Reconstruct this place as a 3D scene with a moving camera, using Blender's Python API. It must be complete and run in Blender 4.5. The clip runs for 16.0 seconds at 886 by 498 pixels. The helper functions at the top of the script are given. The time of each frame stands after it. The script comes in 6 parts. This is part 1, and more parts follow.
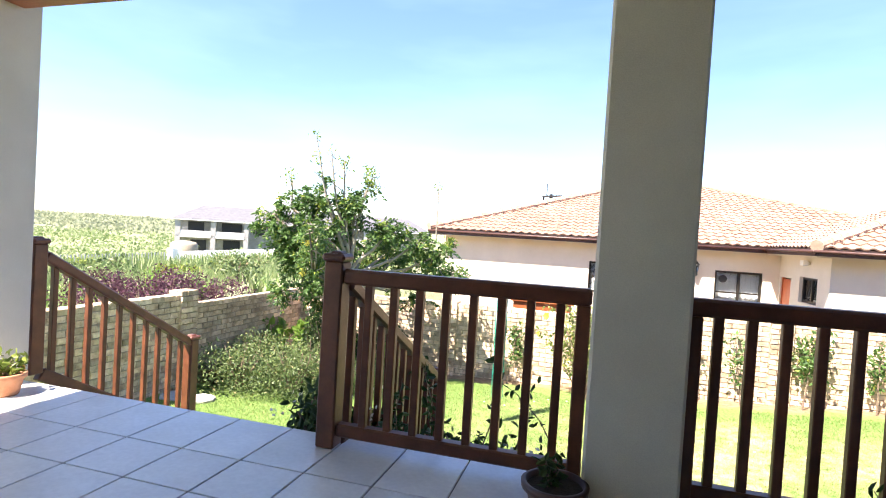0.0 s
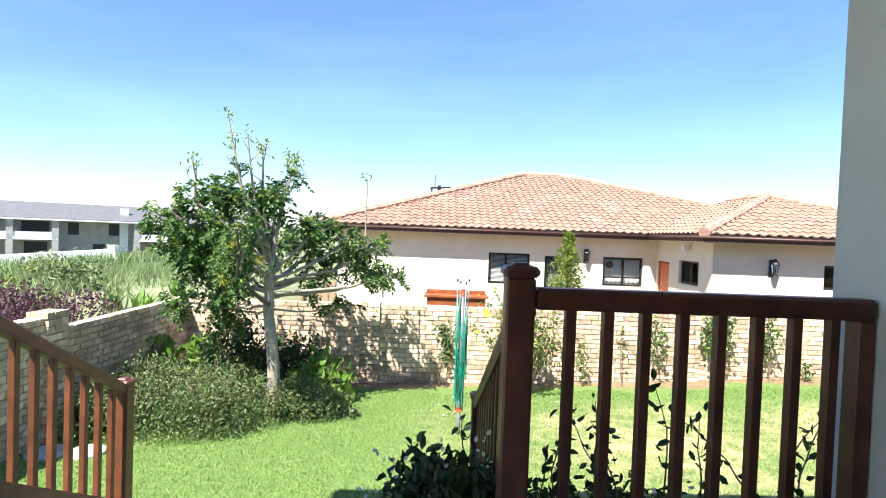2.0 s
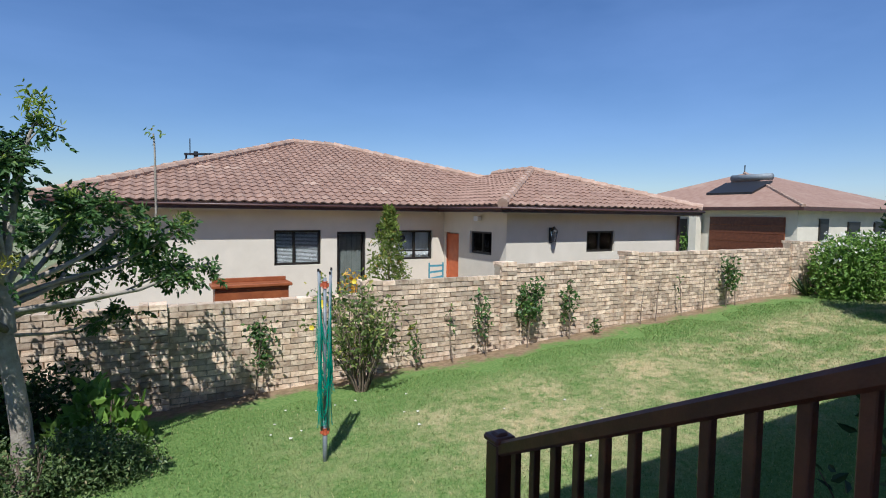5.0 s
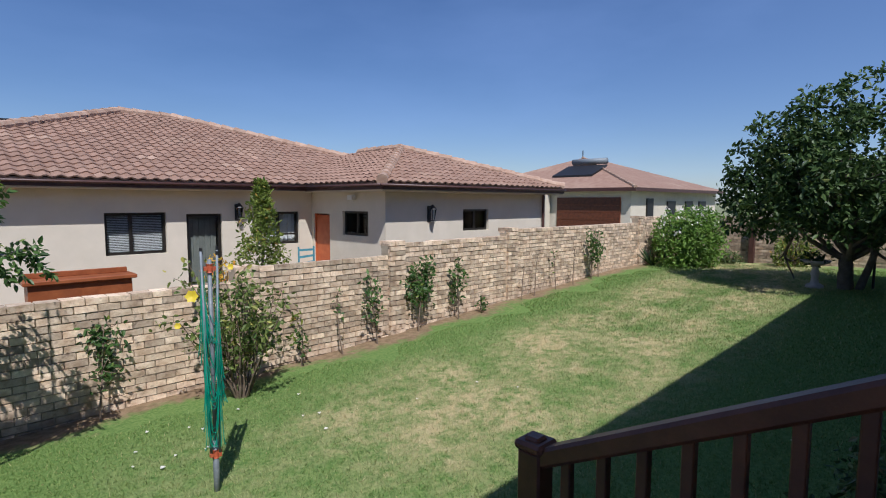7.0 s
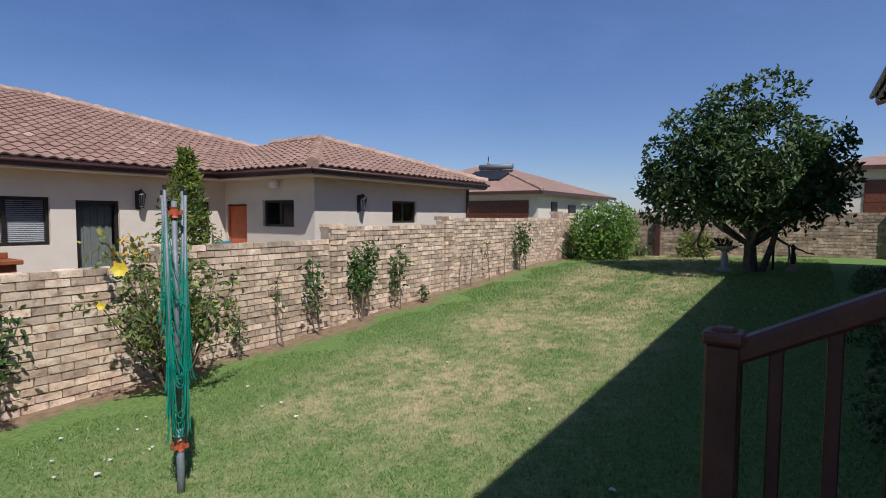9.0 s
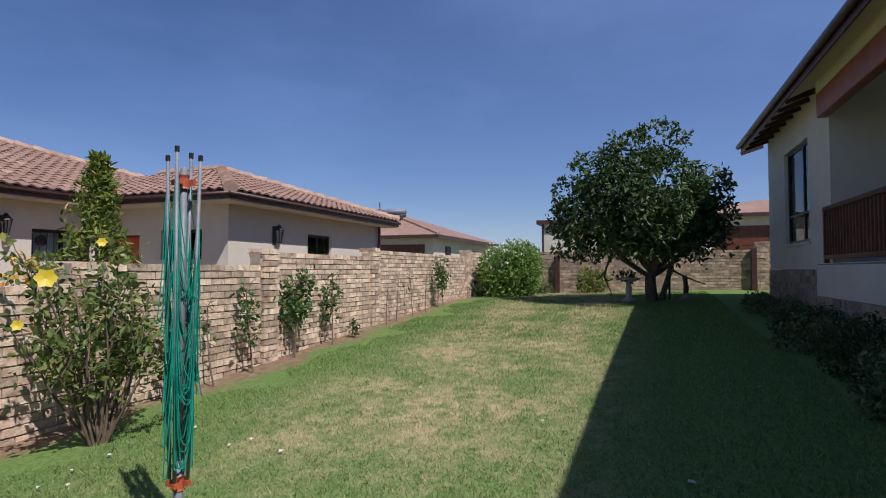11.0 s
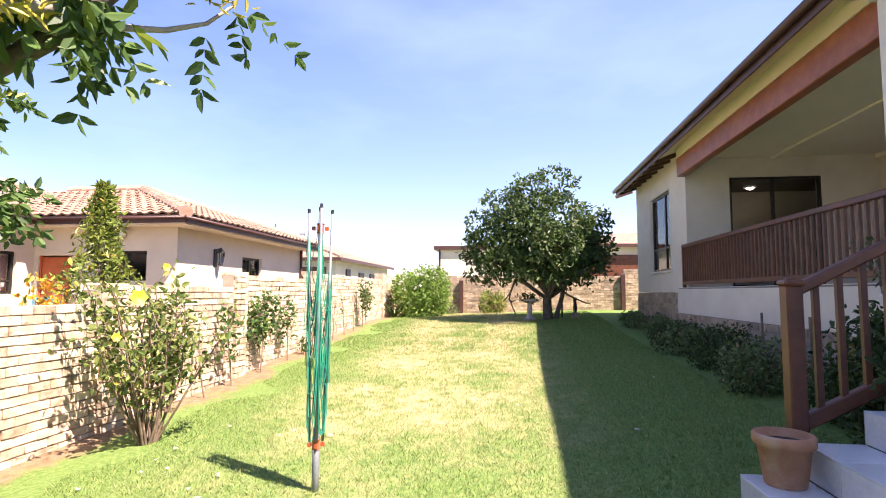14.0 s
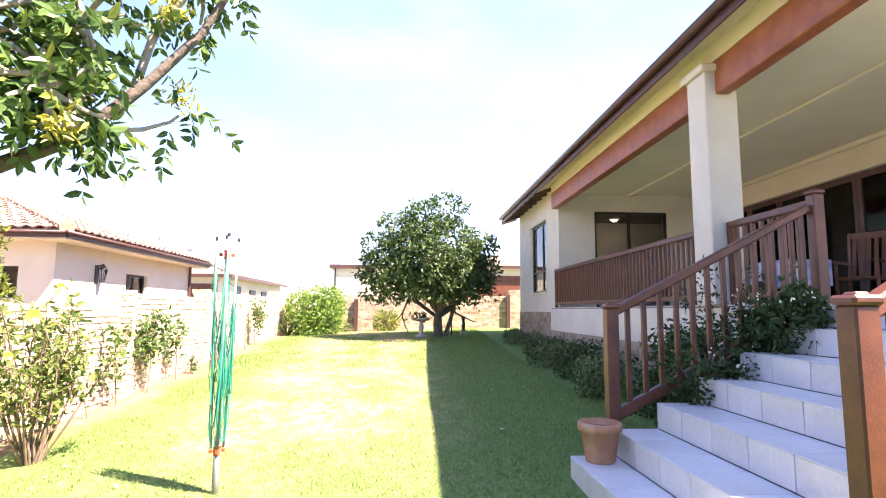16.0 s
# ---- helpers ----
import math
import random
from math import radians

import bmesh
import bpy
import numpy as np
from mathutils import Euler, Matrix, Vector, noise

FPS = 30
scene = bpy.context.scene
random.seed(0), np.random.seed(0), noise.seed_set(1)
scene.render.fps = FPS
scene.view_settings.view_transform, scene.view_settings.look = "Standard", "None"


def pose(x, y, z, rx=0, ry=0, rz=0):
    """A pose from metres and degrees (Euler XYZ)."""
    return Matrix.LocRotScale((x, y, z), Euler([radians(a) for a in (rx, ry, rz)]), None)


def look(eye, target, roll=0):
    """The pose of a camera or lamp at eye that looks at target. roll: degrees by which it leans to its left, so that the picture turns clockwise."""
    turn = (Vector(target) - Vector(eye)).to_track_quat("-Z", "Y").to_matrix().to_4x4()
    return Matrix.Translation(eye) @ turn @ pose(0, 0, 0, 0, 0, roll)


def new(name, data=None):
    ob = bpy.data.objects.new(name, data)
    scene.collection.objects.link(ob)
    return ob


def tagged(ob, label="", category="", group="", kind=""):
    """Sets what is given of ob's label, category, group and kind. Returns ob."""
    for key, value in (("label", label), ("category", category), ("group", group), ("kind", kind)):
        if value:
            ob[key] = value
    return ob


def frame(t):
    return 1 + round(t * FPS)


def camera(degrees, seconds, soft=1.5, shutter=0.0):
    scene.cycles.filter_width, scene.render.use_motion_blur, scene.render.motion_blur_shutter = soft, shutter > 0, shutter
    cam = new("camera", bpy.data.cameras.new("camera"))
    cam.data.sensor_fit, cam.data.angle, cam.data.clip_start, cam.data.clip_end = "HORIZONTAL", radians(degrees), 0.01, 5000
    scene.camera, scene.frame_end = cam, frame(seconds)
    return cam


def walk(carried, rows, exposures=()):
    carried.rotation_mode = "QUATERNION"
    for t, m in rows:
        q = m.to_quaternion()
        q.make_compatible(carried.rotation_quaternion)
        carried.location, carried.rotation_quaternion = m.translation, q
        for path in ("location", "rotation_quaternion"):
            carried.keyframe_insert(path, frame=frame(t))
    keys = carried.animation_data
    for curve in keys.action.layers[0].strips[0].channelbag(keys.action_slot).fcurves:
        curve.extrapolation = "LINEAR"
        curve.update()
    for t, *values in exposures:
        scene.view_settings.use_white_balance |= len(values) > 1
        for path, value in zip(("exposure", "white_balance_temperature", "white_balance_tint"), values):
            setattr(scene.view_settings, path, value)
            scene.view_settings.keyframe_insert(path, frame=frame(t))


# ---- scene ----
cam = camera(79.3, 16.0, soft=1.05)
PATH = [
    (0, (-0.004, 0.085, 1.094), (-0.552, 2.008, 1.044), 3.5),
    (0.5, (-0.401, 0.251, 1.097), (-0.848, 2.2, 1.037), 2.7),
    (1, (-0.811, 0.398, 1.09), (-1.08, 2.379, 1.036), 2.4),
    (1.5, (-1.184, 0.525, 1.093), (-1.316, 2.519, 1.041), 2.3),
    (2, (-1.525, 0.657, 1.07), (-1.511, 2.656, 1.018), 2.1),
    (2.5, (-1.842, 0.822, 1.048), (-1.632, 2.81, 0.973), 1.9),
    (3, (-2.126, 1.058, 1.071), (-1.745, 3.019, 0.984), 1.6),
    (3.5, (-2.35, 1.304, 1.079), (-1.823, 3.231, 0.984), 1.4),
    (4, (-2.531, 1.587, 1.079), (-1.84, 3.461, 0.977), 1.2),
    (6.5, (-2.795, 2.99, 0.983), (-1.511, 4.513, 0.812), 0.3),
    (7, (-2.839, 3.202, 0.873), (-1.435, 4.616, 0.699), 0.2),
    (7.5, (-2.881, 3.434, 0.756), (-1.387, 4.753, 0.584), 0.1),
    (8, (-2.92, 3.616, 0.682), (-1.366, 4.862, 0.501), 0.1),
    (10.5, (-3.253, 5.056, -0.109), (-1.436, 5.891, -0.067), 0.2),
    (11, (-3.28, 5.269, -0.093), (-1.408, 5.969, -0.018), -0.0),
    (11.5, (-3.466, 5.487, -0.081), (-1.549, 6.052, -0.001), 0.1),
    (12, (-3.756, 5.658, -0.084), (-1.82, 6.153, -0.001), -0.1),
    (12.5, (-3.995, 5.762, -0.074), (-2.05, 6.221, 0.013), 0.0),
    (13, (-4.3, 5.929, -0.105), (-2.346, 6.344, -0.013), 0.2),
    (13.5, (-4.607, 6.032, -0.108), (-2.639, 6.371, 0.01), 0.3),
    (14, (-4.874, 6.101, -0.099), (-2.897, 6.355, 0.06), 0.2),
    (14.5, (-5.09, 6.145, -0.095), (-3.103, 6.285, 0.093), 0.2),
    (15, (-5.275, 6.115, -0.085), (-3.287, 6.162, 0.121), 0.2),
    (15.5, (-5.435, 6.048, -0.088), (-3.447, 6.007, 0.131), 0.2),
    (16, (-5.559, 6.014, -0.079), (-3.576, 5.885, 0.149), 0.4),
]
walk(cam, [(t, look(eye, target, roll)) for t, eye, target, roll in PATH],
     [(0, 2.2, 7000, 18), (0.5, 2.1, 7000, 17), (1.5, 1.77, 6600, 12), (2.5, 1.34, 6200, 8), (3, 0.95, 6000, 7), (3.5, 0.74, 5800, 7), (4, 0.53, 5700, 8),
      (6.5, 0.02, 5850, 14), (8, -0.04, 5900, 17), (10.5, -0.13, 6000, 20), (11.5, 0.02, 6150, 21), (12, 0.33, 6400, 21), (12.5, 0.76, 6650, 22),
      (13.5, 1.38, 7050, 26), (14.5, 2.1, 7400, 32), (15.5, 2.45, 7400, 32), (16, 2.6, 7350, 31)])


# ---------- world, sun ----------
SUN = Vector((0.38, 0.62, -1.0)).normalized()
world = bpy.data.worlds.new("sky")
scene.world = world
world.use_nodes = True
wn = world.node_tree.nodes
sky = wn.new("ShaderNodeTexSky")
sky.sky_type = "NISHITA"
sky.sun_disc = False
sky.sun_elevation = math.asin(-SUN.z)
sky.sun_rotation = math.atan2(-SUN.x, -SUN.y)
sky.air_density, sky.dust_density, sky.ozone_density = 1.0, 0.25, 3.0
wn["Background"].inputs["Strength"].default_value = 0.077
sat = wn.new("ShaderNodeHueSaturation")
sat.inputs["Hue"].default_value, sat.inputs["Saturation"].default_value = 0.508, 1.2
world.node_tree.links.new(sky.outputs[0], sat.inputs["Color"])
# thin high haze
wt = wn.new("ShaderNodeTexCoord")
wm = wn.new("ShaderNodeMapping")
wm.inputs["Scale"].default_value = (1.0, 1.6, 4.5)
wz = wn.new("ShaderNodeTexNoise")
wz.inputs["Scale"].default_value, wz.inputs["Detail"].default_value, wz.inputs["Roughness"].default_value = 1.3, 5, 0.55
wr = wn.new("ShaderNodeMapRange")
wr.inputs[1].default_value, wr.inputs[2].default_value, wr.inputs[3].default_value, wr.inputs[4].default_value = 0.44, 0.80, 0.07, 0.21
wx = wn.new("ShaderNodeMix")
wx.data_type = "RGBA"
wx.inputs["B"].default_value = (5.2, 7.6, 13.0, 1)
wl = world.node_tree.links
wl.new(wt.outputs["Generated"], wm.inputs["Vector"])
wl.new(wm.outputs[0], wz.inputs["Vector"])
wl.new(wz.outputs["Fac"], wr.inputs[0])
wd = wn.new("ShaderNodeVectorMath")
wd.operation = "DOT_PRODUCT"
wd.inputs[1].default_value = (0.80, -0.60, 0.0)
we = wn.new("ShaderNodeMapRange")
we.inputs[1].default_value, we.inputs[2].default_value, we.inputs[3].default_value, we.inputs[4].default_value = 0.1, 1.0, 0.0, 0.13
wa = wn.new("ShaderNodeMath")
wl.new(wt.outputs["Generated"], wd.inputs[0])
wl.new(wd.outputs["Value"], we.inputs[0])
wl.new(wr.outputs[0], wa.inputs[0])
wl.new(we.outputs[0], wa.inputs[1])
wl.new(wa.outputs[0], wx.inputs["Factor"])
wl.new(sat.outputs[0], wx.inputs["A"])
wl.new(wx.outputs["Result"], wn["Background"].inputs["Color"])
sun_data = bpy.data.lights.new("sun", "SUN")
sun_data.energy, sun_data.angle, sun_data.color = 5.0, radians(0.53), (1.0, 0.95, 0.87)
sun = new("sun", sun_data)
sun.matrix_world = look((0, 0, 40), Vector((0, 0, 40)) + SUN)


# ---------- small tools ----------
def thing(name, at, label, category, group="", kind=""):
    ob = new(name)
    ob.empty_display_size = 0.1
    ob.location = at
    return tagged(ob, label, category, group, kind)


def hang(ob, parent):
    ob.parent = parent
    ob.matrix_parent_inverse = parent.matrix_basis.inverted() if parent.type == "EMPTY" else Matrix()
    return ob


def part(name, bm, material, parent=None, label="", smooth=False):
    me = bpy.data.meshes.new(name)
    bm.to_mesh(me)
    bm.free()
    if smooth:
        me.shade_smooth()
    me.materials.append(material)
    ob = new(name, me)
    if parent:
        hang(ob, parent)
    if label:
        tagged(ob, label)
    return ob


def mesh_part(name, verts, faces, material, parent=None, label="", smooth=False):
    me = bpy.data.meshes.new(name)
    me.from_pydata(verts, [], faces)
    me.update()
    if smooth:
        me.shade_smooth()
    me.materials.append(material)
    ob = new(name, me)
    if parent:
        hang(ob, parent)
    if label:
        tagged(ob, label)
    return ob


def box(bm, x0, x1, y0, y1, z0, z1, bevel=0.0):
    r = bmesh.ops.create_cube(bm, size=1, matrix=Matrix.Translation(((x0 + x1) / 2, (y0 + y1) / 2, (z0 + z1) / 2))
                              @ Matrix.Diagonal((abs(x1 - x0), abs(y1 - y0), abs(z1 - z0), 1)))
    if bevel:
        edges = list({e for v in r["verts"] for e in v.link_edges})
        bmesh.ops.bevel(bm, geom=edges, offset=bevel, segments=1, affect="EDGES", profile=0.5)
    return bm


def boxed(*a):
    return box(bmesh.new(), *a)


def tube(bm, p0, p1, r0, r1=None, seg=10, caps=True):
    p0, p1 = Vector(p0), Vector(p1)
    d = p1 - p0
    m = Matrix.Translation((p0 + p1) / 2) @ d.to_track_quat("Z", "Y").to_matrix().to_4x4()
    bmesh.ops.create_cone(bm, cap_ends=caps, segments=seg, radius1=r0, radius2=r0 if r1 is None else r1, depth=d.length, matrix=m)
    return bm


def bar(bm, p0, p1, w, h, bevel=0.0):
    """A bar of w by h between two points, upright in section."""
    p0, p1 = Vector(p0), Vector(p1)
    d = p1 - p0
    up = Vector((0, 0, 1)) if abs(d.normalized().z) < 0.99 else Vector((0, 1, 0))
    y = d.normalized()
    x = y.cross(up).normalized()
    z = x.cross(y)
    m = Matrix((x, y, z)).transposed().to_4x4()
    m.translation = (p0 + p1) / 2
    r = bmesh.ops.create_cube(bm, size=1, matrix=m @ Matrix.Diagonal((w, d.length, h, 1)))
    if bevel:
        edges = list({e for v in r["verts"] for e in v.link_edges})
        bmesh.ops.bevel(bm, geom=edges, offset=bevel, segments=1, affect="EDGES", profile=0.5)
    return bm


def lathe(bm, at, profile, seg=24):
    """Turns (radius, height) pairs about the upright axis at a place."""
    rings = []
    for r, h in profile:
        rings.append([bm.verts.new((at[0] + r * math.cos(2 * math.pi * i / seg), at[1] + r * math.sin(2 * math.pi * i / seg), at[2] + h)) for i in range(seg)])
    for a, b in zip(rings, rings[1:]):
        for i in range(seg):
            bm.faces.new((a[i], a[(i + 1) % seg], b[(i + 1) % seg], b[i]))
    bm.faces.new(rings[0][::-1])
    bm.faces.new(rings[-1])
    return bm


def pierced(bm, along, at, thick, u0, u1, z0, z1, holes):
    """An upright wall along 'x' or 'y' whose outer faces lie at 'at' and 'at + thick', with holes (u0, u1, z0, z1)."""
    us = sorted({u0, u1, *[h[0] for h in holes], *[h[1] for h in holes]})
    zs = sorted({z0, z1, *[max(h[2], z0) for h in holes], *[min(h[3], z1) for h in holes]})
    for a, b in zip(us, us[1:]):
        for lo, hi in zip(zs, zs[1:]):
            if not any(h[0] <= a and h[1] >= b and h[2] <= lo and h[3] >= hi for h in holes):
                t0, t1 = sorted((at, at + thick))
                if along == "x":
                    box(bm, a, b, t0, t1, lo, hi)
                else:
                    box(bm, t0, t1, a, b, lo, hi)
    bmesh.ops.remove_doubles(bm, verts=bm.verts, dist=0.0005)
    return bm


# ---------- materials ----------
def surf(name, c1, c2, scale=6.0, rough=0.7, bump=0.2, fine=60.0, metal=0.0, rand=0.0, island=0.0, spec=0.5, stain=None, stain_scale=1.2, bump_dist=0.004, detail=6.0):
    m = bpy.data.materials.new(name)
    m.use_nodes = True
    n, l = m.node_tree.nodes, m.node_tree.links
    b = n["Principled BSDF"]
    tc = n.new("ShaderNodeTexCoord")
    oi = n.new("ShaderNodeObjectInfo")
    shift = n.new("ShaderNodeVectorMath")
    shift.operation = "MULTIPLY_ADD"
    l.new(oi.outputs["Random"], shift.inputs[0])
    shift.inputs[1].default_value = (37.0, 17.0, 53.0) if rand else (0, 0, 0)
    l.new(tc.outputs["Object"], shift.inputs[2])
    n1 = n.new("ShaderNodeTexNoise")
    n1.inputs["Scale"].default_value, n1.inputs["Detail"].default_value, n1.inputs["Roughness"].default_value = scale, detail, 0.6
    n2 = n.new("ShaderNodeTexNoise")
    n2.inputs["Scale"].default_value, n2.inputs["Detail"].default_value = fine, 4
    l.new(shift.outputs[0], n1.inputs["Vector"])
    l.new(shift.outputs[0], n2.inputs["Vector"])
    ramp = n.new("ShaderNodeMapRange")
    ramp.inputs[1].default_value, ramp.inputs[2].default_value = 0.35, 0.68
    l.new(n1.outputs["Fac"], ramp.inputs[0])
    mix = n.new("ShaderNodeMix")
    mix.data_type = "RGBA"
    mix.inputs["A"].default_value, mix.inputs["B"].default_value = (*c1, 1), (*c2, 1)
    l.new(ramp.outputs[0], mix.inputs["Factor"])
    col = mix.outputs["Result"]
    if stain:
        n3 = n.new("ShaderNodeTexNoise")
        n3.inputs["Scale"].default_value, n3.inputs["Detail"].default_value = stain_scale, 5
        l.new(shift.outputs[0], n3.inputs["Vector"])
        r3 = n.new("ShaderNodeMapRange")
        r3.inputs[1].default_value, r3.inputs[2].default_value, r3.inputs[4].default_value = 0.55, 0.72, 0.7
        l.new(n3.outputs["Fac"], r3.inputs[0])
        mx = n.new("ShaderNodeMix")
        mx.data_type = "RGBA"
        l.new(r3.outputs[0], mx.inputs["Factor"])
        l.new(col, mx.inputs["A"])
        mx.inputs["B"].default_value = (*stain, 1)
        col = mx.outputs["Result"]
    hsv = n.new("ShaderNodeHueSaturation")
    l.new(col, hsv.inputs["Color"])
    val = n.new("ShaderNodeMath")
    val.operation = "MULTIPLY_ADD"
    l.new(n2.outputs["Fac"], val.inputs[0])
    val.inputs[1].default_value, val.inputs[2].default_value = 0.3, 0.85
    last = val.outputs[0]
    for amount, sock in ((rand, oi.outputs["Random"]), (island, None)):
        if amount:
            if sock is None:
                sock = n.new("ShaderNodeNewGeometry").outputs["Random Per Island"]
            mul = n.new("ShaderNodeMapRange")
            l.new(sock, mul.inputs[0])
            mul.inputs[3].default_value, mul.inputs[4].default_value = 1 - amount, 1 + amount
            mm = n.new("ShaderNodeMath")
            mm.operation = "MULTIPLY"
            l.new(last, mm.inputs[0])
            l.new(mul.outputs[0], mm.inputs[1])
            last = mm.outputs[0]
    l.new(last, hsv.inputs["Value"])
    l.new(hsv.outputs[0], b.inputs["Base Color"])
    b.inputs["Roughness"].default_value, b.inputs["Metallic"].default_value = rough, metal
    b.inputs["Specular IOR Level"].default_value = spec
    if bump:
        bp = n.new("ShaderNodeBump")
        bp.inputs["Strength"].default_value, bp.inputs["Distance"].default_value = bump, bump_dist
        add = n.new("ShaderNodeMath")
        add.operation = "ADD"
        l.new(n1.outputs["Fac"], add.inputs[0])
        l.new(n2.outputs["Fac"], add.inputs[1])
        l.new(add.outputs[0], bp.inputs["Height"])
        l.new(bp.outputs[0], b.inputs["Normal"])
    return m


def glass(name, tint=(0.9, 0.93, 0.94)):
    m = bpy.data.materials.new(name)
    m.use_nodes = True
    n, l = m.node_tree.nodes, m.node_tree.links
    n.remove(n["Principled BSDF"])
    tr, gl, fr, mx = n.new("ShaderNodeBsdfTransparent"), n.new("ShaderNodeBsdfGlossy"), n.new("ShaderNodeFresnel"), n.new("ShaderNodeMixShader")
    tr.inputs[0].default_value = (*tint, 1)
    gl.inputs["Roughness"].default_value = 0.02
    fr.inputs[0].default_value = 1.45
    l.new(fr.outputs[0], mx.inputs[0])
    l.new(tr.outputs[0], mx.inputs[1])
    l.new(gl.outputs[0], mx.inputs[2])
    l.new(mx.outputs[0], n["Material Output"].inputs[0])
    return m


def leafy(name, c1, c2, c3=None, rough=0.45, trans=0.35, patch=None):
    """Leaves: two greens by island, light passing through."""
    m = bpy.data.materials.new(name)
    m.use_nodes = True
    n, l = m.node_tree.nodes, m.node_tree.links
    b = n["Principled BSDF"]
    geo = n.new("ShaderNodeNewGeometry")
    ramp = n.new("ShaderNodeValToRGB")
    ramp.color_ramp.elements[0].color, ramp.color_ramp.elements[1].color = (*c1, 1), (*c2, 1)
    if c3:
        e = ramp.color_ramp.elements.new(0.93)
        e.color = (*c2, 1)
        ramp.color_ramp.elements[2].color = (*c3, 1)
    l.new(geo.outputs["Random Per Island"], ramp.inputs[0])
    col = ramp.outputs[0]
    if patch:
        tc = n.new("ShaderNodeTexCoord")
        fs = []
        for sc, a, c in ((0.9, 0.38, 0.58), (6.0, 0.36, 0.56)):
            t = n.new("ShaderNodeTexNoise")
            t.inputs["Scale"].default_value, t.inputs["Detail"].default_value, t.inputs["Roughness"].default_value = sc, 8, 0.7
            l.new(tc.outputs["Object"], t.inputs["Vector"])
            r = n.new("ShaderNodeMapRange")
            r.inputs[1].default_value, r.inputs[2].default_value = a, c
            l.new(t.outputs["Fac"], r.inputs[0])
            fs.append(r.outputs[0])
        mul = n.new("ShaderNodeMath")
        mul.operation = "MULTIPLY"
        l.new(fs[0], mul.inputs[0])
        l.new(fs[1], mul.inputs[1])
        # worn dry in the open middle of the lawn only
        sp = n.new("ShaderNodeSeparateXYZ")
        l.new(tc.outputs["Object"], sp.inputs[0])
        for axis, a, c in (("Y", 5.0, 6.2), ("Y", 9.3, 8.3), ("X", -2.2, 0.8)):
            r = n.new("ShaderNodeMapRange")
            r.inputs[1].default_value, r.inputs[2].default_value = a, c
            l.new(sp.outputs[axis], r.inputs[0])
            more = n.new("ShaderNodeMath")
            more.operation = "MULTIPLY"
            l.new(mul.outputs[0], more.inputs[0])
            l.new(r.outputs[0], more.inputs[1])
            mul = more
        pm = n.new("ShaderNodeMix")
        pm.data_type = "RGBA"
        l.new(mul.outputs[0], pm.inputs["Factor"])
        l.new(col, pm.inputs["A"])
        pm.inputs["B"].default_value = (*patch, 1)
        col = pm.outputs["Result"]
    tl = n.new("ShaderNodeBsdfTranslucent")
    mx = n.new("ShaderNodeMixShader")
    mx.inputs[0].default_value = trans
    l.new(col, b.inputs["Base Color"])
    l.new(col, tl.inputs[0])
    b.inputs["Roughness"].default_value = rough
    b.inputs["Specular IOR Level"].default_value = 0.35
    l.new(b.outputs[0], mx.inputs[1])
    l.new(tl.outputs[0], mx.inputs[2])
    l.new(mx.outputs[0], n["Material Output"].inputs[0])
    return m


def glow(name, color, strength):
    m = bpy.data.materials.new(name)
    m.use_nodes = True
    b = m.node_tree.nodes["Principled BSDF"]
    b.inputs["Emission Color"].default_value, b.inputs["Emission Strength"].default_value = (*color, 1), strength
    return m


M_RENDER = surf("cream_plaster", (0.60, 0.545, 0.435), (0.66, 0.60, 0.485), 2.0, 0.85, 0.35, 180, stain=(0.56, 0.52, 0.43), stain_scale=0.7)
M_HOUSE = surf("pale_plaster", (0.56, 0.53, 0.46), (0.63, 0.60, 0.52), 2.0, 0.85, 0.35, 180, stain=(0.52, 0.48, 0.41), stain_scale=0.8)
M_CEIL = surf("ceiling_board_paint", (0.64, 0.60, 0.45), (0.68, 0.64, 0.49), 1.5, 0.7, 0.1, 90)
M_BRICK = surf("cream_face_brick", (0.43, 0.30, 0.195), (0.68, 0.555, 0.405), 7.0, 0.9, 1.0, 60, rand=0.34, island=0.34, stain=(0.18, 0.12, 0.085), stain_scale=13.0, bump_dist=0.008)
M_MORTAR = surf("pale_mortar", (0.30, 0.25, 0.18), (0.40, 0.34, 0.25), 8, 0.95, 0.8, 90)
M_STONE = surf("stone_cladding", (0.20, 0.16, 0.115), (0.31, 0.255, 0.19), 5.0, 0.9, 0.8, 50, rand=0.25, island=0.25, stain=(0.22, 0.19, 0.15), stain_scale=4.0, bump_dist=0.01)
M_TILE_ROOF = surf("terracotta_roof_tile", (0.245, 0.145, 0.100), (0.31, 0.20, 0.147), 3.0, 0.85, 0.4, 40, rand=0.10, island=0.10, stain=(0.36, 0.25, 0.18), stain_scale=0.6)
M_RIDGE = surf("mortar_bedded_ridge", (0.32, 0.20, 0.14), (0.44, 0.32, 0.24), 6, 0.9, 0.5, 50, rand=0.15, island=0.15)
M_FASCIA = surf("dark_brown_fascia", (0.055, 0.024, 0.019), (0.085, 0.038, 0.030), 8, 0.45, 0.1, 60)
M_WOOD = surf("red_brown_varnished_timber", (0.085, 0.026, 0.012), (0.155, 0.05, 0.022), 7, 0.42, 0.25, 90, rand=0.12)
M_BEAM = surf("orange_brown_beam_timber", (0.22, 0.060, 0.018), (0.32, 0.10, 0.034), 6, 0.45, 0.25, 80, stain=(0.14, 0.04, 0.02), stain_scale=2.0)
M_REDDOOR = surf("orange_red_door_timber", (0.42, 0.085, 0.022), (0.52, 0.13, 0.04), 6, 0.5, 0.2, 80)
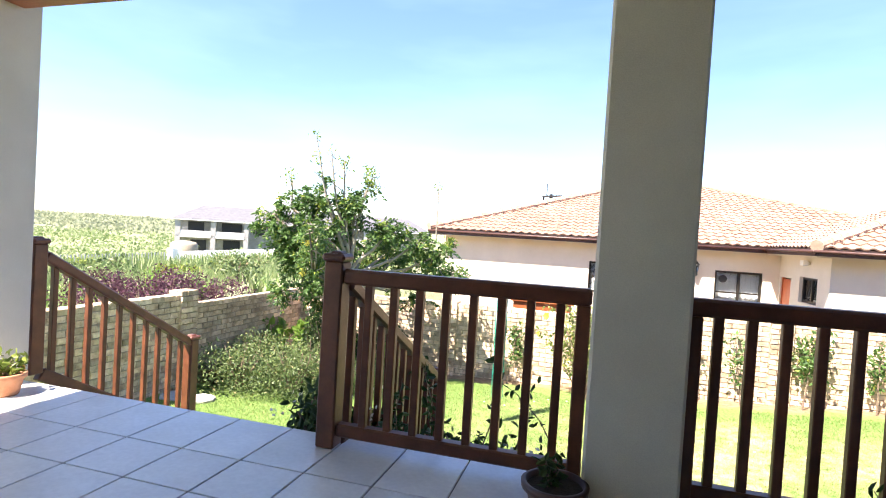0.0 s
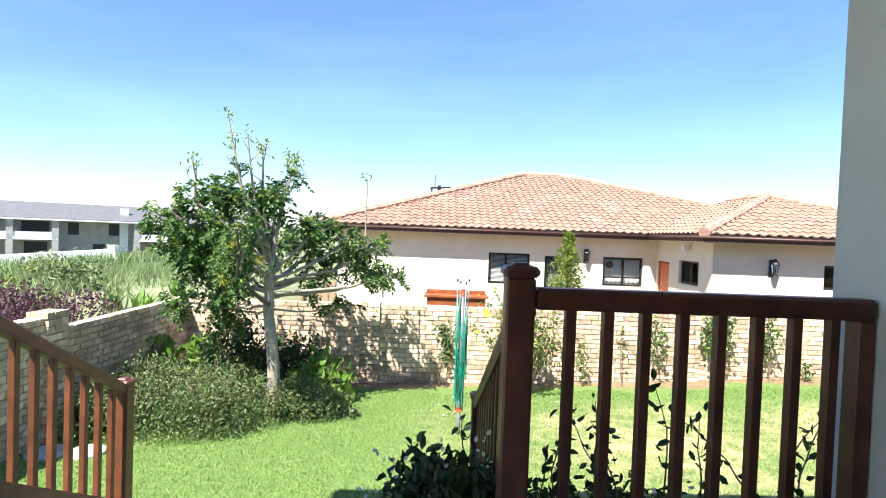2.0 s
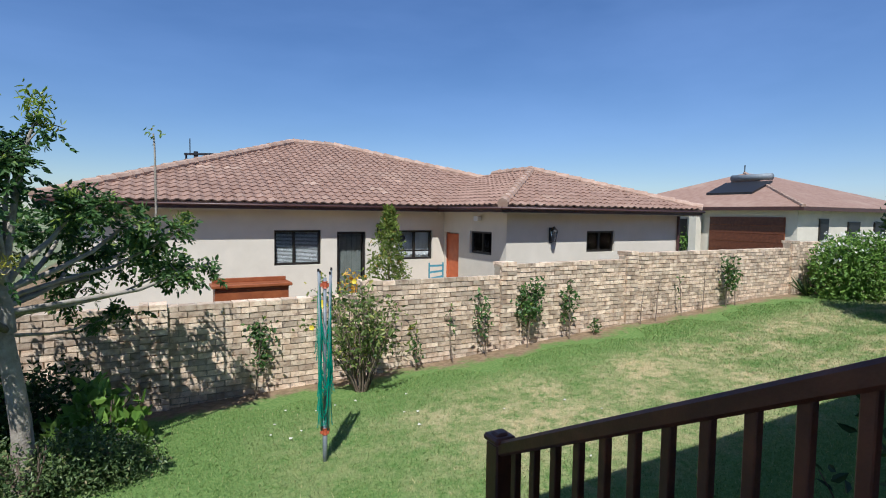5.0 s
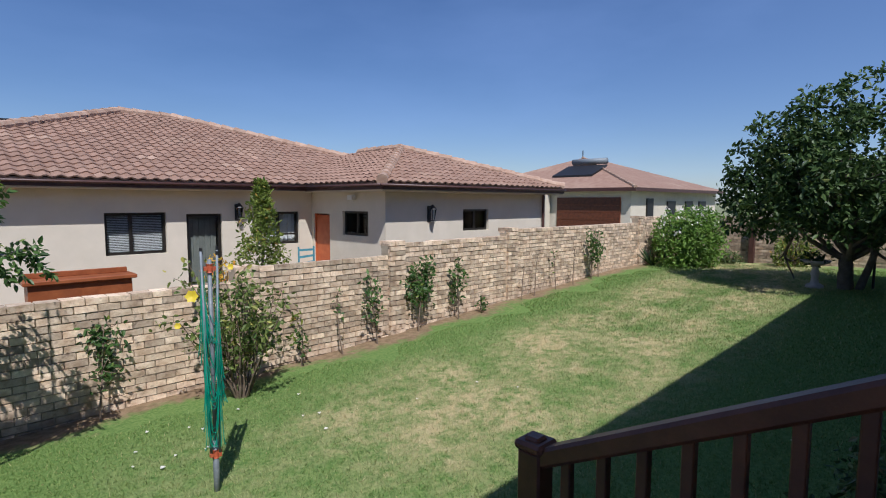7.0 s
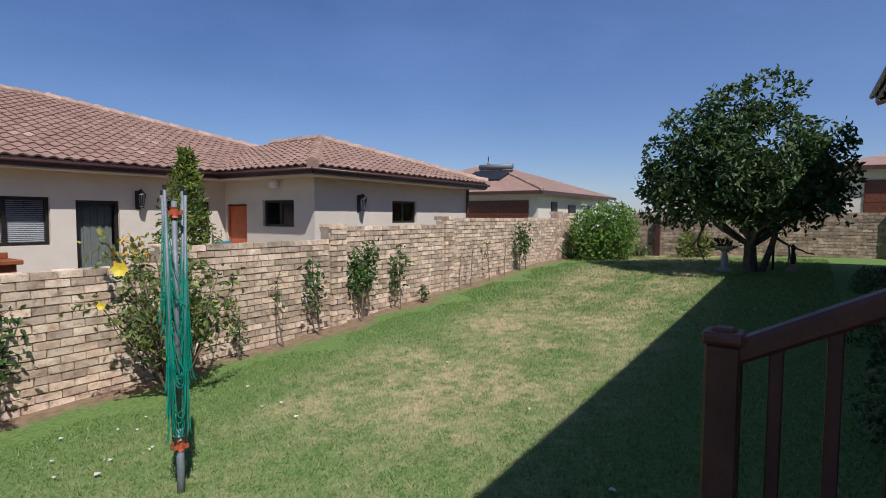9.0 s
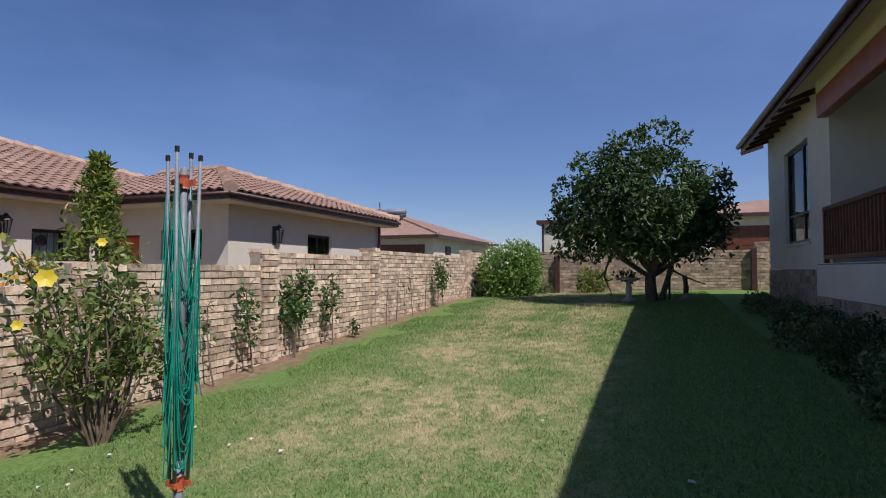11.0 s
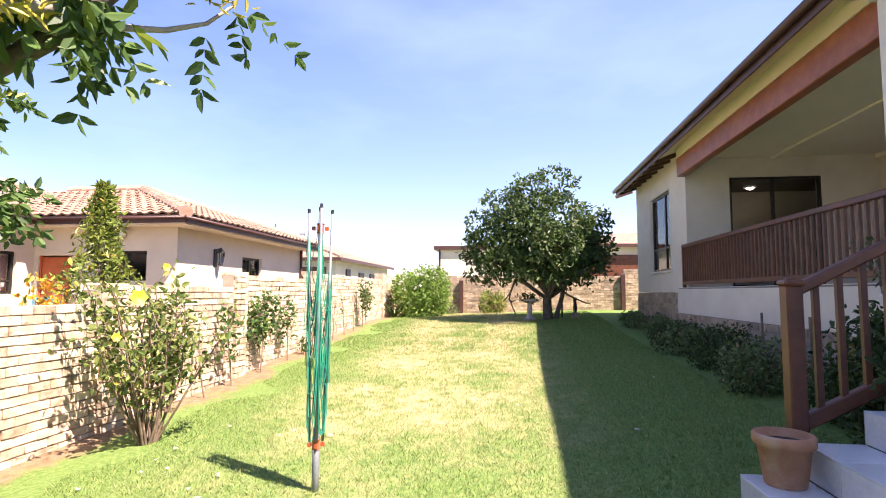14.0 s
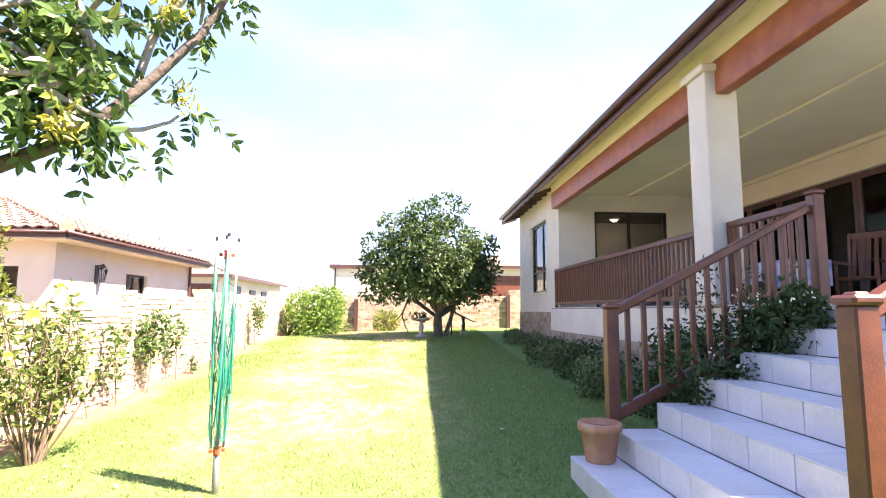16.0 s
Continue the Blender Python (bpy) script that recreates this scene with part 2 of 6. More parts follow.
M_TILE = surf("white_glazed_floor_tile", (0.62, 0.61, 0.60), (0.70, 0.69, 0.68), 3, 0.28, 0.12, 40, rand=0.03, stain=(0.56, 0.54, 0.51), stain_scale=2.2)
M_GROUT = surf("grey_grout", (0.16, 0.15, 0.14), (0.24, 0.22, 0.2), 12, 0.9, 0.3, 90)
M_BRONZE = surf("dark_bronze_aluminium", (0.02, 0.017, 0.014), (0.032, 0.028, 0.023), 10, 0.4, 0.05, 60, metal=0.3)
# room dimness put into the colour, for surfaces behind doors and windows
M_DARK = surf("unlit_room_dark_colour", (0.10, 0.09, 0.08), (0.13, 0.12, 0.10), 3, 0.9, 0.1, 60)
M_GLASS = glass("window_glass")
M_BLIND = surf("white_blind_slat", (0.72, 0.72, 0.70), (0.8, 0.8, 0.78), 6, 0.6, 0.0, 40)
M_WHITE = surf("white_plaster", (0.70, 0.70, 0.68), (0.78, 0.78, 0.76), 2, 0.8, 0.2, 60)
M_GREYROOF = surf("grey_sheet_roof", (0.10, 0.10, 0.105), (0.15, 0.148, 0.15), 2, 0.6, 0.2, 20)
M_TERRA = surf("terracotta_pot_clay", (0.44, 0.19, 0.095), (0.56, 0.28, 0.16), 7, 0.85, 0.4, 80, rand=0.1, stain=(0.62, 0.42, 0.30), stain_scale=5)
M_SOIL = surf("dark_potting_soil", (0.03, 0.02, 0.014), (0.06, 0.042, 0.03), 20, 1.0, 1.0, 90, bump_dist=0.01)
M_STEEL = surf("grey_galvanised_steel", (0.15, 0.175, 0.19), (0.24, 0.265, 0.28), 10, 0.6, 0.1, 80, metal=0.2)
M_LINE = surf("green_plastic_line", (0.0, 0.20, 0.13), (0.01, 0.30, 0.20), 10, 0.4, 0.0, 60, island=0.3)
M_CLAMP = surf("orange_plastic_clamp", (0.42, 0.085, 0.035), (0.50, 0.13, 0.06), 10, 0.45, 0.0, 60)
M_BLACK = surf("black_plastic", (0.012, 0.012, 0.013), (0.02, 0.02, 0.021), 10, 0.5, 0.0, 60)
M_BARK = surf("pale_grey_bark", (0.26, 0.22, 0.17), (0.40, 0.36, 0.29), 9, 0.9, 0.8, 50, bump_dist=0.01)
M_BARK_DARK = surf("dark_grey_bark", (0.08, 0.065, 0.05), (0.15, 0.125, 0.10), 9, 0.9, 0.8, 50, bump_dist=0.01)
M_TWIG = surf("brown_twig_bark", (0.13, 0.09, 0.06), (0.24, 0.18, 0.13), 12, 0.9, 0.4, 60)
M_LEAF = leafy("glossy_green_leaf", (0.035, 0.085, 0.02), (0.115, 0.21, 0.055), (0.30, 0.36, 0.07))
M_LEAF_DARK = leafy("dark_green_leaf", (0.018, 0.042, 0.010), (0.06, 0.105, 0.028), (0.14, 0.16, 0.045), rough=0.6, trans=0.22)
M_LEAF_LEATHERY = leafy("dark_leathery_leaf", (0.024, 0.056, 0.013), (0.082, 0.14, 0.038), (0.17, 0.20, 0.06), rough=0.5, trans=0.25)
M_LEAF_BRIGHT = leafy("fresh_green_leaf", (0.085, 0.18, 0.025), (0.24, 0.38, 0.075))
M_LEAF_BUSH = leafy("mid_green_leaf", (0.075, 0.13, 0.03), (0.24, 0.29, 0.08), (0.46, 0.42, 0.10))
M_LEAF_GREY = leafy("grey_green_leaf", (0.035, 0.070, 0.022), (0.18, 0.245, 0.085), (0.33, 0.26, 0.14), trans=0.25)
M_LEAF_CONE = leafy("yellow_green_leaf", (0.09, 0.15, 0.025), (0.26, 0.31, 0.06), (0.42, 0.24, 0.05))
M_LEAF_PURPLE = leafy("purple_leaf", (0.05, 0.018, 0.03), (0.14, 0.06, 0.08))
M_YELLOW = leafy("yellow_petal", (0.85, 0.62, 0.03), (0.9, 0.72, 0.08))
M_PALE = leafy("pale_petal", (0.75, 0.72, 0.62), (0.85, 0.82, 0.75))
M_LEAF_TUFT = leafy("fresh_yellow_green_leaf", (0.13, 0.22, 0.03), (0.32, 0.40, 0.07), (0.50, 0.42, 0.08))
M_YELLOW_TUFT = leafy("yellow_flowering_tuft", (0.42, 0.40, 0.05), (0.66, 0.56, 0.12))
M_GRASS = leafy("lawn_blade", (0.108, 0.202, 0.044), (0.255, 0.348, 0.103), (0.52, 0.47, 0.22), rough=0.6, trans=0.35, patch=(0.64, 0.53, 0.31))
# green paled and greyed: the haze of distance is in the colour
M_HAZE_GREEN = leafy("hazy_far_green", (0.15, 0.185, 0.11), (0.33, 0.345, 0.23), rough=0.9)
M_TALLGRASS = leafy("tall_field_grass", (0.10, 0.17, 0.05), (0.30, 0.36, 0.16), (0.55, 0.50, 0.33), rough=0.6)

# ---------- ground ----------
def lawn_z(x, y):
    f = float(np.interp(x, [-7, -3, 0, 2, 6, 11, 24], [-1.70, -1.68, -1.58, -1.50, -1.25, -0.97, -0.92]))
    s = float(np.interp(x, [-7, 0, 6, 11, 15], [0.052, 0.052, 0.022, 0.024, 0.034]))
    return f + (10.2 - min(max(y, 3.2), 10.2)) * s


def ground_z(x, y):
    z = lawn_z(x, y)
    west = max(0.0, -6.4 - x)
    if west > 0:
        z += min(west / 1.5, 1.0) * 0.55
        far = max(0.0, west - 4)
        z -= min(far * 0.095, 5.6)
        d = math.hypot(x, y)
        if d > 110:
            z += min((d - 110) * 0.016, 9.5) * (0.75 + 0.35 * noise.noise((x * 0.006, y * 0.006, 3.1)))
    if y > 11:
        z += 0.12 * min(y - 11, 2)
    return z


def stretch(lo, hi, step, reach):
    inner = list(np.arange(lo, hi + step / 2, step))
    out, d = [], step
    while d < reach:
        d *= 1.35
        out.append(d)
    return [lo - o for o in reversed(out)] + inner + [hi + o for o in out]


gx, gy = stretch(-9, 25, 0.4, 2600), stretch(-3, 13, 0.4, 2600)
gverts = [(x, y, ground_z(x, y)) for y in gy for x in gx]
nx = len(gx)
gfaces = [(j * nx + i, j * nx + i + 1, (j + 1) * nx + i + 1, (j + 1) * nx + i) for j in range(len(gy) - 1) for i in range(nx - 1)]


def ground_material():
    m = bpy.data.materials.new("lawn_soil_and_fields")
    m.use_nodes = True
    n, l = m.node_tree.nodes, m.node_tree.links
    b = n["Principled BSDF"]
    tc = n.new("ShaderNodeTexCoord")
    sep = n.new("ShaderNodeSeparateXYZ")
    l.new(tc.outputs["Object"], sep.inputs[0])

    def tex(scale, detail=6, rough=0.6):
        t = n.new("ShaderNodeTexNoise")
        t.inputs["Scale"].default_value, t.inputs["Detail"].default_value, t.inputs["Roughness"].default_value = scale, detail, rough
        l.new(tc.outputs["Object"], t.inputs["Vector"])
        return t.outputs["Fac"]

    def rng(v, a, b0, lo=0.0, hi=1.0):
        r = n.new("ShaderNodeMapRange")
        l.new(v, r.inputs[0])
        r.inputs[1].default_value, r.inputs[2].default_value, r.inputs[3].default_value, r.inputs[4].default_value = a, b0, lo, hi
        return r.outputs[0]

    def mixc(f, a, c):
        x = n.new("ShaderNodeMix")
        x.data_type = "RGBA"
        l.new(f, x.inputs["Factor"])
        for key, v in (("A", a), ("B", c)):
            if isinstance(v, tuple):
                x.inputs[key].default_value = (*v, 1)
            else:
                l.new(v, x.inputs[key])
        return x.outputs["Result"]

    def op(kind, a, c):
        x = n.new("ShaderNodeMath")
        x.operation = kind
        for i, v in enumerate((a, c)):
            if isinstance(v, (int, float)):
                x.inputs[i].default_value = v
            else:
                l.new(v, x.inputs[i])
        return x.outputs[0]

    green = mixc(rng(tex(24), 0.35, 0.65), (0.095, 0.18, 0.042), (0.19, 0.275, 0.08))
    dry = op("MULTIPLY", rng(tex(0.9, 8, 0.7), 0.38, 0.58), rng(tex(6.0, 8, 0.7), 0.36, 0.56))
    inner = op("MULTIPLY", rng(sep.outputs["Y"], 9.2, 8.2), op("MULTIPLY", rng(sep.outputs["Y"], 5.0, 6.2), rng(sep.outputs["X"], -2.2, 0.8)))
    green = mixc(op("MULTIPLY", op("MULTIPLY", dry, inner), 0.85), green, (0.52, 0.42, 0.23))
    soil = mixc(rng(tex(9), 0.4, 0.6), (0.20, 0.14, 0.08), (0.29, 0.205, 0.125))
    edge = op("ADD", op("ADD", sep.outputs["Y"], op("MULTIPLY", tex(0.9), 1.5)), op("MULTIPLY", tex(6.0), 0.7))
    yard = mixc(rng(edge, 10.98, 11.25), green, soil)
    field = mixc(rng(tex(0.05, 8), 0.42, 0.6), (0.22, 0.25, 0.13), (0.13, 0.16, 0.085))
    field = mixc(rng(tex(0.4), 0.45, 0.7), field, (0.30, 0.29, 0.18))
    beyond = op("MAXIMUM", rng(sep.outputs["X"], -6.5, -6.7), rng(sep.outputs["X"], 15.2, 15.5))
    l.new(mixc(beyond, mixc(rng(sep.outputs["Y"], 10.7, 10.8), yard, soil), field), b.inputs["Base Color"])
    b.inputs["Roughness"].default_value = 0.95
    b.inputs["Specular IOR Level"].default_value = 0.15
    bp = n.new("ShaderNodeBump")
    bp.inputs["Strength"].default_value, bp.inputs["Distance"].default_value = 0.8, 0.03
    l.new(tex(45, 3), bp.inputs["Height"])
    l.new(bp.outputs[0], b.inputs["Normal"])
    return m


M_GROUND = ground_material()
ground = mesh_part("ground", gverts, gfaces, M_GROUND, smooth=True)
tagged(ground, "mown green lawn with dry straw patches and bare soil by the wall", "lawn", kind="structure")

# ---------- own house: verandah, steps, wing, roof ----------
FLOOR_Y, RISE, TREAD = 2.65, 0.197, 0.35
VX0, VX1 = -4.05, 6.90
BACK_Y = -1.35

base = boxed(VX0, VX1, BACK_Y, FLOOR_Y - 0.02, -1.9, -0.012)
floor = tagged(part("floor", base, M_GROUT), "white glazed tile verandah floor with dark grout", "floor", kind="structure")
face = bmesh.new()
box(face, -1.30, VX1, FLOOR_Y - 0.02, FLOOR_Y + 0.0, -0.52, -0.03)
box(face, VX0, -3.72, FLOOR_Y - 0.02, FLOOR_Y + 0.0, -0.52, -0.03)
tagged(part("verandah_wall", face, M_HOUSE), "cream plastered verandah edge above stone cladding", "wall", kind="structure")

steps = bmesh.new()
SX0, SX1 = -3.62, -1.37
for k in range(1, 7):
    y1 = FLOOR_Y + k * TREAD
    box(steps, SX0, SX1, FLOOR_Y - 0.02 + (k - 1) * TREAD, y1 - 0.012, -1.9, -k * RISE - 0.012)
steps = tagged(part("steps", steps, M_GROUT), "six white tiled garden steps down to the lawn", "steps", kind="structure")

# columns with a small cap
def column(x0, x1, y0, y1):
    bm = boxed(x0, x1, y0, y1, 0, 2.62, 0.012)
    box(bm, x0 - 0.05, x1 + 0.05, y0 - 0.05, y1 + 0.05, 2.62, 2.70, 0.01)
    return tagged(part("column", bm, M_HOUSE), "square cream plastered verandah column with a small cap", "column", "verandah columns", "structure")


column(0.0, 0.375, 2.34, 2.72)
column(-3.92, -3.54, 2.34, 2.72)

# timber beams between the columns
for x0, x1 in ((0.375, VX1), (-3.54, 0.0)):
    tagged(part("beam", boxed(x0 + 0.003, x1 - 0.003, 2.44, 2.60, 2.35, 2.74, 0.012), M_BEAM), "orange-brown stained timber verandah beam", "beam", "verandah beams", "structure")

# ceiling, soffit, roof
bm = boxed(VX0, VX1, BACK_Y, 2.43, 2.74, 2.77)
box(bm, VX0, VX1, 0.62, 0.72, 2.70, 2.74, 0.01)
tagged(part("ceiling", bm, M_CEIL), "pale yellow verandah ceiling board with a cover strip", "ceiling", kind="structure")
EAVE_Y, EAVE_Z, HX1 = 2.95, 2.78, 11.5
soffit = bmesh.new()
v = [soffit.verts.new(p) for p in ((VX0, 2.43, 3.03), (HX1, 2.43, 3.03), (HX1, EAVE_Y, EAVE_Z + 0.02), (VX0, EAVE_Y, EAVE_Z + 0.02),
                                   (VX0, 2.43, 3.06), (HX1, 2.43, 3.06), (HX1, EAVE_Y, EAVE_Z + 0.05), (VX0, EAVE_Y, EAVE_Z + 0.05))]
for f in ((0, 1, 2, 3), (7, 6, 5, 4), (0, 4, 5, 1), (3, 2, 6, 7), (0, 3, 7, 4), (1, 5, 6, 2)):
    soffit.faces.new([v[i] for i in f])
tagged(part("soffit", soffit, M_CEIL), "pale yellow sloping eaves board", "eaves", kind="structure")
bm = boxed(VX0, VX1, 2.44, 2.60, 2.745, 3.02)
tagged(part("beam_infill", bm, M_CEIL), "pale yellow board above the verandah beam", "eaves", kind="structure")

roof = thing("own_roof", (4, 0, 3), "dark brown fascia and tiled roof over the verandah", "roof", kind="structure")
part("fascia", boxed(VX0 - 0.02, HX1 + 0.02, EAVE_Y, EAVE_Y + 0.03, EAVE_Z - 0.02, EAVE_Z + 0.17, 0.004), M_FASCIA, roof)
gut = bmesh.new()
tube(gut, (VX0 - 0.02, EAVE_Y + 0.085, EAVE_Z + 0.12), (HX1 + 0.02, EAVE_Y + 0.085, EAVE_Z + 0.12), 0.055, seg=12)
part("gutter", gut, M_FASCIA, roof, smooth=True)
sl = bmesh.new()
ridge_y, ridge_z = -4.5, 5.6
pts = [(VX0 - 0.05, EAVE_Y + 0.08, EAVE_Z + 0.20), (HX1 + 0.05, EAVE_Y + 0.08, EAVE_Z + 0.20), (HX1 - 5.5, ridge_y, ridge_z), (VX0 - 0.05, ridge_y, ridge_z)]
vs = [sl.verts.new(p) for p in pts] + [sl.verts.new((p[0], p[1], p[2] - 0.1)) for p in pts]
for f in ((0, 1, 2, 3), (7, 6, 5, 4), (0, 4, 5, 1), (1, 5, 6, 2), (2, 6, 7, 3), (3, 7, 4, 0)):
    sl.faces.new([vs[i] for i in f])
back = [sl.verts.new(p) for p in ((HX1 + 0.05, -12, EAVE_Z + 0.2), (VX0 - 0.05, -12, EAVE_Z + 0.2))]
sl.faces.new((vs[3], vs[2], back[0], back[1]))
sl.faces.new((vs[1], back[0], vs[2]))
part("slope", sl, M_TILE_ROOF, roof)
for k in range(9):
    x = VX1 + 0.45 + k * 0.56
    tail = bmesh.new()
    bar(tail, (x, 2.436, 2.955), (x, EAVE_Y - 0.02, 2.795), 0.05, 0.09, 0.004)
    part("rafter_tail", tail, M_FASCIA, roof, "dark brown rafter end under the eaves")
tagged(part("cornice", boxed(VX0, VX1, BACK_Y, BACK_Y + 0.07, 2.655, 2.738, 0.012), M_CEIL), "pale cornice between ceiling and back wall", "cornice", kind="structure")

# wing of the house
WIN = (8.10, 9.85, 0.42, 2.32)
bm = bmesh.new()
pierced(bm, "x", 2.43, -0.24, VX1 + 0.24, 11.36, -0.10, 3.05, [WIN])
tagged(part("wall_wing_north", bm, M_HOUSE), "cream plastered house wall with one tall window", "wall", kind="structure")
DOORW = (-0.25, 1.55, 0.0, 2.32)
bm = bmesh.new()
pierced(bm, "y", VX1, 0.24, BACK_Y, 2.43, -0.03, 3.05, [DOORW])
tagged(part("wall_wing_west", bm, M_HOUSE), "cream plastered end wall of the verandah", "wall", kind="structure")
bm = boxed(11.12, 11.36, -6, 2.19, -1.9, 3.05)
tagged(part("wall_wing_east", bm, M_HOUSE), "cream plastered house end wall", "wall", kind="structure")
bm = bmesh.new()
pierced(bm, "x", BACK_Y, -0.24, VX0, VX1 + 0.2, 0, 2.95, [(-2.9, 6.475, 0, 2.25)])
tagged(part("wall_verandah_back", bm, M_RENDER), "cream plastered wall behind the verandah with wide doors", "wall", kind="structure")
# inner surfaces coloured dark so that the rooms read as unlit
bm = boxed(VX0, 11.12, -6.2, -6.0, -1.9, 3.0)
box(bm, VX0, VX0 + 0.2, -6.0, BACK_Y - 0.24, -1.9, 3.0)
tagged(part("wall_far", bm, M_DARK), "inner wall of the house, coloured dark as if unlit", "wall", kind="structure")
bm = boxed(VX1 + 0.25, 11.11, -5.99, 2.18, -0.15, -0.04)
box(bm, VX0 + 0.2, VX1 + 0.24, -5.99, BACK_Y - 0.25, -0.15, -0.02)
tagged(part("floor_inside", bm, M_DARK), "room floor, coloured dark as if unlit", "floor", kind="structure")
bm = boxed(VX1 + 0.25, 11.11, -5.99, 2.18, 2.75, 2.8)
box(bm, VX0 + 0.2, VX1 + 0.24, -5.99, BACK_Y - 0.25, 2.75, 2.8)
tagged(part("ceiling_inside", bm, M_DARK), "room ceiling, coloured dark as if unlit", "ceiling", kind="structure")
bm = boxed(VX1 + 0.27, 11.36, 2.10, 2.44, -1.9, -0.104)
box(bm, VX1 + 0.02, VX1 + 0.27, 2.10, 2.44, -1.9, -0.05)
box(bm, -1.28, VX1 + 0.02, 2.2, FLOOR_Y - 0.012, -1.9, -0.53)
box(bm, VX0, -3.72, 2.2, FLOOR_Y - 0.012, -1.9, -0.53)
plinth = tagged(part("stone_plinth", bm, M_MORTAR), "rough stone clad plinth below the plaster", "wall", kind="structure")


def window(name, axis, at, u0, u1, z0, z1, mull=(), rails=(), depth=0.06, label="dark bronze framed window", mat=M_BRONZE, slats=0, curtain=None):
    """A framed window in the plane 'axis = at'; mull and rails are fractions of its width and height."""
    mid = ((u0 + u1) / 2, at, z0) if axis == "y" else (at, (u0 + u1) / 2, z0)
    w = thing(name, mid, label, "window", kind="structure")

    def bx(bm, a, b, c, d, off=0.0, t=depth):
        if axis == "y":
            box(bm, a, b, at - t / 2 + off, at + t / 2 + off, c, d)
        else:
            box(bm, at - t / 2 + off, at + t / 2 + off, a, b, c, d)
        return bm
    fw = 0.055
    fr = bmesh.new()
    bx(fr, u0, u0 + fw, z0, z1), bx(fr, u1 - fw, u1, z0, z1), bx(fr, u0 + fw, u1 - fw, z0, z0 + fw), bx(fr, u0 + fw, u1 - fw, z1 - fw, z1)
    frame_ob = part("window_frame", fr, mat, w)
    us = [u0 + fw] + [u0 + (u1 - u0) * f for f in mull] + [u1 - fw]
    for u in us[1:-1]:
        part("mullion", bx(bmesh.new(), u - 0.03, u + 0.03, z0 + fw, z1 - fw, 0, depth * 0.9), mat, w)
    for f in rails:
        z = z0 + (z1 - z0) * f
        part("glazing_bar", bx(bmesh.new(), u0 + fw, u1 - fw, z - 0.02, z + 0.02, 0, depth * 0.8), mat, w)
    for a, b in zip(us, us[1:]):
        p = part("pane", bx(bmesh.new(), a, b, z0 + fw, z1 - fw, 0, 0.006), M_GLASS, w)
        p.visible_shadow = False
    for i in range(slats):
        z = z0 + fw + (z1 - z0 - 2 * fw) * (i + 0.5) / slats
        part("blind_slat", bx(bmesh.new(), u0 + fw, u1 - fw, z - 0.006, z + 0.010, 0.06 if axis == "y" and at > 10 else -0.06, 0.03), M_BLIND, w)
    if curtain:
        a, b = curtain
        cb = bmesh.new()
        k = max(4, int((b - a) / 0.06))
        for i in range(k):
            p, q = a + (b - a) * i / k, a + (b - a) * (i + 1) / k
            bx(cb, p, q, z0 + 0.03, z1 - 0.03, (0.12 if at > 10 else -0.12) + (0.012 if i % 2 else -0.012), 0.012)
        part("curtain", cb, M_BLIND, w, "white curtain")
    return w


window("window_1", "y", 2.33, WIN[0], WIN[1], WIN[2], WIN[3], (0.36,), (0.30,), label="tall dark framed window set deep in the cream wall")
bm = boxed(WIN[0] - 0.04, WIN[1] + 0.04, 2.36, 2.455, WIN[2] - 0.06, WIN[2] - 0.003, 0.006)
tagged(part("window_sill", bm, M_HOUSE), "cream plastered window sill", "sill", kind="structure")
w = window("door_1", "x", VX1 + 0.06, DOORW[0], DOORW[1], 0.01, DOORW[3], (0.52,), (), label="dark framed sliding glass door, closed")
w["category"] = "door"

# wide folding doors in the back wall
d = thing("door_2", (0.8, BACK_Y, 0), "row of dark timber framed glass folding doors, closed", "door", kind="structure")
for i in range(10):
    a = -2.9 + i * 0.9375
    fr = bmesh.new()
    y0, y1 = BACK_Y - 0.14, BACK_Y - 0.09
    box(fr, a + 0.005, a + 0.085, y0, y1, 0.01, 2.24), box(fr, a + 0.85, a + 0.93, y0, y1, 0.01, 2.24)
    box(fr, a + 0.085, a + 0.85, y0, y1, 0.01, 0.2), box(fr, a + 0.085, a + 0.85, y0, y1, 2.14, 2.24)
    leaf = part("door_leaf", fr, M_FASCIA, d)
    p = part("pane", boxed(a + 0.085, a + 0.85, BACK_Y - 0.118, BACK_Y - 0.112, 0.2, 2.14), M_GLASS, leaf)
    p.visible_shadow = False

# round ceiling light in the room behind the sliding door
cl = thing("ceiling_light", (10.2, -0.25, 2.68), "small round lit ceiling light in the room", "lamp")
bm = bmesh.new()
lathe(bm, (10.2, -0.25, 2.70), [(0.15, 0.0), (0.16, 0.02), (0.16, 0.05)])
part("base", bm, M_WHITE, cl)
bm = bmesh.new()
lathe(bm, (10.2, -0.25, 2.70), [(0.03, -0.05), (0.06, -0.04), (0.085, -0.02), (0.09, 0.0)])
part("shade", bm, glow("warm_lamp_glass", (1.0, 0.85, 0.6), 6.0), cl, "lit warm white glass shade", True)

# ---------- balustrades ----------
def newel(parent, x, y, z0, z1):
    bm = boxed(x - 0.05, x + 0.05, y - 0.05, y + 0.05, z0, z1 - 0.05, 0.008)
    nw = part("newel_post", bm, M_WOOD, parent)
    bm = boxed(x - 0.062, x + 0.062, y - 0.062, y + 0.062, z1 - 0.05, z1 - 0.012, 0.012)
    box(bm, x - 0.035, x + 0.035, y - 0.035, y + 0.035, z1 - 0.02, z1, 0.012)
    part("newel_cap", bm, M_WOOD, nw)


